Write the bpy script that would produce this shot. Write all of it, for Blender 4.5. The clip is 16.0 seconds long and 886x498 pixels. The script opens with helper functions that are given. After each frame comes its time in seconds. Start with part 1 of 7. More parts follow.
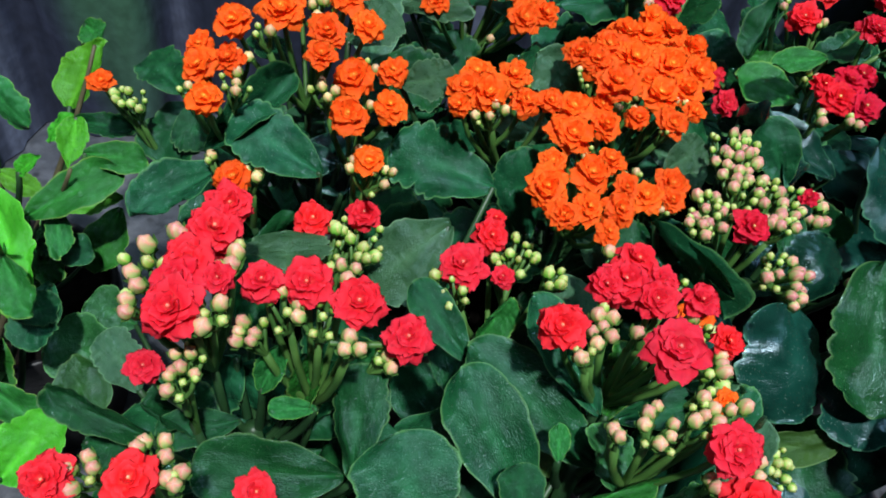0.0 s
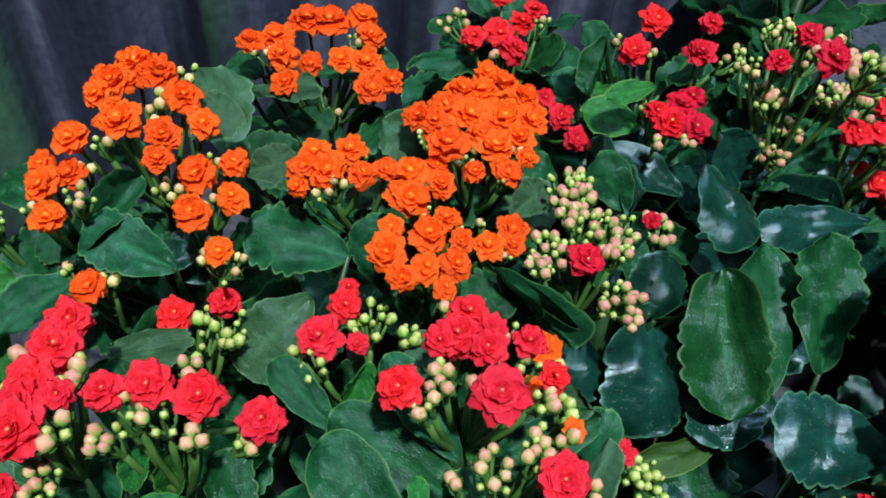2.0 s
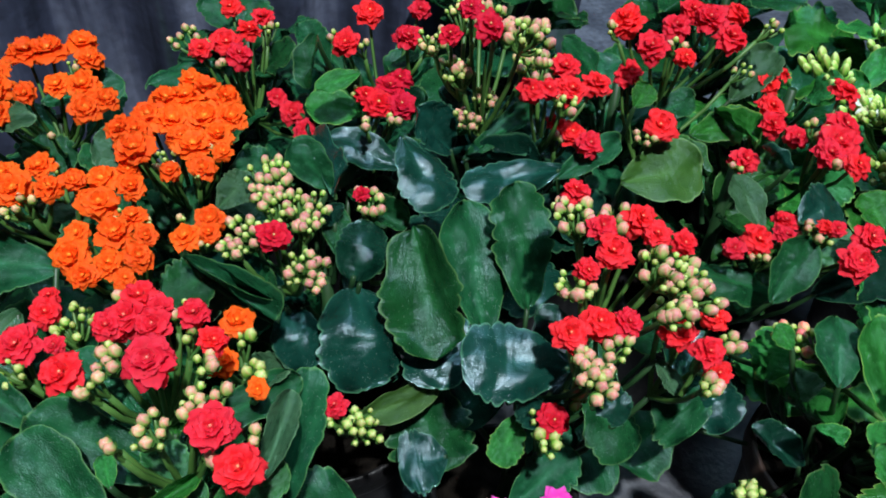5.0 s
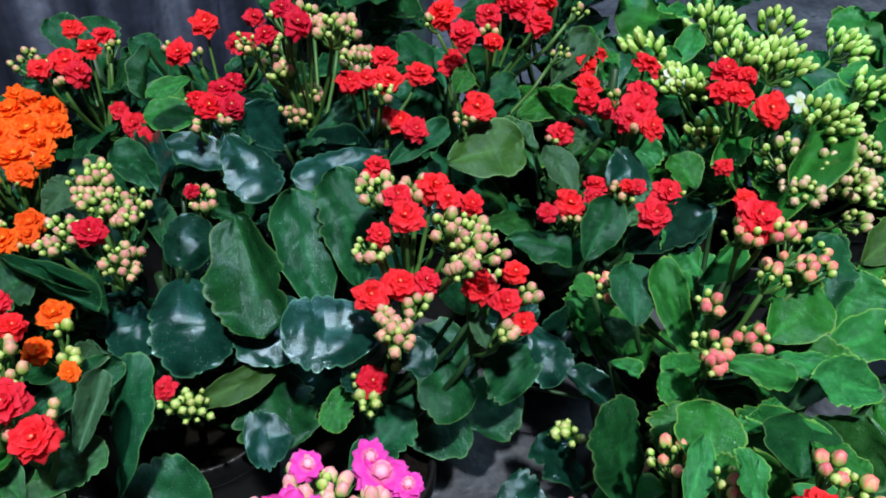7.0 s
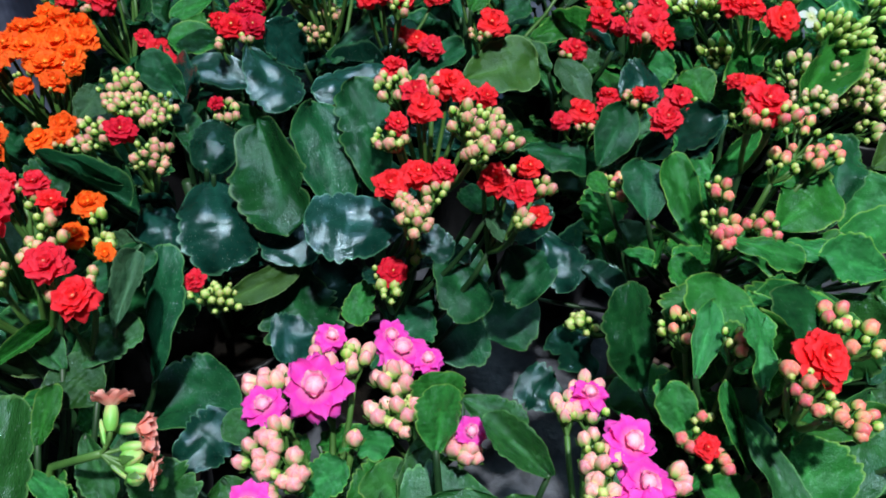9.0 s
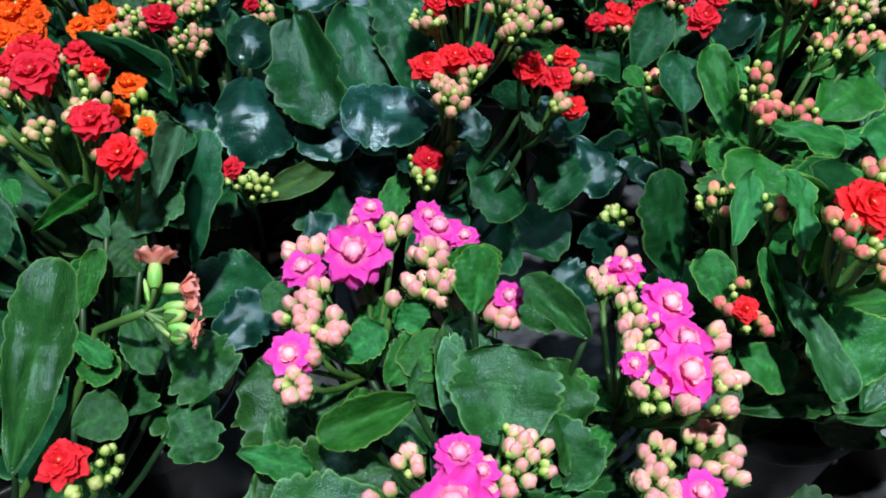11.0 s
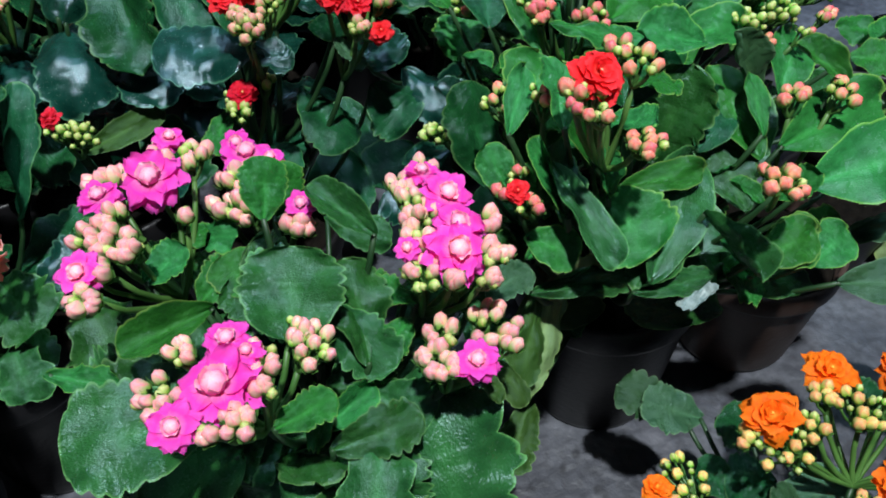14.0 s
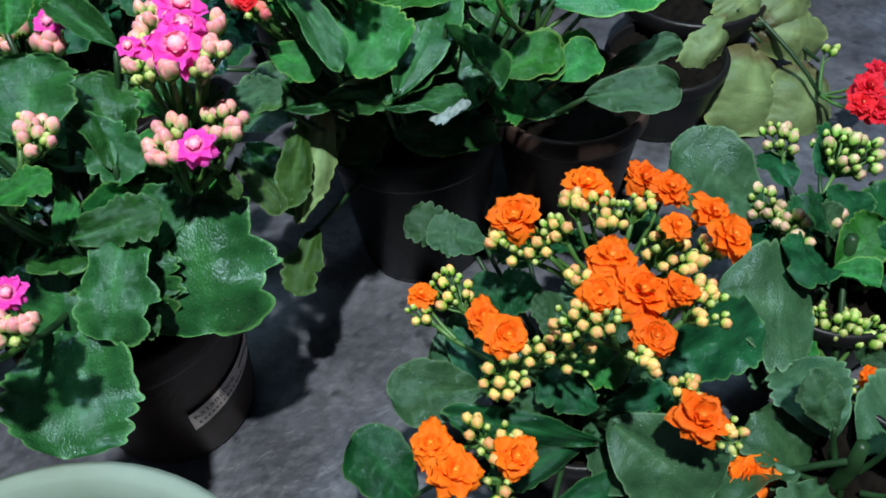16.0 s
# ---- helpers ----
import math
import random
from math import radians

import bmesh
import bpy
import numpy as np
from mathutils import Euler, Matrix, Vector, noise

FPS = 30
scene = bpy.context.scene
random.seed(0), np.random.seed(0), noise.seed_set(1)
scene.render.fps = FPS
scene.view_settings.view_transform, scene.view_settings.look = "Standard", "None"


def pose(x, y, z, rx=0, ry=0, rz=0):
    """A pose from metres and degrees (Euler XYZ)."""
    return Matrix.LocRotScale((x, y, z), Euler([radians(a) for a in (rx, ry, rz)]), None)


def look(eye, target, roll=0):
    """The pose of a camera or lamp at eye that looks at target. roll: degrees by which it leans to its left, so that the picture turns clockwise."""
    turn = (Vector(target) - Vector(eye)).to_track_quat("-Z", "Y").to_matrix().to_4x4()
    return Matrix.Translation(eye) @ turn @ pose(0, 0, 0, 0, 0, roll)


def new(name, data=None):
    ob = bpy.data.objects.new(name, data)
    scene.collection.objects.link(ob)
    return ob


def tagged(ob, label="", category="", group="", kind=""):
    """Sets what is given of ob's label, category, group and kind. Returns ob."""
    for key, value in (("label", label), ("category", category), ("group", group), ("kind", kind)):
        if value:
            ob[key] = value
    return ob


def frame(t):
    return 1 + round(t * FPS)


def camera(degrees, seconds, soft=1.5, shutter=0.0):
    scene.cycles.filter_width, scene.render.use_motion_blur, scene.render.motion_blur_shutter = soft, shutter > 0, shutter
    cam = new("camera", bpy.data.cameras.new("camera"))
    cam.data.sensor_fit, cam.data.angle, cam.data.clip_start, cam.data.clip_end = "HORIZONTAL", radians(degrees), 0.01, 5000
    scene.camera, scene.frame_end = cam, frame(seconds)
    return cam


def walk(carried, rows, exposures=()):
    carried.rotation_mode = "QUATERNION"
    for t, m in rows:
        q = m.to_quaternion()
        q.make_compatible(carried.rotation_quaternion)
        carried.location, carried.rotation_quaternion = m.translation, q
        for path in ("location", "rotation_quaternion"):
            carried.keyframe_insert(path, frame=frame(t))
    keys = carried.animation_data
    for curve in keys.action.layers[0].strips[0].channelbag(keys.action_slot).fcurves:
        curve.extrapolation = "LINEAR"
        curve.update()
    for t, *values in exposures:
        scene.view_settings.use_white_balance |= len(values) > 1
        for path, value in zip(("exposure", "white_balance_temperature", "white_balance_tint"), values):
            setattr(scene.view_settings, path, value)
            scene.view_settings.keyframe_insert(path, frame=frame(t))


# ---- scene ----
cam = camera(57.3, 16.0, 1.8)
# seconds, eye, target, roll
PATH = [
    (0, (-0.2640, -0.0465, 0.4621), (-0.2430, 0.2126, 0.1581), 11.06),
    (0.5, (-0.2557, -0.0457, 0.4684), (-0.2313, 0.2185, 0.1691), 8.69),
    (1, (-0.2499, -0.0450, 0.4753), (-0.2229, 0.2243, 0.1808), 6.60),
    (1.5, (-0.2426, -0.0458, 0.4808), (-0.2107, 0.2270, 0.1899), 5.63),
    (2, (-0.2272, -0.0504, 0.4836), (-0.1857, 0.2234, 0.1950), 5.55),
    (2.5, (-0.2141, -0.0570, 0.4857), (-0.1616, 0.2160, 0.1980), 5.54),
    (3, (-0.1994, -0.0643, 0.4869), (-0.1362, 0.2067, 0.1995), 5.60),
    (3.5, (-0.1895, -0.0710, 0.4902), (-0.1185, 0.1997, 0.2044), 5.45),
    (4, (-0.1806, -0.0771, 0.4929), (-0.1030, 0.1937, 0.2089), 5.04),
    (4.5, (-0.1675, -0.0844, 0.4954), (-0.0837, 0.1858, 0.2126), 4.46),
    (5, (-0.1502, -0.0959, 0.4975), (-0.0592, 0.1734, 0.2161), 3.83),
    (5.2, (-0.1439, -0.1004, 0.4976), (-0.0495, 0.1680, 0.2164), 3.74),
    (7.3, (-0.1016, -0.1486, 0.5011), (0.0193, 0.1182, 0.2287), 2.11),
    (7.5, (-0.1006, -0.1494, 0.4987), (0.0203, 0.1167, 0.2257), 1.81),
    (8, (-0.1093, -0.1536, 0.4848), (0.0068, 0.1112, 0.2085), 0.90),
    (8.5, (-0.1141, -0.1669, 0.4819), (-0.0033, 0.0980, 0.2034), 0.39),
    (9, (-0.1177, -0.1807, 0.4797), (-0.0093, 0.0849, 0.2009), 0.51),
    (9.5, (-0.1274, -0.1860, 0.4712), (-0.0231, 0.0796, 0.1909), 0.49),
    (10, (-0.1326, -0.1926, 0.4629), (-0.0327, 0.0714, 0.1795), 0.20),
    (10.2, (-0.1338, -0.1960, 0.4597), (-0.0354, 0.0679, 0.1757), -0.00),
    (12.3, (-0.1350, -0.2244, 0.4453), (-0.0380, 0.0370, 0.1585), -1.35),
    (12.5, (-0.1335, -0.2275, 0.4459), (-0.0359, 0.0341, 0.1595), -1.53),
    (13, (-0.1122, -0.2378, 0.4507), (-0.0103, 0.0223, 0.1643), -2.19),
    (13.5, (-0.1006, -0.2474, 0.4438), (0.0072, 0.0090, 0.1564), -2.70),
    (14, (-0.0886, -0.2631, 0.4365), (0.0233, -0.0115, 0.1464), -3.34),
    (14.5, (-0.0786, -0.2791, 0.4400), (0.0378, -0.0301, 0.1494), -3.83),
    (15, (-0.0690, -0.3024, 0.4317), (0.0500, -0.0565, 0.1395), -4.24),
    (15.5, (-0.0547, -0.3362, 0.4207), (0.0635, -0.0955, 0.1238), -4.45),
    (16, (-0.0315, -0.3653, 0.4032), (0.0805, -0.1268, 0.1023), -4.63),
]
walk(cam, [(t, look(eye, target, roll)) for t, eye, target, roll in PATH])

# ---- light ----
world = bpy.data.worlds.new("world")
scene.world = world
world.use_nodes = True
world.node_tree.nodes["Background"].inputs[0].default_value = (0.72, 0.82, 1.0, 1)
world.node_tree.nodes["Background"].inputs[1].default_value = 0.04


def area(name, eye, target, power, sx, sy, colour):
    lamp = bpy.data.lights.new(name, "AREA")
    lamp.shape, lamp.size, lamp.size_y, lamp.energy, lamp.color = "RECTANGLE", sx, sy, power, colour
    ob = new(name, lamp)
    ob.matrix_world = look(eye, target)
    return ob


area("unseen_light", (-0.12, -0.72, 2.3), (-0.05, 0.05, 0.15), 77, 0.07, 0.07, (0.90, 0.97, 0.99))
area("unseen_light", (-0.15, 1.55, 2.0), (-0.05, 0.1, 0.15), 32, 0.42, 0.18, (0.32, 0.60, 1.0))
# added blue fill, not a known lamp; lifts the right-hand plants
area("unseen_light", (0.25, 0.30, 2.2), (0.0, 0.1, 0.15), 16, 0.45, 0.45, (0.50, 0.78, 1.0))


# ---- materials ----
def nodes_of(name):
    m = bpy.data.materials.new(name)
    m.use_nodes = True
    t = m.node_tree
    return m, t, t.nodes["Principled BSDF"]


def link(t, a, b):
    t.links.new(a, b)


def ramp(t, fac, stops):
    r = t.nodes.new("ShaderNodeValToRGB")
    e = r.color_ramp.elements
    while len(e) < len(stops):
        e.new(0.5)
    for i, (p, c) in enumerate(stops):
        e[i].position, e[i].color = p, (*c, 1)
    link(t, fac, r.inputs[0])
    return r.outputs[0]


def noise_node(t, scale, detail=4, vec=None):
    n = t.nodes.new("ShaderNodeTexNoise")
    n.inputs["Scale"].default_value, n.inputs["Detail"].default_value = scale, detail
    if vec is None:
        vec = t.nodes.new("ShaderNodeTexCoord").outputs["Object"]
    link(t, vec, n.inputs["Vector"])
    return n.outputs["Fac"]


def mix(t, fac, a, b, kind="MIX"):
    m = t.nodes.new("ShaderNodeMix")
    m.data_type, m.blend_type = "RGBA", kind
    for key, v in ((0, fac), (6, a), (7, b)):
        if isinstance(v, (int, float)):
            m.inputs[key].default_value = v
        elif isinstance(v, tuple):
            m.inputs[key].default_value = (*v, 1)
        else:
            link(t, v, m.inputs[key])
    return m.outputs[2]


def attribute(t, name):
    a = t.nodes.new("ShaderNodeAttribute")
    a.attribute_name = name
    return a.outputs["Fac"]


def bump(t, shader, height, strength, distance):
    b = t.nodes.new("ShaderNodeBump")
    b.inputs["Strength"].default_value, b.inputs["Distance"].default_value = strength, distance
    link(t, height, b.inputs["Height"])
    link(t, b.outputs[0], shader.inputs["Normal"])


def vary(t, colour, hue=0.02, value=0.25):
    """Each object a little apart in hue and brightness."""
    h = t.nodes.new("ShaderNodeHueSaturation")
    r = t.nodes.new("ShaderNodeObjectInfo").outputs["Random"]
    for key, lo, hi in (("Hue", 0.5 - hue, 0.5 + hue), ("Value", 1 - value, 1 + value)):
        m = t.nodes.new("ShaderNodeMapRange")
        m.inputs[3].default_value, m.inputs[4].default_value = lo, hi
        link(t, r, m.inputs[0])
        link(t, m.outputs[0], h.inputs[key])
    link(t, colour, h.inputs["Color"])
    return h.outputs[0]


def petal_material(name, base, mid, tip):
    m, t, p = nodes_of(name)
    c = ramp(t, attribute(t, "along"), [(0.05, base), (0.55, mid), (1.0, tip)])
    c = mix(t, 0.35, c, ramp(t, noise_node(t, 5, 3), [(0.35, (0.75, 0.75, 0.75)), (0.65, (1.1, 1.1, 1.1))]), "MULTIPLY")
    link(t, vary(t, c, 0.003, 0.10), p.inputs["Base Color"])
    p.inputs["Roughness"].default_value = 0.6
    p.inputs["Specular IOR Level"].default_value = 0.15
    p.inputs["Subsurface Weight"].default_value = 0.15
    p.inputs["Subsurface Radius"].default_value = (0.004, 0.0015, 0.001)
    p.inputs["Subsurface Scale"].default_value = 0.5
    bump(t, p, noise_node(t, 16, 3), 0.3, 0.0006)
    # thin petals let a part of the light through
    thin = t.nodes.new("ShaderNodeBsdfTranslucent")
    link(t, p.inputs["Base Color"].links[0].from_socket, thin.inputs["Color"])
    both = t.nodes.new("ShaderNodeMixShader")
    both.inputs[0].default_value = 0.32
    link(t, p.outputs[0], both.inputs[1])
    link(t, thin.outputs[0], both.inputs[2])
    link(t, both.outputs[0], t.nodes["Material Output"].inputs["Surface"])
    return m


def bud_material(name, low, mid, tip):
    m, t, p = nodes_of(name)
    c = ramp(t, attribute(t, "along"), [(0.36, low), (0.66, mid), (1.0, tip)])
    fold = ramp(t, attribute(t, "fold"), [(0.15, (0, 0, 0)), (0.8, (0.75, 0.75, 0.75))])
    c = mix(t, fold, c, tuple(v * k for v, k in zip(tip, (0.95, 0.55, 0.62))))
    c = mix(t, 0.5, c, ramp(t, noise_node(t, 2.2, 2), [(0.35, (0.9, 0.95, 0.85)), (0.65, (1.1, 1.05, 1.05))]), "MULTIPLY")
    link(t, vary(t, c, 0.014, 0.16), p.inputs["Base Color"])
    p.inputs["Roughness"].default_value = 0.5
    p.inputs["Subsurface Weight"].default_value = 0.2
    p.inputs["Subsurface Radius"].default_value = (0.003, 0.002, 0.001)
    p.inputs["Subsurface Scale"].default_value = 0.5
    return m


def leaf_material(name, dark, light, rim, rough=0.3, dust=0.25, gloss=0.27, scorch=0.0, relief=0.62):
    """Skin of a leaf; the pattern runs in the leaf's own unit length."""
    m, t, p = nodes_of(name)
    obj = t.nodes.new("ShaderNodeTexCoord").outputs["Object"]
    c = ramp(t, noise_node(t, 3.5, 5, obj), [(0.3, dark), (0.7, light)])
    vein = ramp(t, attribute(t, "vein"), [(0.0, (0, 0, 0)), (1.0, (1, 1, 1))])
    c = mix(t, mix(t, 0.45, (0, 0, 0), vein), c, tuple(min(1, 1.9 * v) for v in light))
    edge = ramp(t, attribute(t, "edge"), [(0.93, (0, 0, 0)), (1.0, (1, 1, 1))])
    c = mix(t, edge, c, rim)
    if scorch:
        # brown dried tissue round the foot of the blade
        sep = t.nodes.new("ShaderNodeSeparateXYZ")
        link(t, obj, sep.inputs[0])
        y = t.nodes.new("ShaderNodeMath")
        y.operation = "MULTIPLY_ADD"
        y.inputs[1].default_value = 0.35
        link(t, noise_node(t, 6, 3, obj), y.inputs[0])
        link(t, sep.outputs[1], y.inputs[2])
        c = mix(t, ramp(t, y.outputs[0], [(0.28, (scorch, scorch, scorch)), (0.42, (0, 0, 0))]), c, (0.10, 0.065, 0.03))
    # pale flecks, dense in places
    v = t.nodes.new("ShaderNodeTexVoronoi")
    v.inputs["Scale"].default_value = 34
    v.inputs["Randomness"].default_value = 1.0
    link(t, obj, v.inputs["Vector"])
    specks = ramp(t, v.outputs["Distance"], [(0.09, (0.42, 0.42, 0.42)), (0.18, (0, 0, 0))])
    patch = ramp(t, noise_node(t, 4, 3, obj), [(0.38, (0, 0, 0)), (0.60, (1, 1, 1))])
    c = mix(t, mix(t, 1.0, specks, patch, "MULTIPLY"), c, (0.34, 0.46, 0.38))
    link(t, vary(t, c, 0.015, 0.22), p.inputs["Base Color"])
    r = t.nodes.new("ShaderNodeMapRange")
    r.inputs[1].default_value, r.inputs[2].default_value = 0.3, 0.7
    r.inputs[3].default_value, r.inputs[4].default_value = rough - 0.03, rough + dust
    link(t, noise_node(t, 7, 4, obj), r.inputs[0])
    link(t, r.outputs[0], p.inputs["Roughness"])
    p.inputs["Specular IOR Level"].default_value = gloss
    p.inputs["Specular Tint"].default_value = (0.66, 0.86, 1.0, 1)
    h = t.nodes.new("ShaderNodeMath")
    h.operation = "MULTIPLY_ADD"
    h.inputs[1].default_value = 0.35
    link(t, noise_node(t, 55, 3, obj), h.inputs[0])
    link(t, noise_node(t, 5, 2, obj), h.inputs[2])
    rib = t.nodes.new("ShaderNodeMath")
    rib.operation = "MULTIPLY_ADD"
    rib.inputs[1].default_value = -0.7
    link(t, attribute(t, "vein"), rib.inputs[0])
    link(t, h.outputs[0], rib.inputs[2])
    bump(t, p, rib.outputs[0], relief, 0.0020)
    return m


def plain_material(name, lo, hi, scale, rough, metal=0.0, relief=0.0, fine=300, gloss=0.5):
    m, t, p = nodes_of(name)
    link(t, ramp(t, noise_node(t, scale, 6), [(0.35, lo), (0.68, hi)]), p.inputs["Base Color"])
    p.inputs["Roughness"].default_value, p.inputs["Metallic"].default_value = rough, metal
    p.inputs["Specular IOR Level"].default_value = gloss
    if relief:
        bump(t, p, noise_node(t, fine, 4), 0.5, relief)
    return m


PETAL = {
    "orange": petal_material("orange_petal", (1.0, 0.48, 0.06), (1.0, 0.100, 0.006), (1.0, 0.155, 0.016)),
    "tangerine": petal_material("tangerine_petal", (1.0, 0.48, 0.06), (1.0, 0.150, 0.005), (1.0, 0.220, 0.014)),
    "red": petal_material("red_petal", (0.95, 0.10, 0.09), (0.82, 0.009, 0.024), (1.0, 0.044, 0.072)),
    "crimson": petal_material("crimson_petal", (0.7, 0.05, 0.04), (0.70, 0.006, 0.028), (0.86, 0.020, 0.056)),
    "pink": petal_material("pink_petal", (0.97, 0.34, 0.60), (1.0, 0.050, 0.52), (1.0, 0.12, 0.62)),
    "salmon": petal_material("salmon_petal", (1.0, 0.62, 0.46), (1.0, 0.32, 0.26), (1.0, 0.46, 0.40)),
    "white": petal_material("white_petal", (0.7, 0.75, 0.3), (0.8, 0.82, 0.75), (0.85, 0.87, 0.85)),
}
CENTRE = {
    "orange": bud_material("orange_centre", (0.9, 0.16, 0.01), (0.95, 0.24, 0.02), (0.98, 0.38, 0.06)),
    "red": bud_material("red_centre", (0.70, 0.05, 0.04), (0.80, 0.13, 0.09), (0.86, 0.34, 0.22)),
    "pink": bud_material("pink_centre", (0.92, 0.16, 0.44), (0.94, 0.30, 0.50), (0.94, 0.48, 0.56)),
    "white": bud_material("white_centre", (0.6, 0.7, 0.2), (0.8, 0.8, 0.4), (0.9, 0.85, 0.5)),
}
CENTRE["crimson"] = bud_material("crimson_centre", (0.5, 0.1, 0.05), (0.7, 0.35, 0.12), (0.85, 0.6, 0.3))
CENTRE["salmon"], CENTRE["tangerine"] = CENTRE["red"], CENTRE["orange"]
BUD = {
    "cream": bud_material("cream_bud", (0.22, 0.42, 0.05), (0.56, 0.54, 0.20), (0.78, 0.52, 0.30)),
    "blush": bud_material("blush_bud", (0.19, 0.40, 0.06), (0.44, 0.45, 0.17), (0.72, 0.33, 0.27)),
    "green": bud_material("green_bud", (0.14, 0.38, 0.03), (0.34, 0.54, 0.10), (0.54, 0.60, 0.24)),
    "pink": bud_material("pink_bud", (0.18, 0.42, 0.06), (0.46, 0.45, 0.19), (0.68, 0.25, 0.25)),
    "salmon": bud_material("salmon_bud", (0.26, 0.46, 0.07), (0.70, 0.40, 0.24), (0.86, 0.15, 0.165)),
    "peach": bud_material("peach_bud", (0.26, 0.50, 0.09), (0.72, 0.52, 0.36), (0.93, 0.34, 0.39)),
    "peachorange": bud_material("peach_orange_bud", (0.26, 0.48, 0.05), (0.66, 0.60, 0.18), (0.92, 0.46, 0.18)),
    "white": bud_material("white_bud", (0.16, 0.42, 0.04), (0.36, 0.60, 0.11), (0.56, 0.74, 0.26)),
    "calyx": bud_material("green_calyx", (0.18, 0.44, 0.08), (0.34, 0.58, 0.16), (0.54, 0.66, 0.30)),
    "greenpink": bud_material("green_pink_bud", (0.20, 0.44, 0.06), (0.46, 0.54, 0.20), (0.72, 0.44, 0.36)),
}
# stem green darkened, so the shade under the leaves sits in the colour
STALK = plain_material("shaded_green_stalk", (0.008, 0.034, 0.010), (0.022, 0.066, 0.020), 60, 0.45)
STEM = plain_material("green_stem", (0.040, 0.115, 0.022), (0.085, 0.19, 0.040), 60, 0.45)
LEAF = {
    "dark": leaf_material("dark_green_leaf", (0.004, 0.034, 0.013), (0.013, 0.092, 0.031), (0.075, 0.19, 0.06), 0.15, 0.15, 0.25),
    "green": leaf_material("mid_green_leaf", (0.008, 0.050, 0.011), (0.024, 0.112, 0.024), (0.10, 0.24, 0.07), 0.18, 0.22, 0.40),
    "glossy": leaf_material("glossy_blue_green_leaf", (0.002, 0.019, 0.013), (0.006, 0.043, 0.028), (0.045, 0.14, 0.07), 0.16, 0.11, 0.44, 0.0, 0.30),
    "fresh": leaf_material("fresh_green_leaf", (0.010, 0.084, 0.015), (0.028, 0.186, 0.034), (0.18, 0.36, 0.07), 0.17, 0.20),
    "grey": leaf_material("grey_green_leaf", (0.020, 0.064, 0.028), (0.045, 0.111, 0.050), (0.11, 0.21, 0.10), 0.22, 0.26),
    "olive": leaf_material("olive_green_leaf", (0.020, 0.060, 0.010), (0.045, 0.105, 0.020), (0.14, 0.24, 0.08), 0.32, 0.2),
    "bright": leaf_material("bright_green_leaf", (0.04, 0.22, 0.012), (0.085, 0.36, 0.025), (0.15, 0.46, 0.05), 0.22, 0.15),
    "pale": leaf_material("pale_yellow_green_leaf", (0.11, 0.17, 0.065), (0.19, 0.27, 0.11), (0.24, 0.33, 0.10), 0.35, 0.2, 0.3, 0.75),
}
POT = plain_material("black_plastic_pot", (0.006, 0.006, 0.007), (0.014, 0.013, 0.014), 30, 0.40, 0, 0.0005, 300, 0.30)
POT_BROWN = plain_material("brown_plastic_pot", (0.046, 0.028, 0.023), (0.078, 0.049, 0.040), 30, 0.42, 0, 0.0006, 300, 0.3)
SOIL = plain_material("dark_peat_soil", (0.003, 0.0022, 0.0016), (0.009, 0.0068, 0.005), 160, 0.95, 0, 0.004, 220, 0.1)


# ---- mesh helpers ----
def mesh_from(name, verts, faces, mats, mat_index=None, smooth=True, **layers):
    me = bpy.data.meshes.new(name)
    me.from_pydata([tuple(v) for v in verts], [], faces)
    for m in mats:
        me.materials.append(m)
    if mat_index is not None:
        me.polygons.foreach_set("material_index", mat_index)
    me.polygons.foreach_set("use_smooth", [smooth] * len(me.polygons))
    if "along" in layers:
        layers["fold"] = [FOLDS.pop((id(layers["along"]), i), 0.0) for i in range(len(verts))]
    for key, values in layers.items():
        me.attributes.new(key, "FLOAT", "POINT").data.foreach_set("value", values)
    me.update()
    return me


def part(name, me, parent, m=None, label=""):
    ob = new(name, me)
    ob.parent = parent
    if m is not None:
        ob.matrix_basis = m
    return tagged(ob, label)


def frame_matrix(loc, z, y, s):
    """A pose with its z axis along z, its y axis near y, scaled by s (one number or three)."""
    z = Vector(z).normalized()
    x = Vector(y).cross(z)
    x = x.normalized() if x.length > 1e-6 else z.orthogonal().normalized()
    yy = z.cross(x)
    sx, sy, sz = (s, s, s) if isinstance(s, (int, float)) else s
    m = Matrix((x * sx, yy * sy, z * sz)).transposed().to_4x4()
    m.translation = loc
    return m


def tube(verts, faces, points, r0, r1, sides=6):
    """Adds a tapered tube along points."""
    pts = [Vector(p) for p in points]
    first = len(verts)
    n = len(pts)
    for i, p in enumerate(pts):
        d = (pts[min(i + 1, n - 1)] - pts[max(i - 1, 0)]).normalized()
        a = d.orthogonal().normalized() if abs(d.z) > 0.99 else d.cross(Vector((0, 0, 1))).normalized()
        b = d.cross(a)
        r = r0 + (r1 - r0) * i / (n - 1)
        for k in range(sides):
            w = 2 * math.pi * k / sides
            verts.append(p + r * (math.cos(w) * a + math.sin(w) * b))
    for i in range(n - 1):
        for k in range(sides):
            a, b = first + i * sides + k, first + i * sides + (k + 1) % sides
            faces.append((a, b, b + sides, a + sides))
    faces.append(tuple(first + (n - 1) * sides + k for k in range(sides)))


def bend(a, b, lift, n=5):
    """Points along a soft arc from a to b that first heads up."""
    a, b = Vector(a), Vector(b)
    c = (a + b) / 2 + Vector((0, 0, -lift)) + 0.25 * Vector((b.x - a.x, b.y - a.y, 0))
    return [(1 - u) ** 2 * a + 2 * u * (1 - u) * c + u * u * b for u in (i / (n - 1) for i in range(n))]


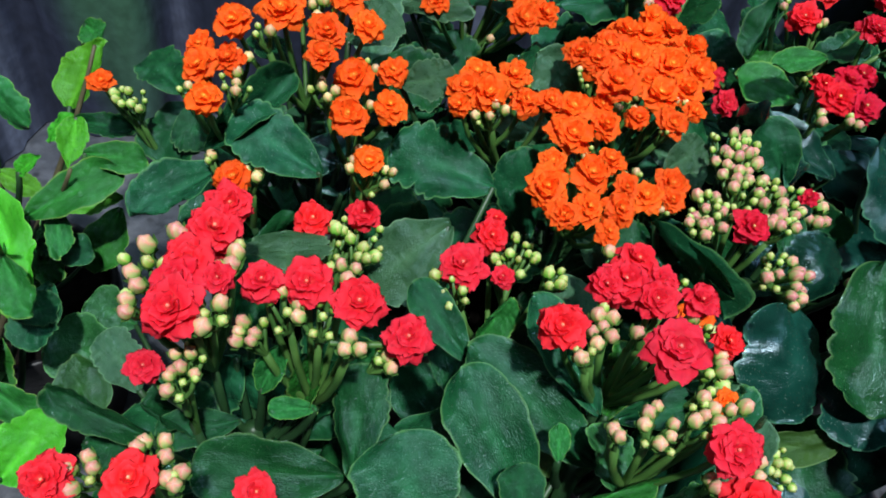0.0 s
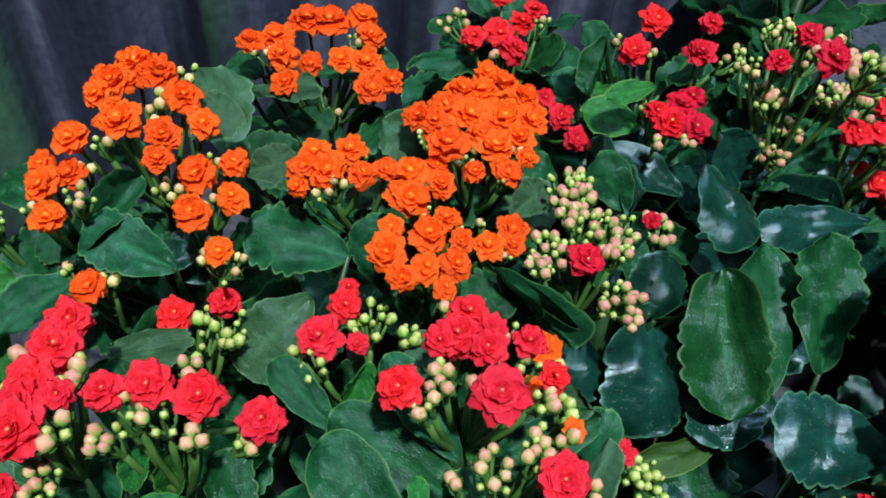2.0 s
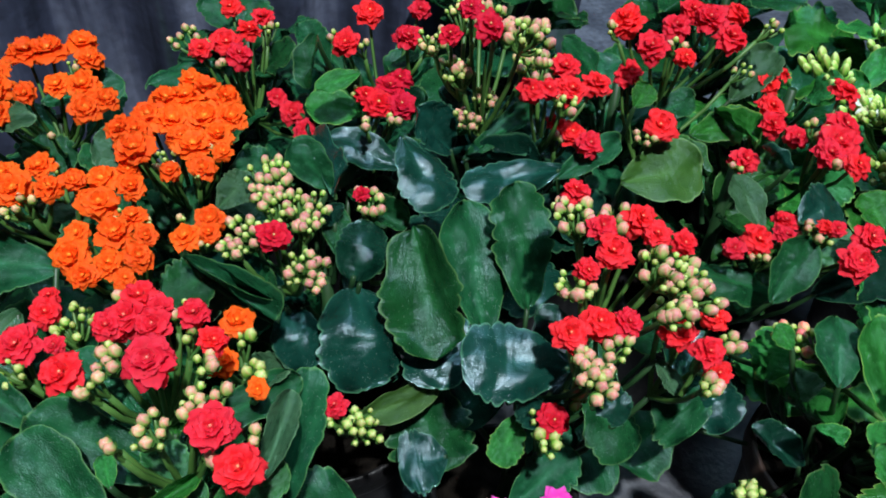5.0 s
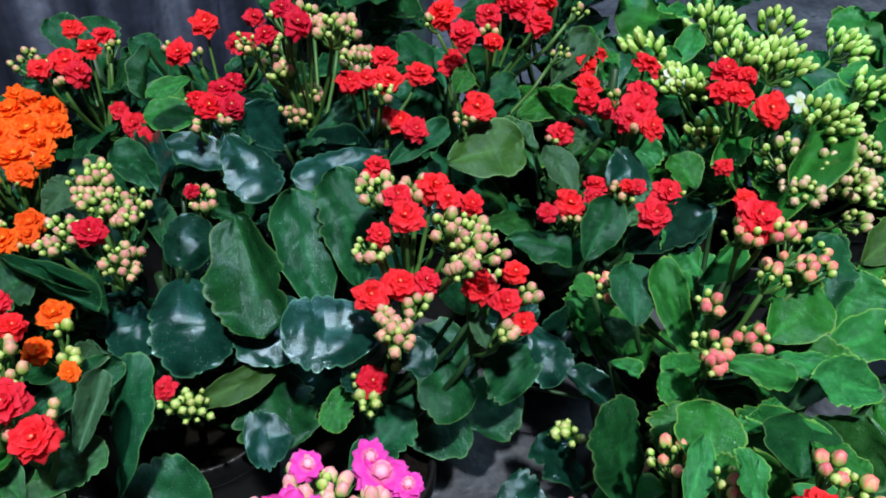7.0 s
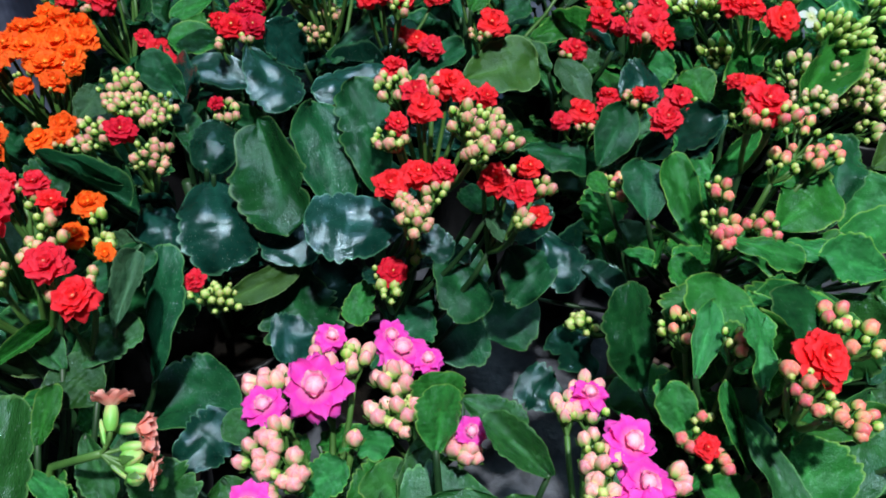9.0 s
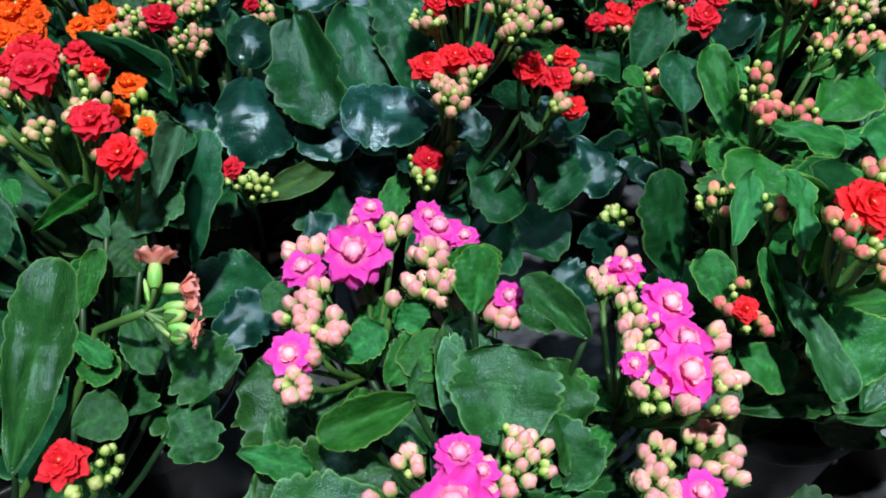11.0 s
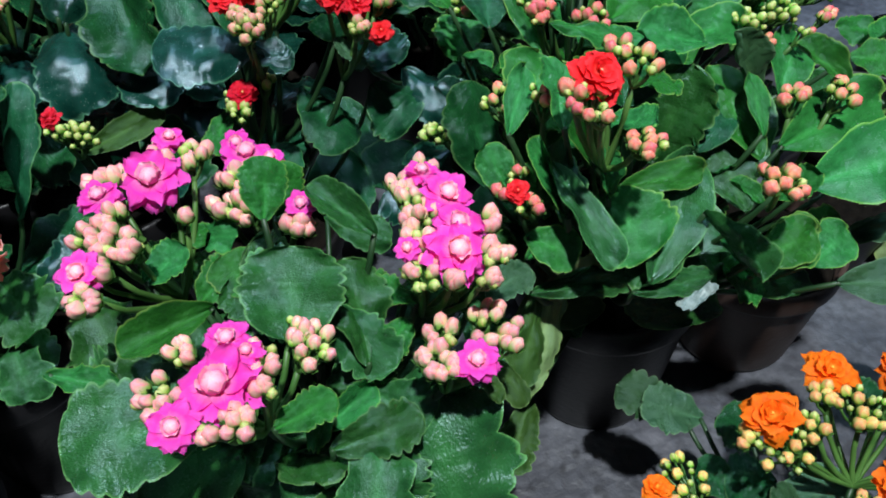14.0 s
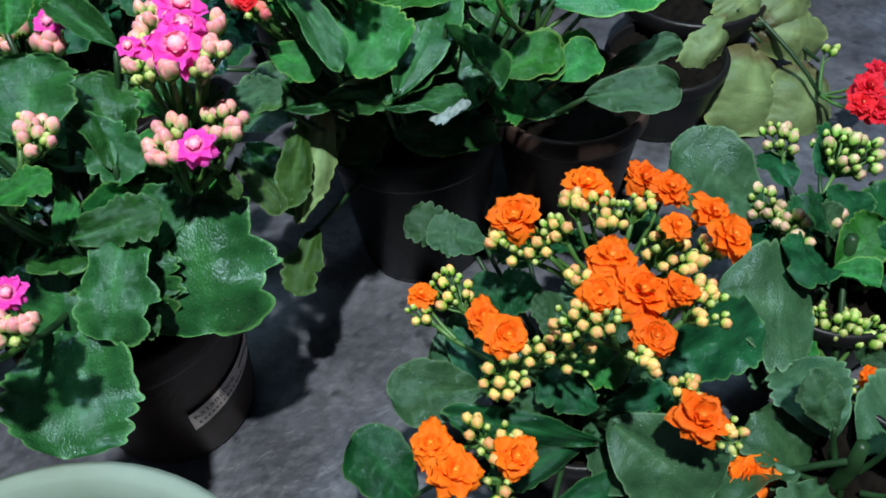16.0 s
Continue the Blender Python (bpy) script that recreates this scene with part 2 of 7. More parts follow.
# ---- kalanchoe pieces ----
def petal(verts, faces, along, angle, tilt, length, width, base_r, base_z, cup, rnd, wave=0.05, nu=6, nv=7, blunt=0.66):
    """One ruffled petal: leaves the axis at angle, raised by tilt; widest at blunt, with a round end."""
    first = len(verts)
    ca, sa = math.cos(angle), math.sin(angle)
    ph, curl = rnd.uniform(0, 6.28), rnd.uniform(-0.30, 0.15)
    for j in range(nv):
        v = 1 - (1 - j / (nv - 1)) ** 1.9
        w = 0.28 + 0.72 * math.sin(0.5 * math.pi * min(1, v / blunt))
        if v > blunt:
            w *= math.sqrt(max(0.10, 1 - ((v - blunt) / (1.03 - blunt)) ** (4.0 if blunt > 0.5 else 3.2)))
        w *= width
        el = tilt + curl * v * v - 0.25 * v
        r = base_r + length * v * math.cos(el)
        z = base_z + length * v * math.sin(el)
        for i in range(nu):
            u = 2 * i / (nu - 1) - 1
            x = u * w * 0.5
            rr = r - 0.16 * length * u * u * v + 0.045 * length * math.sin(7 * u + ph) * (v > 0.9)
            zz = z + cup * width * u * u * (0.3 + v) + wave * length * v * math.sin(3.1 * u + ph + 2 * v)
            verts.append((rr * ca - x * sa, rr * sa + x * ca, zz))
            along.append(v)
    for j in range(nv - 1):
        for i in range(nu - 1):
            a = first + j * nu + i
            faces.append((a, a + 1, a + nu + 1, a + nu))


FOLDS = {}


def egg(verts, faces, along, radius, height, z0, lobes=4, rings=6, seg=12, twist=0.5, pinch=0.12):
    first = len(verts)
    for j in range(rings + 1):
        v = j / rings
        prof = max(0.05, (1 - abs(2 * (0.05 + 0.95 * v) - 1) ** 2.3)) ** 0.5 * (1.06 - 0.16 * v) if j < rings else 0.10
        for k in range(seg):
            w = 2 * math.pi * k / seg
            r = radius * prof * (1 - pinch * v * (0.5 - 0.5 * math.cos(lobes * (w + twist * v))))
            FOLDS[id(along), len(verts)] = min(1.0, 1.6 * v) * (0.5 + 0.5 * math.cos(lobes * (w + twist * v))) ** 6
            verts.append((r * math.cos(w), r * math.sin(w), z0 + height * v))
            along.append(v)
    for j in range(rings):
        for k in range(seg):
            a, b = first + j * seg + k, first + j * seg + (k + 1) % seg
            faces.append((a, b, b + seg, a + seg))
    faces.append(tuple(first + rings * seg + k for k in range(seg)))


def double_flower(colour, seed):
    """A full double flower of unit radius, with its face towards +z."""
    rnd = random.Random(seed)
    v, f, al = [], [], []
    layers = [(9, 1.0, 0.02, 0.74), (8, 0.91, 0.24, 0.74), (6, 0.74, 0.50, 0.70), (5, 0.56, 0.80, 0.58), (4, 0.38, 1.10, 0.42)]
    for i, (n, length, tilt, width) in enumerate(layers):
        off = rnd.uniform(0, 6.28)
        for k in range(n):
            petal(v, f, al, off + 2 * math.pi * k / n + rnd.uniform(-0.20, 0.20), tilt + rnd.uniform(-0.24, 0.26),
                  length * rnd.uniform(0.78, 1.12), width * rnd.uniform(0.80, 1.15), 0.03, -0.14 + 0.04 * i, rnd.uniform(-0.08, 0.20), rnd, 0.085, blunt=rnd.uniform(0.56, 0.72))
    n_petal = len(f)
    egg(v, f, al, 0.070, 0.15, 0.04, 4, 4, 8)
    n_core = len(f)
    tube(v, f, [(0, 0, -0.75), (0, 0, -0.4), (0, 0, -0.1)], 0.10, 0.20, 7)
    al += [0.2] * (len(v) - len(al))
    return mesh_from("flower", v, f, [PETAL[colour], CENTRE[colour], STEM],
                     [0] * n_petal + [1] * (n_core - n_petal) + [2] * (len(f) - n_core), along=al)


def pink_flower(seed):
    """An open flower with two rings of pointed petals and a fat pale heart of folded petals."""
    rnd = random.Random(seed)
    v, f, al = [], [], []
    for i, (n, length, tilt, width) in enumerate([(8, 1.0, 0.05, 0.68), (7, 0.88, 0.30, 0.66)]):
        off = rnd.uniform(0, 6.28)
        for k in range(n):
            petal(v, f, al, off + 2 * math.pi * k / n + rnd.uniform(-0.1, 0.1), tilt + rnd.uniform(-0.1, 0.1),
                  length * rnd.uniform(0.92, 1.05), width, 0.05, -0.12 + 0.06 * i, rnd.uniform(-0.05, 0.2), rnd, 0.08, 6, 7, rnd.uniform(0.44, 0.58))
    n_petal = len(f)
    egg(v, f, al, 0.28, 0.40, -0.04, 5, 8, 30, 2.2, 0.22)
    for n, tilt, base_r, length, width in ((7, 1.10, 0.22, 0.32, 0.32),):
        for k in range(n):
            petal(v, f, al, 2 * math.pi * k / n + tilt, tilt + 0.35, length * rnd.uniform(0.9, 1.1), width, base_r, -0.02, 0.16, rnd, 0.04, 5, 5, 0.6)
    n_core = len(f)
    tube(v, f, [(0, 0, -0.8), (0, 0, -0.4), (0, 0, -0.1)], 0.10, 0.22, 7)
    al += [0.2] * (len(v) - len(al))
    return mesh_from("flower", v, f, [PETAL["pink"], CENTRE["pink"], STEM],
                     [0] * n_petal + [1] * (n_core - n_petal) + [2] * (len(f) - n_core), along=al)


def star_flower(seed):
    """A small plain flower with four petals."""
    rnd = random.Random(seed)
    v, f, al = [], [], []
    for k in range(4):
        petal(v, f, al, k * math.pi / 2, 0.15, 1.0, 0.8, 0.06, 0.0, 0.0, rnd, 0.04)
    n_petal = len(f)
    egg(v, f, al, 0.12, 0.2, -0.02, 4, 4, 8)
    n_core = len(f)
    tube(v, f, [(0, 0, -0.9), (0, 0, -0.4), (0, 0, 0)], 0.14, 0.16, 7)
    al += [0.2] * (len(v) - len(al))
    return mesh_from("flower", v, f, [PETAL["white"], CENTRE["white"], STEM],
                     [0] * n_petal + [1] * (n_core - n_petal) + [2] * (len(f) - n_core), along=al)


FLOWERS = {c: [double_flower(c, 10 * i + s) for s in range(5)] for i, c in enumerate(("orange", "red", "crimson", "salmon", "tangerine"))}
FLOWERS["pink"] = [pink_flower(70 + s) for s in range(4)]
FLOWERS["white"] = [star_flower(90 + s) for s in range(2)]


def bud_mesh(kind, seed, stretch):
    """A closed bud of unit radius on its calyx; its foot is at the origin."""
    v, f, al = [], [], []
    egg(v, f, al, 1.0, 2.1 * stretch, 0.0, 4, 8, 24, 1.1 + 0.5 * seed, 0.30)
    n = len(f)
    for k in range(4):
        a = k * math.pi / 2 + 0.4
        first = len(v)
        for r, z, w in ((0.30, -0.08, 0.45), (1.02, 0.30 * stretch, 0.42), (1.30, 1.15 * stretch, 0.05)):
            for s in (-1, 1):
                v.append((r * math.cos(a) - s * w * math.sin(a), r * math.sin(a) + s * w * math.cos(a), z))
                al.append(0.0)
        f += [(first, first + 1, first + 3, first + 2), (first + 2, first + 3, first + 5, first + 4)]
    return mesh_from("bud", v, f, [BUD[kind], STEM], [0] * n + [1] * 8, along=al)


BUDS = {k: [bud_mesh(k, s, (1.0, 1.15, 0.9)[s] * (1.6 if k == "white" else 1.14 if k == "peach" else 1.0)) for s in range(3)] for k in BUD}


def leaf_mesh(kind, seed, droop, cup, teeth, ruffle, broad=0.0, point=0.0, nu=9, nv=41):
    """A thick blade of unit length along +y and unit width, face up, with a scalloped edge."""
    rnd = random.Random(seed)
    v, f, vein, edge = [], [], [], []
    ph, twist, lobe = rnd.uniform(0, 6.28), rnd.uniform(-0.12, 0.12), 0.14 if ruffle > 0.08 else 0.045
    for side in (0, 1):
        for j in range(nv):
            t = j / (nv - 1)
            if point:
                w = 0.5 * math.sin(math.pi * min(1.0, t ** 0.8)) ** 0.85
            elif t < 0.62:
                w = 0.5 * (0.07 + 0.93 * math.sin(0.5 * math.pi * t / 0.62) ** 0.72)
            else:
                w = 0.5 * max(0.0, 1 - ((t - 0.62) / 0.38) ** 2.9) ** 0.5
            w += broad * (0.5 * max(0.0, 1 - (2 * t - 1) ** 2) ** 0.42 - w)
            w = max(w, 0.05 if t < 0.5 else 0.06)
            for i in range(nu):
                u = 2 * i / (nu - 1) - 1
                sc = 1 + teeth * (abs(math.sin(8.5 * math.pi * t + ph * 0.2)) ** 0.6 - 0.5) * abs(u) ** 3 * max(0, min(1, 3 * t - 0.7))
                sc += lobe * abs(u) ** 2 * math.sin(6.2 * math.pi * t + ph + (1.9 if u > 0 else 0)) * min(1, 2.5 * t)
                x = u * w * sc
                z = -droop * t * t + cup * u * u * w * 1.3 + 0.05 * math.sin(5 * t + ph) * u + twist * t * u * w + 0.026 * math.sin(5 * u + ph) * math.sin(8 * t + ph) + ruffle * abs(u) ** 2 * math.sin(15 * t + ph + (1.3 if u > 0 else 0))
                z -= 0.02 * math.exp(-(u / 0.12) ** 2) * (1 - t)
                z += 0.5 * broad * cup * (2 * t - 1) ** 2
                # sunk side veins and uneven swellings between them
                z -= 0.010 * max(0, math.sin(16 * (t - 0.35 * abs(u)))) ** 6 * (1 - abs(u) ** 4)
                z += 0.030 * noise.noise(Vector((1.6 * u + seed, 3.4 * t, 0.5))) + 0.012 * noise.noise(Vector((4 * u, 8 * t, seed + 0.3)))
                y = t - 0.28 * droop * t ** 3
                thick = 0.022 * (1 - abs(u) ** 6) * (1 - t ** 6)
                v.append((x, y, z - (thick if side else 0)))
                vein.append(math.exp(-(u / 0.07) ** 2) * (1 - t) + 0.25 * max(0, math.sin(16 * (t - 0.35 * abs(u)))) ** 12)
                edge.append(max(abs(u), t ** 3) if not side else 0.0)
    k = nu * nv
    for j in range(nv - 1):
        for i in range(nu - 1):
            a = j * nu + i
            f.append((a, a + 1, a + nu + 1, a + nu))
            f.append((k + a, k + a + nu, k + a + nu + 1, k + a + 1))
    rim = [j * nu for j in range(nv)] + [(nv - 1) * nu + i for i in range(1, nu)] + [j * nu + nu - 1 for j in range(nv - 2, -1, -1)] + [i for i in range(nu - 2, 0, -1)]
    for a, b in zip(rim, rim[1:] + rim[:1]):
        f.append((b, a, k + a, k + b))
    return mesh_from("leaf", v, f, [LEAF[kind]], vein=vein, edge=edge)


SHAPES = [(0.08, 0.22, 0.16, 0.03), (0.20, 0.08, 0.18, 0.05), (0.30, -0.12, 0.18, 0.045), (0.12, -0.12, 0.16, 0.03), (0.05, 0.42, 0.12, 0.03), (0.40, 0.02, 0.20, 0.07), (0.18, 0.0, 0.30, 0.075), (0.26, -0.02, 0.18, 0.085),
          (0.14, -0.30, 0.16, 0.030, 1.0), (0.28, -0.10, 0.20, 0.100, 0.5), (0.12, 0.08, 0.045, 0.020), (0.10, 0.02, 0.30, 0.040, 0.3), (0.25, 0.26, 0.20, 0.060, 0.8)]
LEAVES = {k: [leaf_mesh(k, 7 * i, *s, point=0.9 if k in ("bright", "pale") else 0.0) for i, s in enumerate(SHAPES)] for k in LEAF}


class Plant:
    """A potted plant: an Empty at the foot of its pot, with the pot, soil, stems, leaves and flower heads as parts."""

    def __init__(self, base, label, leaf="dark", pot=(0.05, 0.11), pot_mat=None, group="potted kalanchoes", name="potted_kalanchoe", category="potted plant", seed=1):
        self.base, self.leaf, self.pot, self.rnd = Vector((*base, 0.0)), leaf, pot, random.Random(seed)
        self.ob = tagged(new(name), label, category, group)
        self.ob.location = self.base
        r, h = pot
        v, f = [], []
        prof = [(0.0, 0.003), (r * 0.74, 0.0), (r * 0.76, 0.004), (r * 0.93, h * 0.80), (r * 0.935, h * 0.82), (r * 0.99, h * 0.83), (r, h * 0.85), (r, h - 0.002), (r - 0.001, h),
                (r - 0.003, h), (r - 0.004, h - 0.002), (r * 0.9, h * 0.8), (0.0, h * 0.8)]
        seg = 40
        for pr, pz in prof:
            for k in range(seg):
                v.append((pr * math.cos(2 * math.pi * k / seg), pr * math.sin(2 * math.pi * k / seg), pz))
        for j in range(len(prof) - 1):
            for k in range(seg):
                a, b = j * seg + k, j * seg + (k + 1) % seg
                f.append((a, b, b + seg, a + seg))
        part("pot", mesh_from("pot", v, f, [pot_mat or POT]), self.ob)
        v, f = [], []
        rr = random.Random(seed + 5)
        n = 14
        for j in range(n):
            for k in range(24):
                q = r * 0.9 * j / (n - 1)
                v.append((q * math.cos(k * math.pi / 12), q * math.sin(k * math.pi / 12), h * 0.88 + rr.uniform(-0.003, 0.003) if j < n - 1 else h * 0.86))
        for j in range(n - 1):
            for k in range(24):
                a, b = j * 24 + k, j * 24 + (k + 1) % 24
                f.append((a, b, b + 24, a + 24))
        part("soil", mesh_from("soil", v, f, [SOIL]), self.ob)
        self.stem_top = Vector((0, 0, h + 0.03))
        self.feet = []

    def stems(self, top):
        """A trunk from the soil, and a stalk up to the foot of each leaf."""
        h = self.pot[1] * 0.86
        v, f = [], []
        tube(v, f, [(0, 0, h), (0.002, -0.001, (h + top) / 2), (0, 0, top)], 0.0042, 0.003, 8)
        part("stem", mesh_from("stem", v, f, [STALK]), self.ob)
        for q in self.feet:
            v, f = [], []
            low = max(h + 0.004, min(top, q.z - 1.3 * math.hypot(q.x, q.y)))
            r = min(1, self.pot[0] * 0.5 / max(1e-4, math.hypot(q.x, q.y)))
            tube(v, f, bend((q.x * r * 0.5, q.y * r * 0.5, low), q, 0.0, 5), 0.0017, 0.0012, 6)
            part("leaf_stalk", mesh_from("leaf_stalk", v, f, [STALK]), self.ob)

    def put_leaf(self, foot, tip, width, up=(0, -0.35, 0.9), kind="", shape=-1):
        """A leaf from foot to tip (world), with its face towards up."""
        foot, tip = Vector(foot) - self.base, Vector(tip) - self.base
        shape = self.rnd.randrange(7) if shape < 0 else shape
        me = LEAVES[kind or self.leaf][shape]
        droop = SHAPES[shape][0]
        d = tip - foot
        y = d.normalized()
        roll = random.Random(int(1e4 * abs(3 * foot.x + 5 * tip.y + 7 * tip.z)))
        loose = 0.25 if shape in (8, 9, 12) else 0.6 if shape == 10 else 1.0
        up = Vector(up) + loose * Vector((roll.uniform(-0.42, 0.42), roll.uniform(-0.15, 0.22), 0))
        z = up - up.dot(y) * y
        z.normalize()
        x = y.cross(z)
        # the drooped mesh ends below its own axis: turn it up so that its end meets the tip
        e = Vector((0, 1 - 0.28 * droop, -droop))
        a = math.atan2(droop, 1 - 0.28 * droop)
        y2, z2 = y * math.cos(a) + z * math.sin(a), z * math.cos(a) - y * math.sin(a)
        s = d.length / e.length
        m = Matrix((x * width, y2 * s, z2 * s)).transposed().to_4x4()
        m.translation = foot
        self.feet.append(foot + 0.03 * d)
        return part("leaf", me, self.ob, m)

    def rosette(self, n, z0, z1, reach, kind="", facing=None, size=1.0, centre=(0, 0)):
        """Leaves round the stem between the heights z0 and z1, the lower ones longer and flatter."""
        rnd = self.rnd
        for i in range(n):
            u = (i + rnd.uniform(-0.3, 0.3)) / max(1, n - 1)
            a = i * 2.4 + rnd.uniform(-0.35, 0.35)
            if facing is not None:
                a = facing[0] + (a % (2 * math.pi) - math.pi) * facing[1]
            el = radians(-12 + 50 * u + rnd.uniform(-14, 14))
            length = reach * (1.0 - 0.42 * u) * rnd.uniform(0.8, 1.15)
            r0 = 0.012 + 0.018 * (1 - u) * rnd.random()
            foot = self.base + Vector((centre[0] + r0 * math.cos(a), centre[1] + r0 * math.sin(a), z0 + (z1 - z0) * max(0, u)))
            tip = foot + length * Vector((math.cos(a) * math.cos(el), math.sin(a) * math.cos(el), math.sin(el)))
            self.put_leaf(foot, tip, length * rnd.uniform(0.62, 0.85) * size, (rnd.uniform(-0.2, 0.2), rnd.uniform(-0.3, 0.1), 1), kind)

    def head(self, colour, flowers, bud, bud_r, buds, root=None, lean=0.5):
        """A flower head: stalk mesh, flowers (x, y, z, radius) and groups of buds (x, y, z, spread, count), all in millimetres."""
        rnd = self.rnd
        pts = [Vector(q[:3]) / 1000 - self.base for q in flowers]
        groups = [(Vector(q[:3]) / 1000 - self.base, q[3] / 1000, q[4]) for q in buds]
        every = pts + [g[0] for g in groups]
        mid = sum(every, Vector()) / len(every)
        root = Vector(root) - self.base if root else self.stem_top + Vector((0.03 * mid.x, 0.03 * mid.y, -0.015))
        spread = max((q - mid).length for q in every) if len(every) > 1 else 0.01
        node = mid.lerp(root, 0.18) - Vector((0, 0, 0.012 + 0.36 * spread))
        v, f = [], []
        tube(v, f, bend(root, node, 0.0, 6), 0.0018, 0.0014, 7)
        main = len(f)
        me = bpy.data.meshes.new("flower_head")
        ob = part("flower_head", me, self.ob, None)
        branches = [g[0].lerp(node, 0.45) - Vector((0, 0, 0.003)) for g in groups]
        for q, (*_, r) in zip(pts, flowers):
            n = ((q - (mid + Vector((0, 0, -0.06 - 1.4 * spread)))).normalized() + Vector((rnd.uniform(-0.3, 0.3), rnd.uniform(-0.95, -0.2), lean)) * 0.8).normalized()
            r = r / 1000 * (1.34 if colour == "pink" else 1.15 if colour == "orange" else 1.16)
            near = min((b for b in branches if (b - q).length < 0.03), key=lambda b: (b - q).length, default=node)
            tube(v, f, bend(near, q - n * r * 0.7, 0.003, 4), 0.0013, 0.0009, 5)
            m = frame_matrix(q - n * r * 0.15, n, (rnd.uniform(-1, 1), rnd.uniform(-1, 1), 0.1), (r, r, r * rnd.uniform(0.85, 1.1)))
            part("flower", rnd.choice(FLOWERS[colour]), ob, m)
        for c, s, count in groups:
            away = node - c
            sub = c + away.normalized() * min(0.45 * away.length, 0.007 + 0.6 * s) - Vector((0, 0, 0.003))
            tube(v, f, bend(node, sub, 0.002, 4), 0.0014, 0.0012, 6)
            placed = []
            for k in range(count):
                for _ in range(30):
                    a, d = rnd.uniform(0, 6.28), s * math.sqrt(rnd.random())
                    q = c + Vector((d * math.cos(a), d * math.sin(a) * 1.2, rnd.uniform(-0.25, 0.25) * s - 0.35 * d * d / max(s, 1e-4)))
                    if all((q - o).length > bud_r / 1000 * 1.5 for o in placed) and all((q - o).length > bud_r / 1000 * 2.2 for o in pts):
                        break
                placed.append(q)
                small = rnd.random() < (0.30 if bud == "peach" else 0.36 if bud == "salmon" else 0.44) and bud != "white"
                r = bud_r / 1000 * (0.88 if bud in ("cream", "blush", "white") else 0.93 if bud == "peach" else 0.94 if bud == "salmon" else 0.90 if bud == "peachorange" else 1.0) * (rnd.uniform(0.48, 0.68) if small else rnd.uniform(0.78, 1.02))
                n = ((q - sub).normalized() + Vector((0, -0.25, 0.5))).normalized()
                foot = q - n * r
                tube(v, f, bend(sub, foot, 0.001, 3), 0.0009, 0.0007, 4)
                part("bud", rnd.choice(BUDS["green" if small else bud]), ob, frame_matrix(foot, n, (rnd.uniform(-1, 1), rnd.uniform(-1, 1), 0), r))
        me.from_pydata([tuple(q) for q in v], [], f)
        # branches keep the stem green, the main stalk gets the shade-darkened one
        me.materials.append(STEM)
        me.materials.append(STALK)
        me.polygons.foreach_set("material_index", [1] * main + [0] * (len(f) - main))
        me.polygons.foreach_set("use_smooth", [True] * len(f))
        me.update()
        return ob


# ---- setting ----
FLOOR, t_, p_ = nodes_of("dark_grey_slate_floor")
co = t_.nodes.new("ShaderNodeTexCoord").outputs["Object"]
c_ = ramp(t_, noise_node(t_, 18, 6, co), [(0.32, (0.042, 0.043, 0.053)), (0.5, (0.070, 0.072, 0.087)), (0.70, (0.115, 0.118, 0.136))])
c_ = mix(t_, 0.7, c_, ramp(t_, noise_node(t_, 150, 4, co), [(0.35, (0.6, 0.6, 0.6)), (0.68, (1.25, 1.25, 1.25))]), "MULTIPLY")
# fine pale scratches and dark pits
for turn, amount in ((0.5, 0.16), (2.0, 0.13)):
    sc = t_.nodes.new("ShaderNodeMapping")
    sc.inputs["Rotation"].default_value = (0, 0, turn)
    sc.inputs["Scale"].default_value = (22, 150, 1)
    link(t_, co, sc.inputs["Vector"])
    s_ = ramp(t_, noise_node(t_, 1.6, 3, sc.outputs[0]), [(0.69, (0, 0, 0)), (0.75, (amount, amount, amount))])
    c_ = mix(t_, s_, c_, (0.26, 0.26, 0.30))
# chalky scuffs in cloudy patches
s_ = mix(t_, 1.0, ramp(t_, noise_node(t_, 45, 6, co), [(0.52, (0, 0, 0)), (0.74, (0.45, 0.45, 0.45))]), ramp(t_, noise_node(t_, 11, 2, co), [(0.45, (0, 0, 0)), (0.62, (1, 1, 1))]), "MULTIPLY")
c_ = mix(t_, s_, c_, (0.20, 0.20, 0.235))
c_ = mix(t_, ramp(t_, noise_node(t_, 60, 2, co), [(0.28, (0.7, 0.7, 0.7)), (0.36, (0, 0, 0))]), c_, (0.015, 0.015, 0.018))
link(t_, c_, p_.inputs["Base Color"])
p_.inputs["Roughness"].default_value = 0.5
bump(t_, p_, noise_node(t_, 90, 5, co), 0.6, 0.004)
SHEET, t_, p_ = nodes_of("dark_blue_grey_sheet")
co = t_.nodes.new("ShaderNodeTexCoord").outputs["Object"]
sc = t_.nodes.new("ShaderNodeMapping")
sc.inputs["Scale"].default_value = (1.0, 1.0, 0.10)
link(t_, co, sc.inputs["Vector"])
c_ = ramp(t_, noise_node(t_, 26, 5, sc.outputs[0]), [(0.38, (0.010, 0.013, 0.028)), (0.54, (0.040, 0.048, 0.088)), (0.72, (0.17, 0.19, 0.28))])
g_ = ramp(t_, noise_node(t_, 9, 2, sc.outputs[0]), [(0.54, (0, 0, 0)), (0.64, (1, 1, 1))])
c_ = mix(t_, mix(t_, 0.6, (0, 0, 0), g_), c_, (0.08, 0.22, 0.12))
c_ = mix(t_, 0.6, c_, ramp(t_, noise_node(t_, 120, 4, co), [(0.35, (0.6, 0.6, 0.6)), (0.7, (1.2, 1.2, 1.2))]), "MULTIPLY")
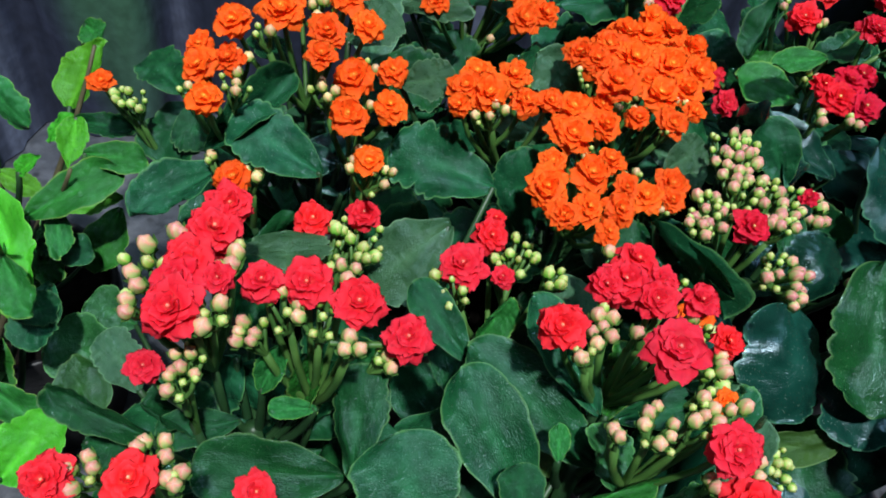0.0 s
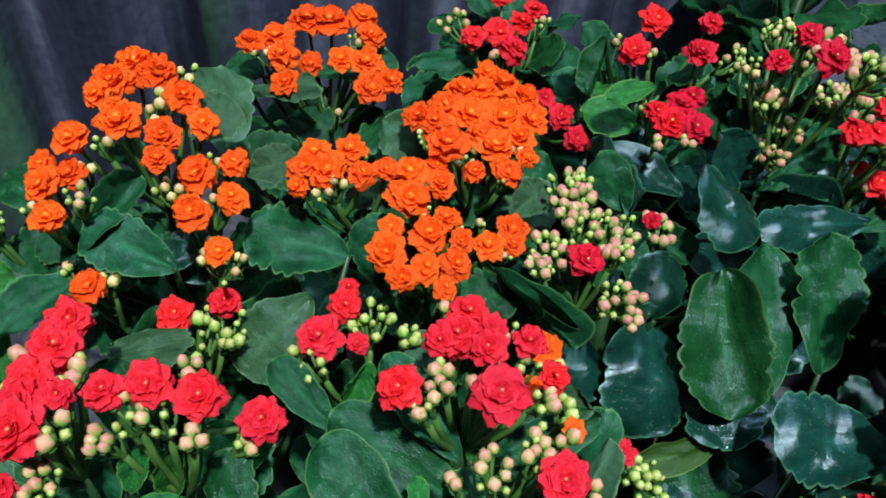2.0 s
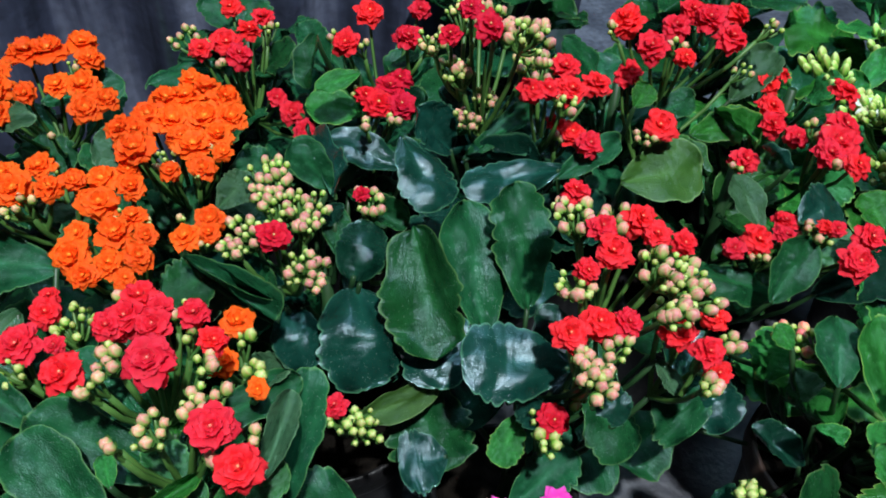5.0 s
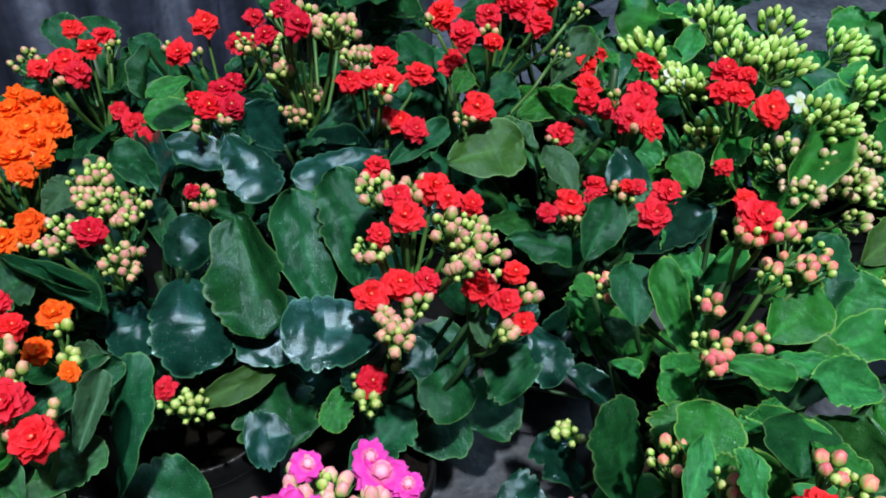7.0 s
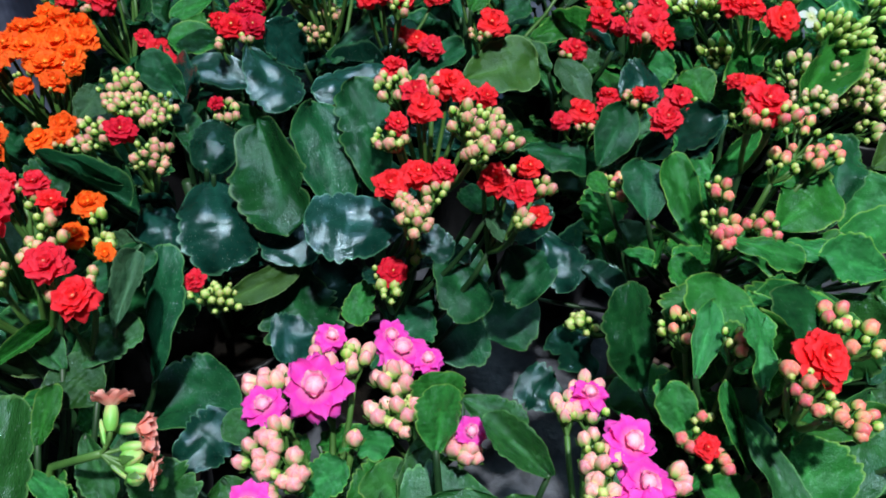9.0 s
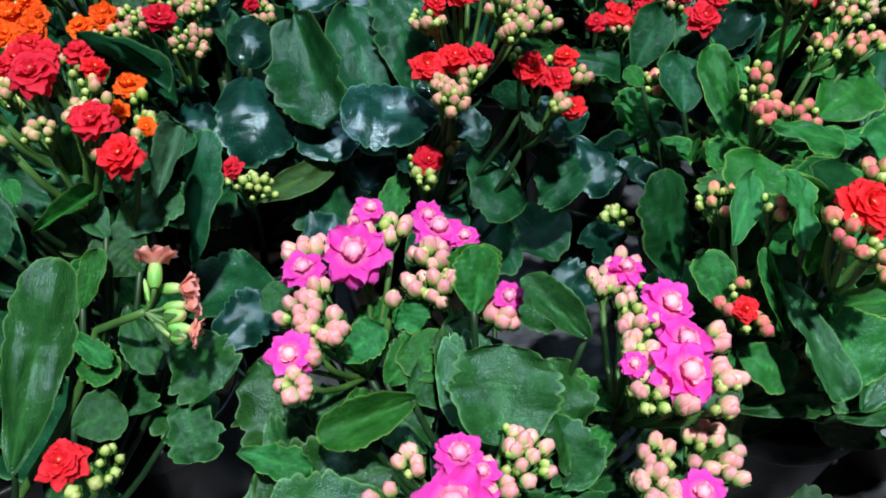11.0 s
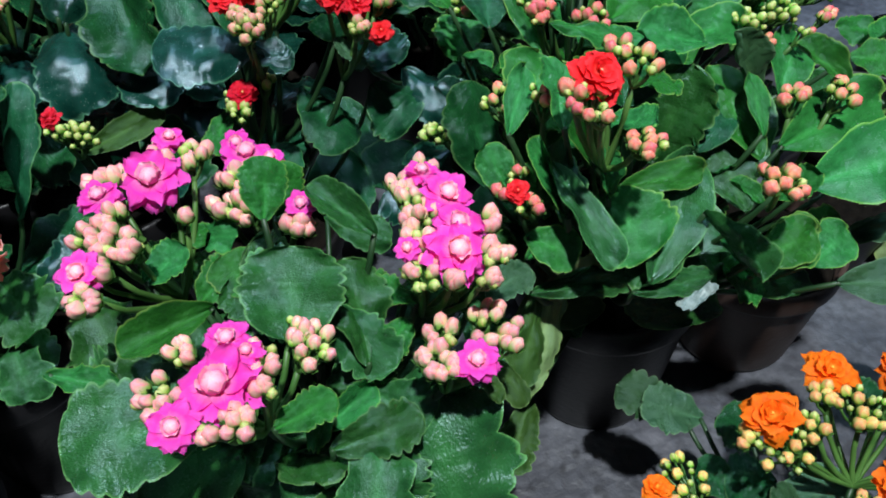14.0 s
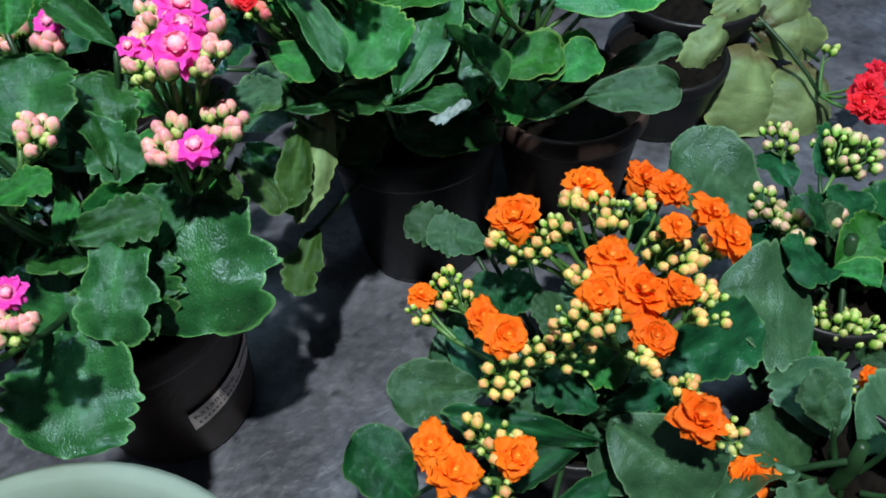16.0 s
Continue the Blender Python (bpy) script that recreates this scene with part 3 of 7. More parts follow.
link(t_, c_, p_.inputs["Base Color"])
p_.inputs["Roughness"].default_value = 0.6
bump(t_, p_, noise_node(t_, 70, 4, co), 0.4, 0.003)
PLASTER = plain_material("grey_plaster", (0.14, 0.15, 0.18), (0.19, 0.20, 0.24), 3, 0.9)


def box(name, lo, hi, mat, label):
    (x0, y0, z0), (x1, y1, z1) = lo, hi
    v = [(x, y, z) for z in (z0, z1) for y in (y0, y1) for x in (x0, x1)]
    f = [(0, 2, 3, 1), (4, 5, 7, 6), (0, 1, 5, 4), (2, 6, 7, 3), (0, 4, 6, 2), (1, 3, 7, 5)]
    return tagged(new(name, mesh_from(name, v, f, [mat], smooth=False)), label, name.split("_")[0], "", "structure")


def floor_sheet():
    """A worn floor with shallow dents and joints."""
    n, lo, hi = 90, -1.0, 1.0
    v, f = [], []
    for j in range(n + 1):
        for i in range(n + 1):
            x, y = lo + (hi - lo) * i / n, lo + (hi - lo) * j / n
            v.append((x, y, -0.0015 + 0.0012 * noise.noise(Vector((x * 9, y * 9, 0)))))
    for j in range(n):
        for i in range(n):
            a = j * (n + 1) + i
            f.append((a, a + 1, a + n + 2, a + n + 1))
    k = len(v)
    ring = [(-3, -3), (3, -3), (3, 3), (-3, 3)]
    v += [(x, y, -0.002) for x, y in ring]
    c = [0, n, (n + 1) * (n + 1) - 1, n * (n + 1)]
    for q in range(4):
        f.append((k + q, k + (q + 1) % 4, c[(q + 1) % 4], c[q]))
    return tagged(new("floor", mesh_from("floor", v, f, [FLOOR])), "dark grey worn slate floor with fine scratches", "floor", "", "structure")


floor_sheet()


def hanging_sheet():
    """A dark plastic sheet in soft vertical folds behind and beside the plants."""
    v, f = [], []
    turns = [(0.16, 0.50), (-0.42, 0.47), (-0.56, 0.40), (-0.62, 0.25), (-0.64, -0.6)]
    line = []
    for (x0, y0), (x1, y1) in zip(turns, turns[1:]):
        n = max(4, int(math.hypot(x1 - x0, y1 - y0) / 0.008))
        line += [(x0 + (x1 - x0) * i / n, y0 + (y1 - y0) * i / n, (y0 - y1), (x1 - x0)) for i in range(n)]
    nz = 14
    for side in (0, 0.003):
        for j in range(nz + 1):
            z = 1.1 * j / nz
            for i, (x, y, nx, ny) in enumerate(line):
                s, k = i * 0.008, math.hypot(nx, ny)
                d = 0.016 * math.sin(s * 48 + 2.2 * math.sin(s * 11)) + 0.007 * math.sin(s * 131 + z * 3) + side
                d *= 1 - 0.2 * math.sin(2 * z)
                v.append((x + d * nx / k, y + d * ny / k, z))
    n = len(line)
    k = n * (nz + 1)
    for j in range(nz):
        for i in range(n - 1):
            a = j * n + i
            f.append((a, a + 1, a + n + 1, a + n))
            f.append((k + a, k + a + n, k + a + n + 1, k + a + 1))
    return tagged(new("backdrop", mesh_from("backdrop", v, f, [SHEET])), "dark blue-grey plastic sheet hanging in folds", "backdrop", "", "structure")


hanging_sheet()
box("wall_north", (-3, 3.0, 0), (3, 3.1, 2.7), PLASTER, "plain grey plaster wall")
box("wall_south", (-3, -3.1, 0), (3, -3.0, 2.7), PLASTER, "plain grey plaster wall")
box("wall_west", (-3.1, -3.1, 0), (-3.0, 3.1, 2.7), PLASTER, "plain grey plaster wall")
box("wall_east", (3.0, -3.1, 0), (3.1, 3.1, 2.7), PLASTER, "plain grey plaster wall")
box("ceiling", (-3.1, -3.1, 2.7), (3.1, 3.1, 2.8), PLASTER, "plain grey plaster ceiling")


# ---- plants ----
PLANTS = {}

plant = Plant((-0.305, 0.205), "orange double kalanchoe in full bloom with dark green leaves", "dark", (0.05, 0.105), None, seed=1)
plant.rosette(10, 0.13, 0.20, 0.055)
plant.rosette(9, 0.11, 0.16, 0.065)
plant.put_leaf((-0.333, 0.220, 0.235), (-0.334, 0.192, 0.215), 0.036, (0, -0.5, 0.85), "", 3)
plant.put_leaf((-0.307, 0.198, 0.235), (-0.326, 0.198, 0.215), 0.030, (0, -0.5, 0.85), "", 2)
plant.put_leaf((-0.291, 0.186, 0.215), (-0.304, 0.201, 0.232), 0.028, (0, -0.5, 0.85), "glossy", 3)
plant.put_leaf((-0.335, 0.174, 0.235), (-0.363, 0.146, 0.232), 0.017, (0, -0.5, 0.85), "", 0)
plant.put_leaf((-0.287, 0.246, 0.235), (-0.295, 0.297, 0.250), 0.029, (0, -0.8, 0.5), "grey", 1)
plant.put_leaf((-0.287, 0.244, 0.240), (-0.253, 0.243, 0.230), 0.026, (0, -0.5, 0.85), "", 1)
plant.put_leaf((-0.358, 0.207, 0.240), (-0.379, 0.228, 0.240), 0.019, (0, -0.5, 0.85), "", 1)
plant.put_leaf((-0.322, 0.229, 0.240), (-0.338, 0.248, 0.240), 0.017, (0, 0.1, 1), "", 0)
plant.put_leaf((-0.358, 0.226, 0.220), (-0.370, 0.195, 0.210), 0.030, (0, -0.5, 0.85), "dark", 1)
plant.put_leaf((-0.345, 0.203, 0.220), (-0.364, 0.206, 0.225), 0.021, (0, -0.5, 0.85), "dark", 1)
plant.put_leaf((-0.322, 0.185, 0.215), (-0.345, 0.203, 0.220), 0.029, (0, -0.5, 0.85), "dark", 1)
plant.put_leaf((-0.305, 0.206, 0.215), (-0.322, 0.220, 0.225), 0.027, (0, -0.5, 0.85), "dark", 1)
plant.put_leaf((-0.296, 0.164, 0.248), (-0.332, 0.179, 0.257), 0.022, (0, -0.5, 0.85), "dark", 1)
plant.put_leaf((-0.340, 0.169, 0.246), (-0.312, 0.200, 0.264), 0.014, (0, -0.5, 0.85), "dark", 4)
plant.put_leaf((-0.292, 0.184, 0.235), (-0.313, 0.185, 0.235), 0.015, (0, -0.5, 0.85), "glossy", 3)
plant.put_leaf((-0.295, 0.218, 0.268), (-0.277, 0.232, 0.276), 0.020, (0, -0.5, 0.85), "grey", 1)
plant.stems(0.21)
plant.head("orange", [(-319, 248, 287, 9.1), (-308, 242, 287, 9.0), (-326, 234, 287, 8.8), (-330, 224, 287, 5.8), (-319, 209, 287, 8.4), (-296, 224, 287, 7.8), (-286, 206, 287, 6.5), (-300, 199, 287, 6.9), (-300, 185, 287, 5.3), (-334, 197, 287, 7.3)], "cream", 2.8, [(-308, 223, 283, 8, 7), (-324, 197, 283, 4, 3), (-297, 245, 283, 4, 3)])
plant.head("orange", [(-343, 181, 278, 6.8), (-334, 187, 278, 5.8), (-336, 164, 278, 6.5), (-345, 192, 278, 5.5)], "cream", 2.5, [(-330, 177, 274, 6, 6), (-330, 196, 274, 3, 2), (-346, 171, 274, 3, 2)])
plant.head("orange", [(-289, 190, 275, 8.3), (-275, 197, 275, 6.0), (-274, 177, 275, 6.0), (-288, 169, 275, 7.3)], "cream", 2.6, [(-300, 185, 271, 6, 5), (-284, 204, 271, 3, 2), (-283, 177, 271, 3, 2)])
plant.head("orange", [(-279, 162, 261, 6.0)], "cream", 2.3, [(-278, 160, 257, 8, 8), (-285, 169, 257, 3, 2)])
plant.head("orange", [(-326, 153, 253, 7.2)], "cream", 2.7, [(-336, 163, 249, 3, 2), (-320, 158, 249, 4, 5)])
plant.head("orange", [(-390, 203, 245, 5.1)], "green", 2.2, [(-378, 200, 241, 6, 8), (-384, 202, 241, 3, 2)])

plant = Plant((-0.245, 0.335), "orange double kalanchoe beside the dark hanging sheet", "dark", (0.05, 0.105), None, seed=2)
plant.rosette(10, 0.13, 0.20, 0.055)
plant.rosette(9, 0.11, 0.16, 0.065)
plant.put_leaf((-0.282, 0.297, 0.235), (-0.246, 0.283, 0.250), 0.014, (0, -0.5, 0.85), "grey", 2)
plant.put_leaf((-0.250, 0.328, 0.225), (-0.204, 0.330, 0.230), 0.021, (0, -0.5, 0.85), "", 1)
plant.put_leaf((-0.278, 0.334, 0.220), (-0.299, 0.344, 0.220), 0.021, (0, -0.5, 0.85), "", 1)
plant.put_leaf((-0.265, 0.310, 0.210), (-0.237, 0.302, 0.200), 0.024, (0, -0.5, 0.85), "", 1)
plant.stems(0.21)
plant.head("orange", [(-253, 347, 250, 10.6), (-241, 346, 250, 11.4), (-223, 349, 250, 9.5), (-219, 331, 250, 7.7), (-269, 329, 250, 8.8), (-282, 324, 250, 7.3), (-265, 312, 250, 8.9), (-262, 287, 250, 7.4), (-250, 302, 250, 6.5), (-235, 308, 250, 6.9), (-222, 306, 250, 8.3), (-220, 283, 250, 8.0), (-210, 289, 250, 6.9)], "cream", 2.4, [(-225, 330, 246, 9, 6), (-236, 267, 246, 1, 1), (-276, 319, 246, 6, 3)])

plant = Plant((-0.185, 0.235), "orange double kalanchoe with a dense dome of blossom", "dark", (0.05, 0.105), None, seed=3)
plant.rosette(10, 0.13, 0.20, 0.055)
plant.rosette(9, 0.11, 0.16, 0.065)
plant.put_leaf((-0.205, 0.200, 0.250), (-0.236, 0.201, 0.255), 0.013, (0, -0.5, 0.85), "grey", 2)
plant.put_leaf((-0.213, 0.177, 0.215), (-0.224, 0.190, 0.250), 0.021, (0, -0.8, 0.5), "", 3)
plant.put_leaf((-0.164, 0.219, 0.235), (-0.134, 0.219, 0.225), 0.022, (0, -0.5, 0.85), "grey", 1)
plant.put_leaf((-0.189, 0.245, 0.230), (-0.215, 0.255, 0.250), 0.024, (0, -0.5, 0.85), "grey", 0)
plant.put_leaf((-0.155, 0.238, 0.230), (-0.130, 0.245, 0.225), 0.021, (0, -0.5, 0.85), "", 1)
plant.put_leaf((-0.199, 0.302, 0.220), (-0.223, 0.257, 0.230), 0.019, (0, -0.5, 0.85), "", 1)
plant.put_leaf((-0.187, 0.229, 0.220), (-0.167, 0.224, 0.225), 0.021, (0, -0.5, 0.85), "", 2)
plant.put_leaf((-0.192, 0.176, 0.220), (-0.164, 0.157, 0.225), 0.024, (0, -0.5, 0.85), "grey", 1)
plant.put_leaf((-0.167, 0.191, 0.215), (-0.143, 0.144, 0.220), 0.013, (0, -0.5, 0.85), "", 4)
plant.put_leaf((-0.161, 0.192, 0.210), (-0.145, 0.159, 0.220), 0.011, (0.5, -0.4, 0.7), "", 4)
plant.put_leaf((-0.161, 0.155, 0.247), (-0.188, 0.147, 0.242), 0.022, (0, -0.5, 0.85), "dark", 6)
plant.put_leaf((-0.162, 0.197, 0.243), (-0.145, 0.209, 0.250), 0.015, (0, -0.5, 0.85), "grey", 1)
plant.put_leaf((-0.108, 0.203, 0.240), (-0.123, 0.216, 0.262), 0.019, (0, -0.8, 0.5), "dark", 10)
plant.put_leaf((-0.273, 0.200, 0.266), (-0.251, 0.203, 0.269), 0.015, (0, -0.5, 0.85), "grey", 1)
plant.stems(0.21)
plant.head("orange", [(-239, 190, 277, 8.1), (-248, 192, 277, 6.5), (-244, 201, 277, 6.2), (-230, 203, 277, 6.2), (-225, 188, 277, 5.9), (-250, 180, 277, 4.4), (-216, 190, 277, 5.4)], "cream", 2.2, [(-238, 184, 273, 6, 5), (-223, 203, 273, 2, 2)])
plant.head("orange", [(-191, 202, 281, 8.4), (-169, 259, 266, 9.0), (-187, 247, 266, 8.8), (-200, 239, 266, 7.6), (-176, 241, 266, 8.7), (-158, 264, 266, 9.1), (-150, 254, 266, 9.0), (-149, 237, 266, 7.5), (-161, 239, 266, 8.7), (-168, 219, 266, 8.4), (-156, 224, 266, 7.3), (-179, 201, 266, 5.3), (-165, 201, 266, 6.5), (-173, 226, 266, 7.3), (-165, 272, 266, 7.9), (-178, 259, 266, 8.5), (-155, 210, 266, 4.7), (-193, 235, 266, 7.4)], "cream", 2.1, [(-182, 217, 262, 6, 7), (-159, 220, 262, 4, 5), (-198, 229, 262, 6, 6), (-167, 197, 262, 3, 3)])
plant.head("orange", [(-206, 195, 272, 7.3), (-207, 180, 272, 8.4), (-194, 187, 272, 6.1), (-195, 198, 272, 5.6), (-201, 160, 272, 7.6), (-215, 163, 272, 4.7), (-194, 168, 272, 5.3), (-217, 150, 272, 7.6), (-212, 138, 272, 5.5), (-203, 143, 272, 5.9), (-192, 144, 272, 6.0), (-189, 155, 272, 4.7), (-197, 133, 272, 4.4)], "cream", 2.0, [(-190, 166, 268, 4, 3), (-202, 177, 268, 4, 3)])
plant.head("orange", [(-176, 168, 257, 6.3), (-165, 176, 257, 6.5), (-166, 168, 257, 5.0)], "cream", 2.0, [(-177, 182, 253, 2, 2), (-169, 168, 253, 5, 5)])

plant = Plant((-0.305, 0.080), "bright red double kalanchoe with pale round buds", "dark", (0.05, 0.105), None, seed=4)
plant.rosette(10, 0.13, 0.20, 0.055)
plant.rosette(9, 0.11, 0.16, 0.065)
plant.put_leaf((-0.246, 0.160, 0.235), (-0.274, 0.139, 0.215), 0.030, (0, -0.5, 0.85), "grey", 2)
plant.put_leaf((-0.301, 0.119, 0.240), (-0.304, 0.142, 0.240), 0.029, (0, -0.5, 0.85), "grey", 3)
plant.put_leaf((-0.311, 0.106, 0.225), (-0.316, 0.129, 0.240), 0.016, (0, -0.5, 0.85), "", 4)
plant.put_leaf((-0.259, 0.085, 0.210), (-0.238, 0.069, 0.220), 0.034, (0, -0.5, 0.85), "", 3)
plant.put_leaf((-0.267, 0.070, 0.200), (-0.254, 0.077, 0.220), 0.040, (0, -0.5, 0.85), "", 2)
plant.put_leaf((-0.301, 0.080, 0.235), (-0.296, 0.088, 0.250), 0.009, (0, -0.5, 0.85), "fresh", 4)
plant.put_leaf((-0.289, 0.081, 0.225), (-0.285, 0.088, 0.250), 0.009, (0, -0.5, 0.85), "fresh", 4)
plant.put_leaf((-0.295, 0.082, 0.215), (-0.287, 0.091, 0.220), 0.013, (0, -0.5, 0.85), "fresh", 2)
plant.put_leaf((-0.364, 0.077, 0.190), (-0.347, 0.075, 0.190), 0.020, (0, -0.5, 0.85), "", 1)
plant.put_leaf((-0.300, 0.097, 0.225), (-0.310, 0.093, 0.200), 0.025, (0, -0.5, 0.85), "dark", 1)
plant.put_leaf((-0.290, 0.098, 0.230), (-0.280, 0.092, 0.205), 0.024, (0, -0.5, 0.85), "dark", 0)
plant.put_leaf((-0.313, 0.097, 0.225), (-0.328, 0.093, 0.200), 0.022, (0, -0.5, 0.85), "dark", 1)
plant.put_leaf((-0.282, 0.110, 0.225), (-0.264, 0.101, 0.210), 0.021, (0, -0.5, 0.85), "fresh", 1)
plant.put_leaf((-0.230, 0.177, 0.240), (-0.273, 0.187, 0.246), 0.026, (0, -0.5, 0.85), "dark", 6)
plant.put_leaf((-0.269, 0.058, 0.223), (-0.271, 0.090, 0.242), 0.018, (0, -0.5, 0.85), "dark", 3)
plant.put_leaf((-0.272, 0.059, 0.226), (-0.318, 0.057, 0.225), 0.022, (0, -0.5, 0.85), "dark", 10)
plant.put_leaf((-0.309, 0.080, 0.213), (-0.336, 0.074, 0.209), 0.013, (0, -0.5, 0.85), "dark", 10)
plant.put_leaf((-0.247, 0.041, 0.227), (-0.258, 0.067, 0.243), 0.032, (0, -0.5, 0.85), "dark", 10)
plant.put_leaf((-0.283, 0.076, 0.235), (-0.298, 0.075, 0.234), 0.007, (0, -0.5, 0.85), "fresh", 10)
plant.put_leaf((-0.334, 0.068, 0.217), (-0.370, 0.078, 0.223), 0.012, (0, -0.5, 0.85), "dark", 0)
plant.put_leaf((-0.343, 0.085, 0.215), (-0.358, 0.101, 0.225), 0.014, (0, -0.5, 0.85), "grey", 1)
plant.put_leaf((-0.384, 0.147, 0.117), (-0.421, 0.158, 0.124), 0.033, (0, -0.5, 0.85), "green", 10)
plant.put_leaf((-0.410, 0.124, 0.115), (-0.390, 0.140, 0.125), 0.031, (0, -0.5, 0.85), "green", 10)
plant.put_leaf((-0.383, 0.166, 0.128), (-0.408, 0.174, 0.132), 0.023, (0, -0.5, 0.85), "green", 10)
plant.stems(0.21)
plant.head("red", [(-316, 101, 287, 8.5), (-314, 110, 287, 6.6), (-320, 88, 287, 7.2), (-321, 72, 287, 8.4), (-322, 81, 287, 7.1), (-311, 83, 287, 4.5)], "blush", 3.1, [(-333, 86, 283, 6, 5), (-333, 95, 283, 1, 1), (-309, 95, 283, 4, 3), (-311, 88, 283, 3, 2), (-311, 75, 283, 5, 6), (-333, 75, 283, 3, 3), (-327, 100, 283, 2, 2), (-315, 71, 283, 3, 3)])
plant.head("red", [(-300, 86, 285, 6.3), (-288, 87, 285, 7.0), (-273, 83, 285, 7.5), (-258, 89, 262, 7.5)], "blush", 2.7, [(-293, 81, 281, 6, 5), (-283, 79, 281, 6, 6), (-303, 81, 266, 5, 6), (-273, 71, 281, 3, 3), (-263, 89, 251, 4, 6), (-278, 94, 281, 4, 3)])
plant.head("red", [(-297, 151, 239, 7.2), (-279, 157, 239, 6.5)], "green", 2.6, [(-291, 145, 235, 9, 9), (-277, 146, 235, 8, 9), (-285, 153, 235, 4, 3)])
plant.head("red", [(-328, 65, 268, 5.1)], "blush", 2.5, [(-319, 70, 264, 5, 7), (-319, 64, 264, 5, 5)])
plant.head("red", [(-339, 28, 275, 6.2), (-320, 31, 275, 6.9), (-290, 31, 275, 4.8)], "blush", 2.6, [(-333, 33, 271, 4, 5), (-319, 40, 271, 5, 7), (-310, 33, 271, 3, 5), (-318, 34, 271, 3, 2)])

plant = Plant((-0.195, 0.080), "bright red double kalanchoe with a few orange blossoms", "dark", (0.05, 0.105), None, seed=5)
plant.rosette(9, 0.14, 0.20, 0.045)
plant.put_leaf((-0.233, 0.115, 0.225), (-0.224, 0.121, 0.245), 0.011, (0, -0.5, 0.85), "fresh", 4)
plant.put_leaf((-0.235, 0.116, 0.215), (-0.248, 0.114, 0.210), 0.021, (0, -0.5, 0.85), "", 2)
plant.put_leaf((-0.205, 0.119, 0.230), (-0.198, 0.137, 0.240), 0.021, (0, -0.5, 0.85), "grey", 3)
plant.put_leaf((-0.213, 0.084, 0.200), (-0.240, 0.095, 0.220), 0.019, (0, -0.5, 0.85), "", 2)
plant.put_leaf((-0.202, 0.109, 0.220), (-0.195, 0.097, 0.210), 0.014, (0, -0.5, 0.85), "fresh", 1)
plant.put_leaf((-0.165, 0.121, 0.220), (-0.143, 0.104, 0.235), 0.014, (0, -0.5, 0.85), "grey", 0)
plant.put_leaf((-0.213, 0.139, 0.215), (-0.202, 0.122, 0.205), 0.025, (0, -0.5, 0.85), "dark", 1)
plant.put_leaf((-0.155, 0.076, 0.176), (-0.135, 0.110, 0.226), 0.019, (-0.3, -0.7, 0.6), "dark", 3)
plant.put_leaf((-0.191, 0.074, 0.223), (-0.238, 0.103, 0.240), 0.025, (0, -0.5, 0.85), "dark", 10)
plant.put_leaf((-0.213, 0.055, 0.222), (-0.240, 0.092, 0.244), 0.025, (0, -0.5, 0.85), "dark", 10)
plant.put_leaf((-0.159, 0.060, 0.233), (-0.144, 0.085, 0.248), 0.011, (0, -0.5, 0.85), "grey", 4)
plant.put_leaf((-0.218, 0.067, 0.195), (-0.240, 0.094, 0.210), 0.028, (0, -0.5, 0.85), "dark", 10)
plant.put_leaf((-0.194, 0.085, 0.236), (-0.219, 0.117, 0.254), 0.017, (0, -0.5, 0.85), "dark", 10)
plant.put_leaf((-0.236, 0.101, 0.233), (-0.258, 0.123, 0.245), 0.014, (0, -0.5, 0.85), "dark", 10)
plant.put_leaf((-0.189, 0.089, 0.228), (-0.183, 0.111, 0.242), 0.014, (0, -0.5, 0.85), "fresh", 1)
plant.put_leaf((-0.184, 0.093, 0.221), (-0.139, 0.105, 0.228), 0.016, (0, -0.5, 0.85), "dark", 10)
plant.put_leaf((-0.205, 0.052, 0.237), (-0.179, 0.062, 0.243), 0.007, (0, -0.5, 0.85), "fresh", 4)
plant.put_leaf((-0.209, 0.064, 0.242), (-0.210, 0.074, 0.248), 0.007, (0, -0.5, 0.85), "fresh", 10)
plant.put_leaf((-0.217, 0.050, 0.231), (-0.220, 0.064, 0.239), 0.014, (0, -0.5, 0.85), "dark", 10)
plant.put_leaf((-0.231, 0.162, 0.125), (-0.257, 0.145, 0.115), 0.033, (0, -0.5, 0.85), "dark", 10)
plant.stems(0.21)
plant.head("red", [(-242, 131, 249, 8.5), (-232, 145, 249, 6.5), (-228, 127, 249, 4.0), (-231, 154, 249, 3.8)], "green", 2.2, [(-222, 141, 245, 8, 15), (-244, 121, 245, 5, 5), (-251, 127, 245, 1, 1), (-209, 133, 245, 4, 8)])
plant.head("red", [(-216, 87, 280, 7.3), (-196, 107, 280, 7.8), (-191, 116, 280, 7.1), (-202, 104, 280, 5.4), (-187, 101, 280, 6.5), (-187, 77, 291, 8.5), (-173, 103, 280, 5.8), (-167, 89, 280, 5.3), (-184, 108, 280, 5.0)], "blush", 2.8, [(-202, 93, 276, 5, 6), (-193, 91, 276, 1, 1), (-207, 83, 276, 4, 3), (-209, 79, 276, 2, 2), (-171, 84, 276, 4, 6), (-178, 110, 276, 3, 2), (-199, 120, 276, 1, 1), (-174, 95, 276, 4, 3)])
plant.head("red", [(-171, 54, 281, 7.5)], "blush", 2.6, [(-190, 61, 277, 7, 8), (-203, 60, 277, 2, 1), (-202, 56, 277, 2, 1), (-175, 69, 277, 5, 7), (-167, 67, 277, 3, 3), (-177, 62, 277, 3, 3)])
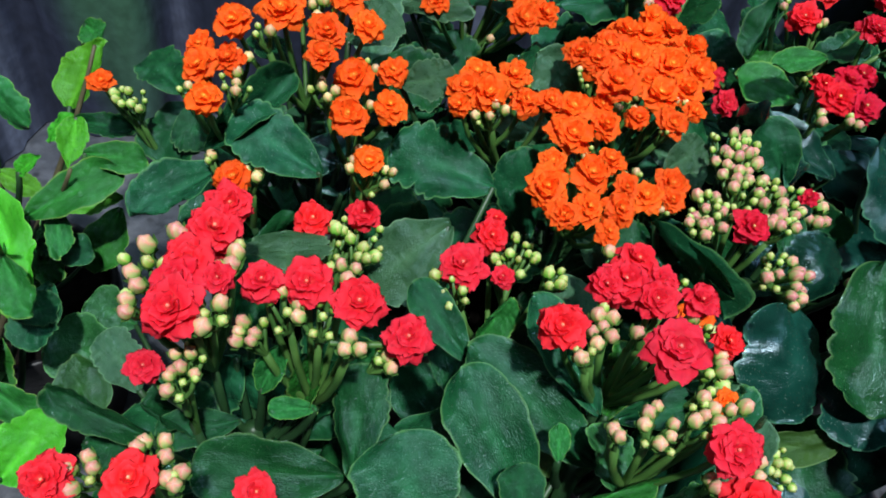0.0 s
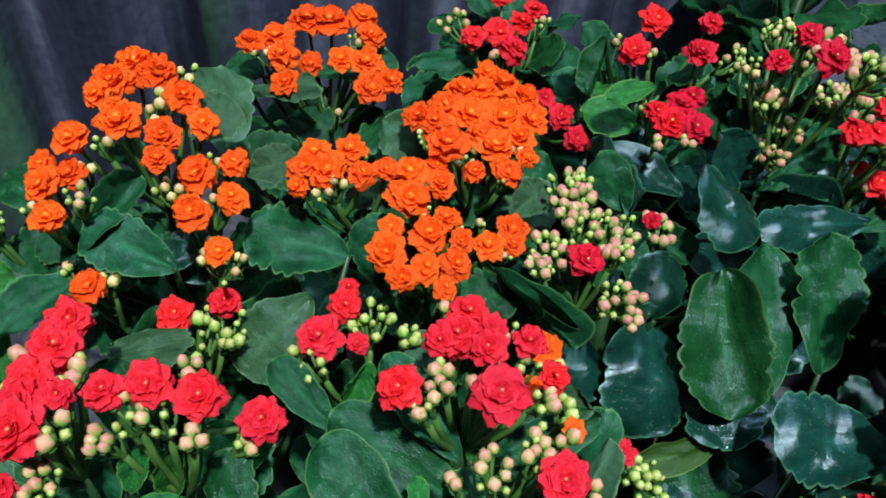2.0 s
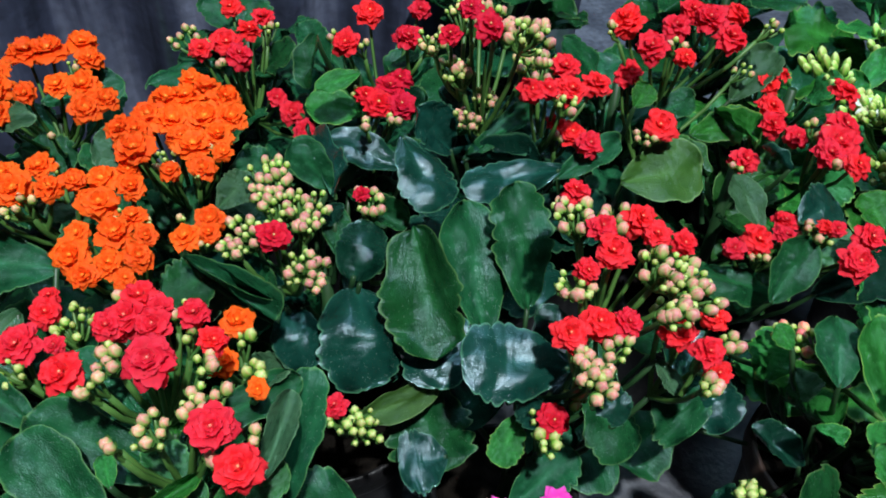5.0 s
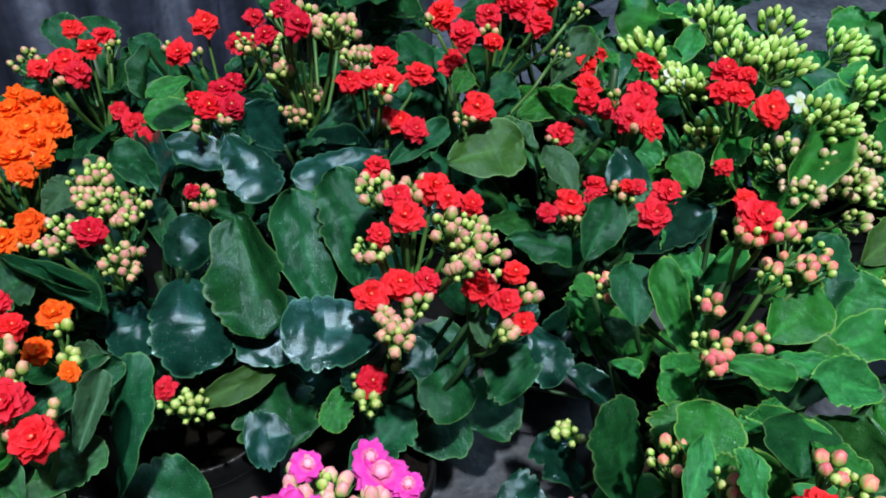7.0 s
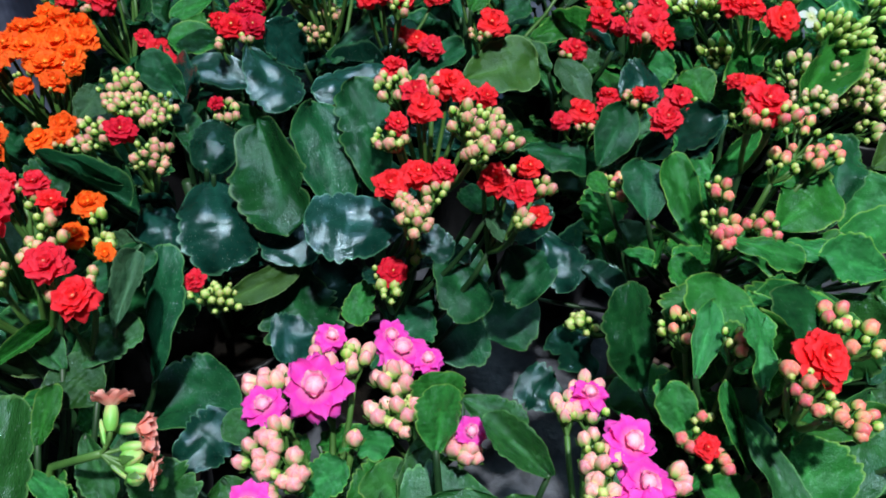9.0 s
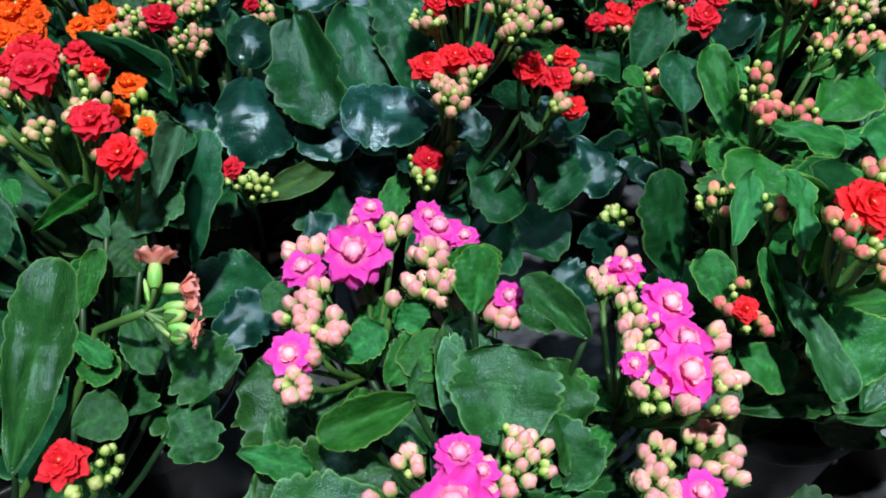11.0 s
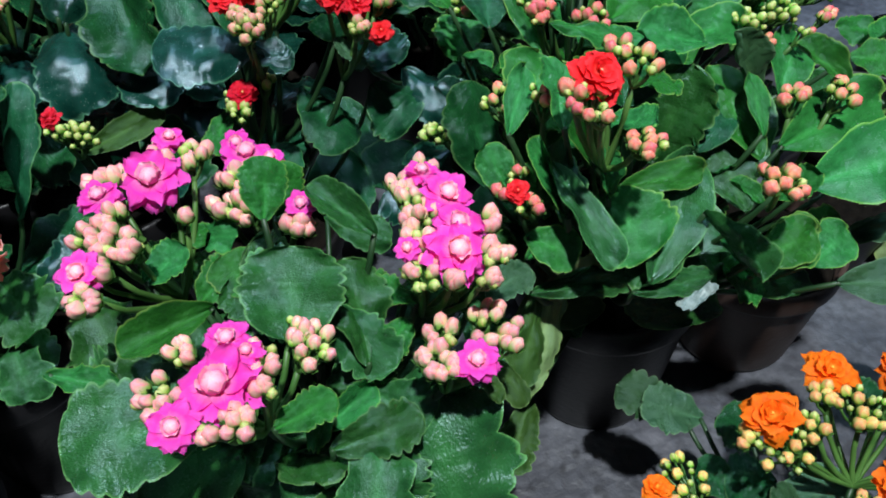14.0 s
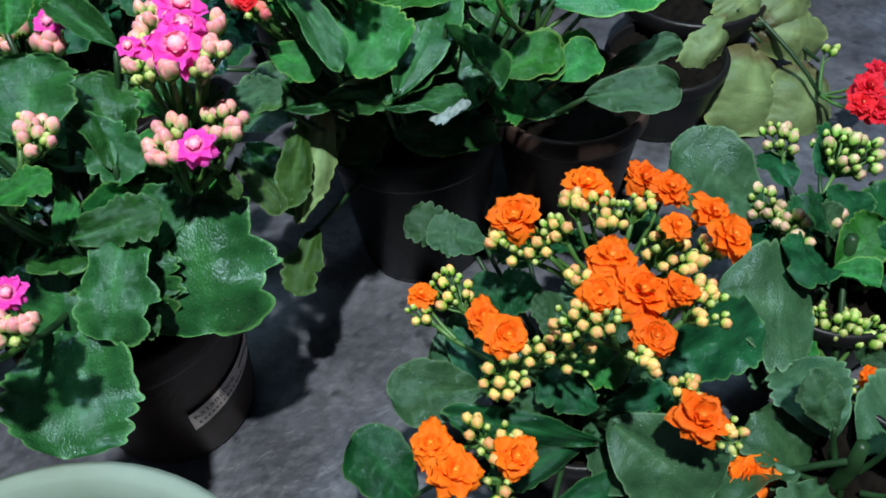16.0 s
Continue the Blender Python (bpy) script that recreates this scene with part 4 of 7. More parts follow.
plant.head("red", [(-165, 44, 271, 8.0)], "blush", 2.8, [(-172, 52, 267, 2, 2), (-159, 57, 267, 2, 2)])
plant.head("orange", [(-160, 122, 250, 6.6), (-167, 104, 250, 6.5), (-156, 87, 250, 4.1)], "green", 2.7, [(-155, 98, 246, 5, 5), (-158, 115, 246, 3, 3)])

plant = Plant((-0.118, 0.172), "kalanchoe with pink buds, one crimson flower and large glossy leaves", "glossy", (0.05, 0.105), None, seed=6)
plant.rosette(5, 0.16, 0.20, 0.040)
plant.put_leaf((-0.071, 0.155, 0.205), (-0.078, 0.111, 0.190), 0.034, (0, -0.5, 0.85), "glossy", 1)
plant.put_leaf((-0.111, 0.178, 0.240), (-0.114, 0.180, 0.250), 0.013, (0, -0.5, 0.85), "", 0)
plant.put_leaf((-0.140, 0.163, 0.220), (-0.173, 0.168, 0.240), 0.015, (0, -0.5, 0.85), "", 4)
plant.put_leaf((-0.151, 0.171, 0.210), (-0.183, 0.161, 0.235), 0.019, (0, -0.5, 0.85), "grey", 2)
plant.put_leaf((-0.075, 0.099, 0.150), (-0.099, 0.100, 0.150), 0.030, (0, -0.5, 0.85), "", 1)
plant.put_leaf((-0.106, 0.275, 0.220), (-0.108, 0.199, 0.240), 0.018, (0, -0.5, 0.85), "", 0)
plant.put_leaf((-0.113, 0.257, 0.225), (-0.104, 0.245, 0.210), 0.021, (0, -0.5, 0.85), "", 1)
plant.put_leaf((-0.127, 0.148, 0.160), (-0.151, 0.141, 0.150), 0.037, (0, -0.5, 0.85), "dark", 1)
plant.put_leaf((-0.108, 0.153, 0.228), (-0.094, 0.175, 0.241), 0.024, (0, -0.5, 0.85), "glossy", 8)
plant.put_leaf((-0.105, 0.153, 0.226), (-0.110, 0.112, 0.202), 0.039, (0.1, -0.5, 0.83), "glossy", 8)
plant.put_leaf((-0.074, 0.166, 0.238), (-0.076, 0.116, 0.202), 0.034, (-0.45, -0.5, 0.74), "dark", 12)
plant.put_leaf((-0.046, 0.140, 0.183), (-0.043, 0.195, 0.227), 0.035, (0, -0.6, 0.75), "dark", 10)
plant.put_leaf((-0.139, 0.154, 0.216), (-0.134, 0.129, 0.201), 0.024, (0, -0.5, 0.85), "glossy", 8)
plant.put_leaf((-0.121, 0.113, 0.175), (-0.075, 0.118, 0.183), 0.015, (0, -0.75, 0.55), "olive", 10)
plant.put_leaf((-0.081, 0.141, 0.167), (-0.079, 0.096, 0.141), 0.040, (0, -0.5, 0.85), "dark", 6)
plant.put_leaf((-0.177, 0.151, 0.260), (-0.144, 0.131, 0.236), 0.010, (0.3, -0.5, 0.8), "dark", 4)
plant.put_leaf((-0.174, 0.167, 0.246), (-0.145, 0.132, 0.247), 0.005, (-0.4, -0.3, 0.8), "dark", 4)
plant.put_leaf((-0.112, 0.167, 0.229), (-0.110, 0.189, 0.242), 0.014, (0, -0.5, 0.85), "dark", 10)
plant.put_leaf((-0.098, 0.220, 0.221), (-0.070, 0.200, 0.209), 0.014, (0, -0.5, 0.85), "dark", 4)
plant.stems(0.21)
plant.head("crimson", [(-140, 154, 262, 6.8)], "pink", 2.5, [(-137, 199, 258, 11, 28), (-137, 180, 258, 9, 17), (-124, 175, 258, 10, 22), (-151, 165, 258, 8, 17), (-125, 161, 258, 5, 8), (-130, 137, 258, 9, 20), (-159, 156, 258, 5, 10)])
plant.head("crimson", [(-93, 206, 232, 4.3)], "pink", 2.8, [(-89, 205, 228, 8, 11), (-78, 160, 224, 7, 10)])
plant.head("red", [(-127, 102, 209, 5.4)], "green", 2.4, [(-125, 95, 205, 6, 7), (-116, 94, 201, 8, 12)])

plant = Plant((-0.130, 0.405), "red kalanchoe at the foot of the hanging sheet", "dark", (0.05, 0.105), None, seed=7)
plant.rosette(16, 0.13, 0.21, 0.06)
plant.rosette(8, 0.11, 0.16, 0.065)
plant.put_leaf((-0.135, 0.381, 0.205), (-0.194, 0.359, 0.210), 0.024, (0, -0.5, 0.85), "", 2)
plant.put_leaf((-0.122, 0.379, 0.200), (-0.104, 0.363, 0.220), 0.025, (0, -0.5, 0.85), "", 1)
plant.put_leaf((-0.147, 0.378, 0.200), (-0.173, 0.394, 0.210), 0.025, (0, -0.5, 0.85), "", 1)
plant.stems(0.21)
plant.head("red", [(-160, 355, 235, 7.1), (-144, 359, 235, 9.6), (-138, 344, 235, 8.8), (-119, 386, 235, 7.2), (-129, 372, 235, 7.4), (-138, 402, 235, 7.3), (-114, 307, 215, 7.3), (-109, 286, 215, 6.8), (-120, 323, 215, 6.1)], "blush", 3.0, [(-167, 376, 231, 13, 10), (-116, 378, 231, 6, 5), (-151, 342, 231, 3, 2)])

plant = Plant((-0.065, 0.335), "dark red kalanchoe with glossy dark leaves", "dark", (0.05, 0.105), None, seed=8)
plant.rosette(16, 0.13, 0.21, 0.06)
plant.rosette(8, 0.11, 0.16, 0.065)
plant.put_leaf((-0.089, 0.324, 0.230), (-0.101, 0.344, 0.250), 0.019, (0, -0.8, 0.5), "", 4)
plant.put_leaf((-0.096, 0.323, 0.220), (-0.075, 0.315, 0.220), 0.023, (0, -0.5, 0.85), "fresh", 2)
plant.put_leaf((-0.064, 0.283, 0.210), (-0.093, 0.292, 0.200), 0.030, (0, -0.5, 0.85), "glossy", 1)
plant.put_leaf((-0.044, 0.338, 0.220), (-0.037, 0.320, 0.230), 0.024, (0, -0.5, 0.85), "", 1)
plant.put_leaf((-0.060, 0.247, 0.208), (-0.100, 0.269, 0.221), 0.022, (0, -0.5, 0.85), "glossy", 10)
plant.put_leaf((-0.074, 0.289, 0.220), (-0.107, 0.297, 0.224), 0.022, (0, -0.5, 0.85), "fresh", 10)
plant.put_leaf((-0.077, 0.281, 0.252), (-0.103, 0.275, 0.248), 0.012, (0, -0.5, 0.85), "fresh", 10)
plant.put_leaf((-0.095, 0.317, 0.257), (-0.104, 0.299, 0.233), 0.015, (-0.4, -0.6, 0.6), "dark", 4)
plant.stems(0.21)
plant.head("crimson", [(-71, 263, 245, 8.8), (-59, 259, 245, 7.9), (-61, 278, 245, 8.1), (-54, 284, 245, 6.7), (-76, 271, 245, 5.5)], "pink", 2.7, [(-78, 281, 241, 4, 4), (-82, 251, 241, 3, 3), (-65, 252, 241, 3, 3)])
plant.head("red", [(-79, 316, 252, 8.4), (-41, 316, 252, 8.6), (-57, 349, 252, 8.9), (-26, 345, 252, 6.9)], "blush", 2.9, [(-69, 318, 248, 5, 3), (-83, 331, 248, 3, 2), (-26, 312, 248, 7, 6)])

plant = Plant((0.000, 0.265), "red kalanchoe with many pale pink buds", "glossy", (0.05, 0.105), None, seed=9)
plant.rosette(16, 0.13, 0.21, 0.06)
plant.rosette(8, 0.11, 0.16, 0.065)
plant.put_leaf((-0.035, 0.242, 0.220), (-0.054, 0.246, 0.250), 0.024, (0, -0.5, 0.85), "", 0)
plant.put_leaf((-0.032, 0.249, 0.210), (0.011, 0.221, 0.220), 0.014, (0, -0.5, 0.85), "", 4)
plant.put_leaf((-0.069, 0.221, 0.252), (-0.056, 0.186, 0.232), 0.029, (0, -0.5, 0.85), "glossy", 3)
plant.put_leaf((0.016, 0.208, 0.226), (-0.040, 0.205, 0.225), 0.022, (0, -0.5, 0.85), "glossy", 3)
plant.put_leaf((-0.030, 0.235, 0.218), (0.022, 0.260, 0.232), 0.014, (0, -0.5, 0.85), "dark", 10)
plant.put_leaf((-0.034, 0.255, 0.222), (-0.010, 0.265, 0.228), 0.015, (0, -0.5, 0.85), "fresh", 10)
plant.stems(0.21)
plant.head("crimson", [(-22, 234, 302, 7.6), (-26, 253, 302, 6.1)], "pink", 3.0, [(-13, 251, 298, 11, 11), (-3, 232, 298, 11, 22), (-30, 255, 266, 9, 13), (-13, 256, 246, 6, 8), (-24, 251, 236, 7, 10)])
plant.head("red", [(2, 228, 266, 7.2), (11, 227, 266, 6.4), (23, 225, 266, 8.5), (28, 246, 266, 7.6), (54, 253, 248, 8.9)], "pink", 2.9, [(17, 257, 262, 12, 17), (17, 219, 262, 6, 6)])
plant.head("red", [(27, 244, 230, 6.1), (33, 234, 230, 7.9), (39, 222, 230, 7.8)], "pink", 2.9, [(25, 236, 226, 3, 3)])
plant.head("crimson", [(-37, 250, 290, 6.1)], "cream", 2.6, [(-19, 281, 286, 10, 14), (-47, 254, 286, 6, 7), (-15, 272, 286, 6, 6)])
plant.head("red", [], "blush", 2.7, [(11, 340, 250, 9, 9), (23, 317, 250, 9, 10), (24, 281, 250, 9, 10), (-22, 281, 250, 6, 6), (-15, 251, 250, 6, 6), (-31, 233, 250, 6, 6), (-19, 318, 250, 5, 4)])
plant.head("red", [], "cream", 3.4, [(26, 285, 246, 11, 12)])

plant = Plant((0.095, 0.300), "tall red kalanchoe on bare green stalks", "dark", (0.05, 0.105), None, seed=10)
plant.rosette(16, 0.13, 0.21, 0.06)
plant.rosette(8, 0.11, 0.16, 0.065)
plant.put_leaf((0.068, 0.234, 0.240), (0.078, 0.240, 0.250), 0.014, (0, -0.5, 0.85), "fresh", 0)
plant.put_leaf((0.146, 0.253, 0.220), (0.182, 0.272, 0.240), 0.023, (0, -0.5, 0.85), "grey", 0)
plant.put_leaf((0.114, 0.238, 0.210), (0.156, 0.240, 0.215), 0.023, (0, -0.5, 0.85), "fresh", 2)
plant.put_leaf((0.050, 0.201, 0.216), (0.100, 0.202, 0.217), 0.036, (0, -0.6, 0.75), "olive", 10)
plant.put_leaf((0.019, 0.218, 0.210), (0.064, 0.233, 0.219), 0.016, (0, -0.5, 0.85), "dark", 10)
plant.put_leaf((0.084, 0.239, 0.228), (0.115, 0.246, 0.232), 0.017, (0, -0.5, 0.85), "dark", 10)
plant.stems(0.21)
plant.head("red", [(74, 273, 275, 9.9), (75, 242, 275, 8.5), (99, 260, 275, 7.9), (88, 228, 275, 6.0), (123, 264, 275, 10.0), (125, 242, 275, 8.7), (118, 274, 275, 8.1), (143, 265, 275, 8.1)], "blush", 2.9, [(158, 252, 271, 6, 5), (65, 270, 271, 4, 3), (95, 249, 271, 6, 3)])
plant.head("red", [(72, 211, 245, 9.4), (80, 264, 245, 7.6), (72, 257, 245, 5.8)], "blush", 2.7, [(63, 207, 241, 6, 5), (153, 258, 241, 6, 5)])

plant = Plant((0.206, 0.269), "red kalanchoe between green budded neighbours", "fresh", (0.05, 0.105), None, seed=11)
plant.rosette(16, 0.13, 0.21, 0.06)
plant.rosette(8, 0.11, 0.16, 0.065)
plant.put_leaf((0.132, 0.246, 0.220), (0.143, 0.214, 0.220), 0.012, (0, -0.5, 0.85), "", 4)
plant.put_leaf((0.156, 0.175, 0.200), (0.171, 0.176, 0.225), 0.027, (0, -0.5, 0.85), "", 0)
plant.put_leaf((0.189, 0.145, 0.200), (0.186, 0.168, 0.210), 0.023, (0, -0.5, 0.85), "fresh", 0)
plant.put_leaf((0.122, 0.143, 0.223), (0.148, 0.150, 0.227), 0.026, (0, -0.5, 0.85), "glossy", 1)
plant.stems(0.21)
plant.head("red", [(170, 251, 232, 7.2), (159, 230, 232, 8.3), (149, 213, 232, 8.1), (156, 200, 232, 7.0), (185, 260, 232, 5.3), (120, 192, 228, 8.1)], "blush", 3.1, [(110, 189, 228, 4, 2), (177, 272, 228, 5, 3)])
plant.head("red", [(183, 207, 255, 8.9), (150, 167, 255, 10.8), (147, 147, 255, 6.7), (162, 178, 255, 8.8), (139, 159, 255, 7.8)], "blush", 3.4, [(149, 184, 251, 5, 5), (140, 156, 251, 4, 2)])

plant = Plant((0.125, 0.205), "low red kalanchoe with spoon-shaped leaves", "green", (0.045, 0.100), None, seed=12)
plant.rosette(10, 0.13, 0.20, 0.055)
plant.rosette(5, 0.12, 0.16, 0.050)
plant.put_leaf((0.120, 0.114, 0.200), (0.158, 0.099, 0.230), 0.024, (0, -0.5, 0.85), "glossy", 0)
plant.put_leaf((0.092, 0.081, 0.190), (0.096, 0.067, 0.180), 0.017, (0, -0.5, 0.85), "grey", 1)
plant.put_leaf((0.124, 0.128, 0.205), (0.146, 0.144, 0.220), 0.025, (0, -0.5, 0.85), "", 0)
plant.put_leaf((0.112, 0.123, 0.189), (0.064, 0.143, 0.201), 0.022, (0, -0.5, 0.85), "dark", 2)
plant.put_leaf((0.126, 0.136, 0.130), (0.074, 0.115, 0.118), 0.027, (0, -0.5, 0.85), "glossy", 4)
plant.put_leaf((0.094, 0.113, 0.202), (0.117, 0.129, 0.228), 0.024, (0, -0.8, 0.5), "dark", 10)
plant.put_leaf((0.134, 0.174, 0.231), (0.122, 0.188, 0.239), 0.006, (0, -0.5, 0.85), "glossy", 4)
plant.put_leaf((0.025, 0.088, 0.203), (0.023, 0.078, 0.197), 0.008, (0, -0.5, 0.85), "grey", 0)
plant.put_leaf((0.105, 0.148, 0.217), (0.099, 0.176, 0.233), 0.022, (0, -0.5, 0.85), "grey", 10)
plant.put_leaf((0.059, 0.109, 0.169), (0.069, 0.078, 0.151), 0.025, (0, -0.5, 0.85), "glossy", 2)
plant.stems(0.21)
plant.head("red", [(80, 135, 223, 5.9), (96, 138, 223, 8.5), (118, 148, 223, 6.7), (112, 138, 223, 6.0), (125, 129, 234, 4.2)], "blush", 2.5, [(129, 141, 219, 7, 6), (94, 131, 219, 5, 3)])
plant.head("red", [(126, 104, 234, 8.8), (143, 117, 234, 8.4), (129, 126, 234, 4.8)], "blush", 2.9, [(124, 130, 230, 7, 6), (153, 116, 230, 3, 1)])

plant = Plant((-0.036, 0.108), "red kalanchoe with heavy clusters of pink buds", "glossy", (0.042, 0.088), None, seed=13)
plant.rosette(4, 0.17, 0.20, 0.035)
plant.put_leaf((0.014, 0.086, 0.215), (0.018, 0.069, 0.210), 0.009, (0, -0.5, 0.85), "grey", 0)
plant.put_leaf((0.023, 0.106, 0.215), (0.010, 0.098, 0.210), 0.019, (0, -0.5, 0.85), "fresh", 1)
plant.put_leaf((0.035, 0.110, 0.200), (0.046, 0.085, 0.190), 0.030, (0, -0.5, 0.85), "", 1)
plant.put_leaf((-0.064, 0.132, 0.170), (-0.053, 0.111, 0.150), 0.031, (0, -0.5, 0.85), "glossy", 1)
plant.put_leaf((-0.007, 0.111, 0.150), (-0.033, 0.095, 0.140), 0.031, (0, -0.5, 0.85), "dark", 1)
plant.put_leaf((0.036, 0.102, 0.170), (0.048, 0.080, 0.150), 0.035, (0, -0.5, 0.85), "dark", 2)
plant.put_leaf((-0.023, 0.143, 0.195), (-0.020, 0.185, 0.243), 0.028, (0, -0.7, 0.6), "dark", 11)
plant.put_leaf((-0.027, 0.088, 0.220), (-0.073, 0.099, 0.227), 0.034, (0, -0.5, 0.85), "glossy", 3)
plant.put_leaf((-0.030, 0.070, 0.237), (-0.019, 0.053, 0.227), 0.014, (0, -0.5, 0.85), "glossy", 1)
plant.put_leaf((-0.002, 0.110, 0.177), (0.008, 0.073, 0.155), 0.032, (0, -0.5, 0.85), "dark", 3)
plant.put_leaf((-0.047, 0.089, 0.190), (-0.061, 0.072, 0.180), 0.015, (0, -0.5, 0.85), "fresh", 1)
plant.put_leaf((-0.056, 0.064, 0.152), (-0.018, 0.081, 0.162), 0.022, (0, -0.5, 0.85), "dark", 6)
# two low dark leaves, added in place of shade on the floor gap
plant.put_leaf((0.008, 0.151, 0.100), (0.051, 0.153, 0.101), 0.051, (0, -0.5, 0.85), "dark", 10)
plant.put_leaf((-0.012, 0.108, 0.099), (0.029, 0.111, 0.101), 0.047, (0, -0.5, 0.85), "dark", 10)
plant.stems(0.21)
plant.head("red", [(-14, 99, 278, 7.4), (-14, 137, 278, 6.6), (-12, 113, 278, 6.1), (6, 114, 278, 7.7), (8, 104, 278, 5.8), (-28, 91, 278, 5.1), (16, 96, 278, 5.3)], "pink", 2.8, [(-16, 128, 274, 10, 18), (-32, 90, 274, 7, 14), (0, 122, 274, 7, 7), (8, 88, 274, 12, 22), (12, 77, 274, 10, 17), (-1, 66, 274, 6, 11)])
plant.head("red", [(-36, 80, 256, 7.1), (-22, 83, 256, 7.5), (-11, 80, 256, 6.7)], "pink", 2.8, [(-32, 60, 252, 7, 13), (-18, 72, 252, 6, 7), (-34, 72, 252, 3, 4)])
plant.head("red", [(15, 80, 243, 8.1), (22, 67, 243, 6.4), (34, 83, 243, 6.1), (32, 67, 225, 6.1)], "pink", 2.9, [(36, 73, 239, 4, 4), (16, 53, 239, 4, 6), (15, 95, 239, 4, 4), (26, 87, 239, 4, 3)])
plant.head("crimson", [(-40, 70, 212, 6.8)], "green", 2.9, [(-46, 63, 208, 5, 7), (-26, 80, 208, 4, 5), (-45, 76, 208, 3, 2)])

plant = Plant((0.290, 0.190), "white-flowering kalanchoe still in green bud", "fresh", (0.05, 0.105), None, seed=14)
plant.rosette(16, 0.13, 0.21, 0.06)
plant.rosette(8, 0.11, 0.16, 0.065)
plant.put_leaf((0.359, 0.158, 0.200), (0.345, 0.179, 0.230), 0.038, (0, -0.5, 0.85), "fresh", 0)
plant.put_leaf((0.395, 0.216, 0.200), (0.402, 0.233, 0.240), 0.028, (0, -0.5, 0.85), "fresh", 0)
plant.put_leaf((0.338, 0.212, 0.200), (0.317, 0.160, 0.200), 0.026, (0, -0.5, 0.85), "fresh", 0)
plant.put_leaf((0.269, 0.199, 0.200), (0.212, 0.160, 0.200), 0.025, (0, -0.5, 0.85), "fresh", 0)
plant.put_leaf((0.204, 0.100, 0.200), (0.296, 0.157, 0.220), 0.023, (0, -0.5, 0.85), "", 0)
plant.put_leaf((0.361, 0.151, 0.190), (0.320, 0.138, 0.200), 0.029, (0, -0.5, 0.85), "fresh", 0)
plant.put_leaf((0.331, 0.183, 0.189), (0.328, 0.221, 0.211), 0.043, (0, -0.5, 0.85), "dark", 10)
plant.put_leaf((0.240, 0.252, 0.214), (0.275, 0.272, 0.226), 0.018, (0, -0.5, 0.85), "fresh", 10)
plant.put_leaf((0.240, 0.061, 0.197), (0.278, 0.072, 0.203), 0.023, (0, -0.5, 0.85), "olive", 10)
plant.stems(0.21)
plant.head("red", [(231, 191, 250, 9.4), (222, 165, 250, 9.0), (212, 172, 250, 7.4), (228, 145, 250, 10.1), (238, 181, 250, 6.9)], "white", 3.1, [(279, 197, 246, 18, 36), (261, 215, 246, 13, 22)])
plant.head("white", [(288, 240, 232, 8.2), (272, 165, 232, 7.0), (214, 216, 232, 6.9)], "white", 3.5, [(292, 281, 228, 19, 31), (219, 224, 228, 12, 19), (363, 219, 228, 14, 22), (338, 186, 196, 12, 19), (236, 195, 196, 14, 22), (222, 262, 228, 14, 19), (339, 262, 228, 14, 17)])
plant.head("red", [(209, 149, 211, 5.8)], "greenpink", 3.8, [(269, 146, 207, 22, 36), (275, 117, 207, 12, 17), (288, 103, 207, 14, 20), (267, 92, 196, 8, 7)])
plant.head("white", [], "white", 3.0, [(284, 148, 231, 16, 34), (220, 211, 231, 13, 24), (332, 166, 231, 13, 19)])
plant.head("red", [], "greenpink", 3.3, [(271, 119, 216, 17, 28), (235, 110, 216, 11, 17), (300, 127, 216, 12, 20)])

plant = Plant((0.150, 0.070), "budding kalanchoe with salmon buds and one red flower", "fresh", (0.05, 0.105), POT_BROWN, seed=15)
plant.rosette(7, 0.14, 0.20, 0.050)
plant.rosette(5, 0.120, 0.15, 0.05)
plant.put_leaf((0.120, 0.029, 0.210), (0.152, 0.019, 0.220), 0.018, (0, -0.5, 0.85), "fresh", 1)
plant.put_leaf((0.119, 0.030, 0.205), (0.150, 0.011, 0.200), 0.019, (0, -0.5, 0.85), "fresh", 1)
plant.put_leaf((0.111, 0.031, 0.200), (0.084, 0.026, 0.210), 0.018, (0, -0.5, 0.85), "fresh", 1)
plant.put_leaf((0.091, 0.080, 0.170), (0.091, 0.045, 0.190), 0.017, (0, -0.5, 0.85), "fresh", 4)
plant.put_leaf((0.081, 0.083, 0.180), (0.090, 0.099, 0.200), 0.027, (0, -0.5, 0.85), "", 1)
plant.put_leaf((0.134, 0.043, 0.230), (0.157, 0.034, 0.235), 0.012, (0, -0.5, 0.85), "fresh", 4)
plant.put_leaf((0.158, 0.024, 0.205), (0.173, -0.002, 0.200), 0.025, (0, -0.5, 0.85), "fresh", 1)
plant.put_leaf((0.154, 0.070, 0.240), (0.119, 0.054, 0.230), 0.012, (0, -0.5, 0.85), "fresh", 4)
plant.put_leaf((0.179, -0.039, 0.200), (0.164, -0.031, 0.235), 0.018, (0, -0.5, 0.85), "grey", 0)
plant.put_leaf((0.227, -0.046, 0.210), (0.242, -0.061, 0.210), 0.022, (0, -0.5, 0.85), "", 1)
plant.put_leaf((0.239, 0.036, 0.180), (0.255, 0.033, 0.210), 0.032, (0, -0.5, 0.85), "fresh", 1)
plant.put_leaf((0.205, 0.033, 0.180), (0.222, 0.048, 0.210), 0.031, (0, -0.5, 0.85), "fresh", 0)
plant.put_leaf((0.184, 0.045, 0.190), (0.185, 0.070, 0.215), 0.028, (0, -0.5, 0.85), "fresh", 0)
plant.put_leaf((0.045, 0.015, 0.153), (0.034, 0.042, 0.169), 0.027, (0, -0.5, 0.85), "glossy", 6)
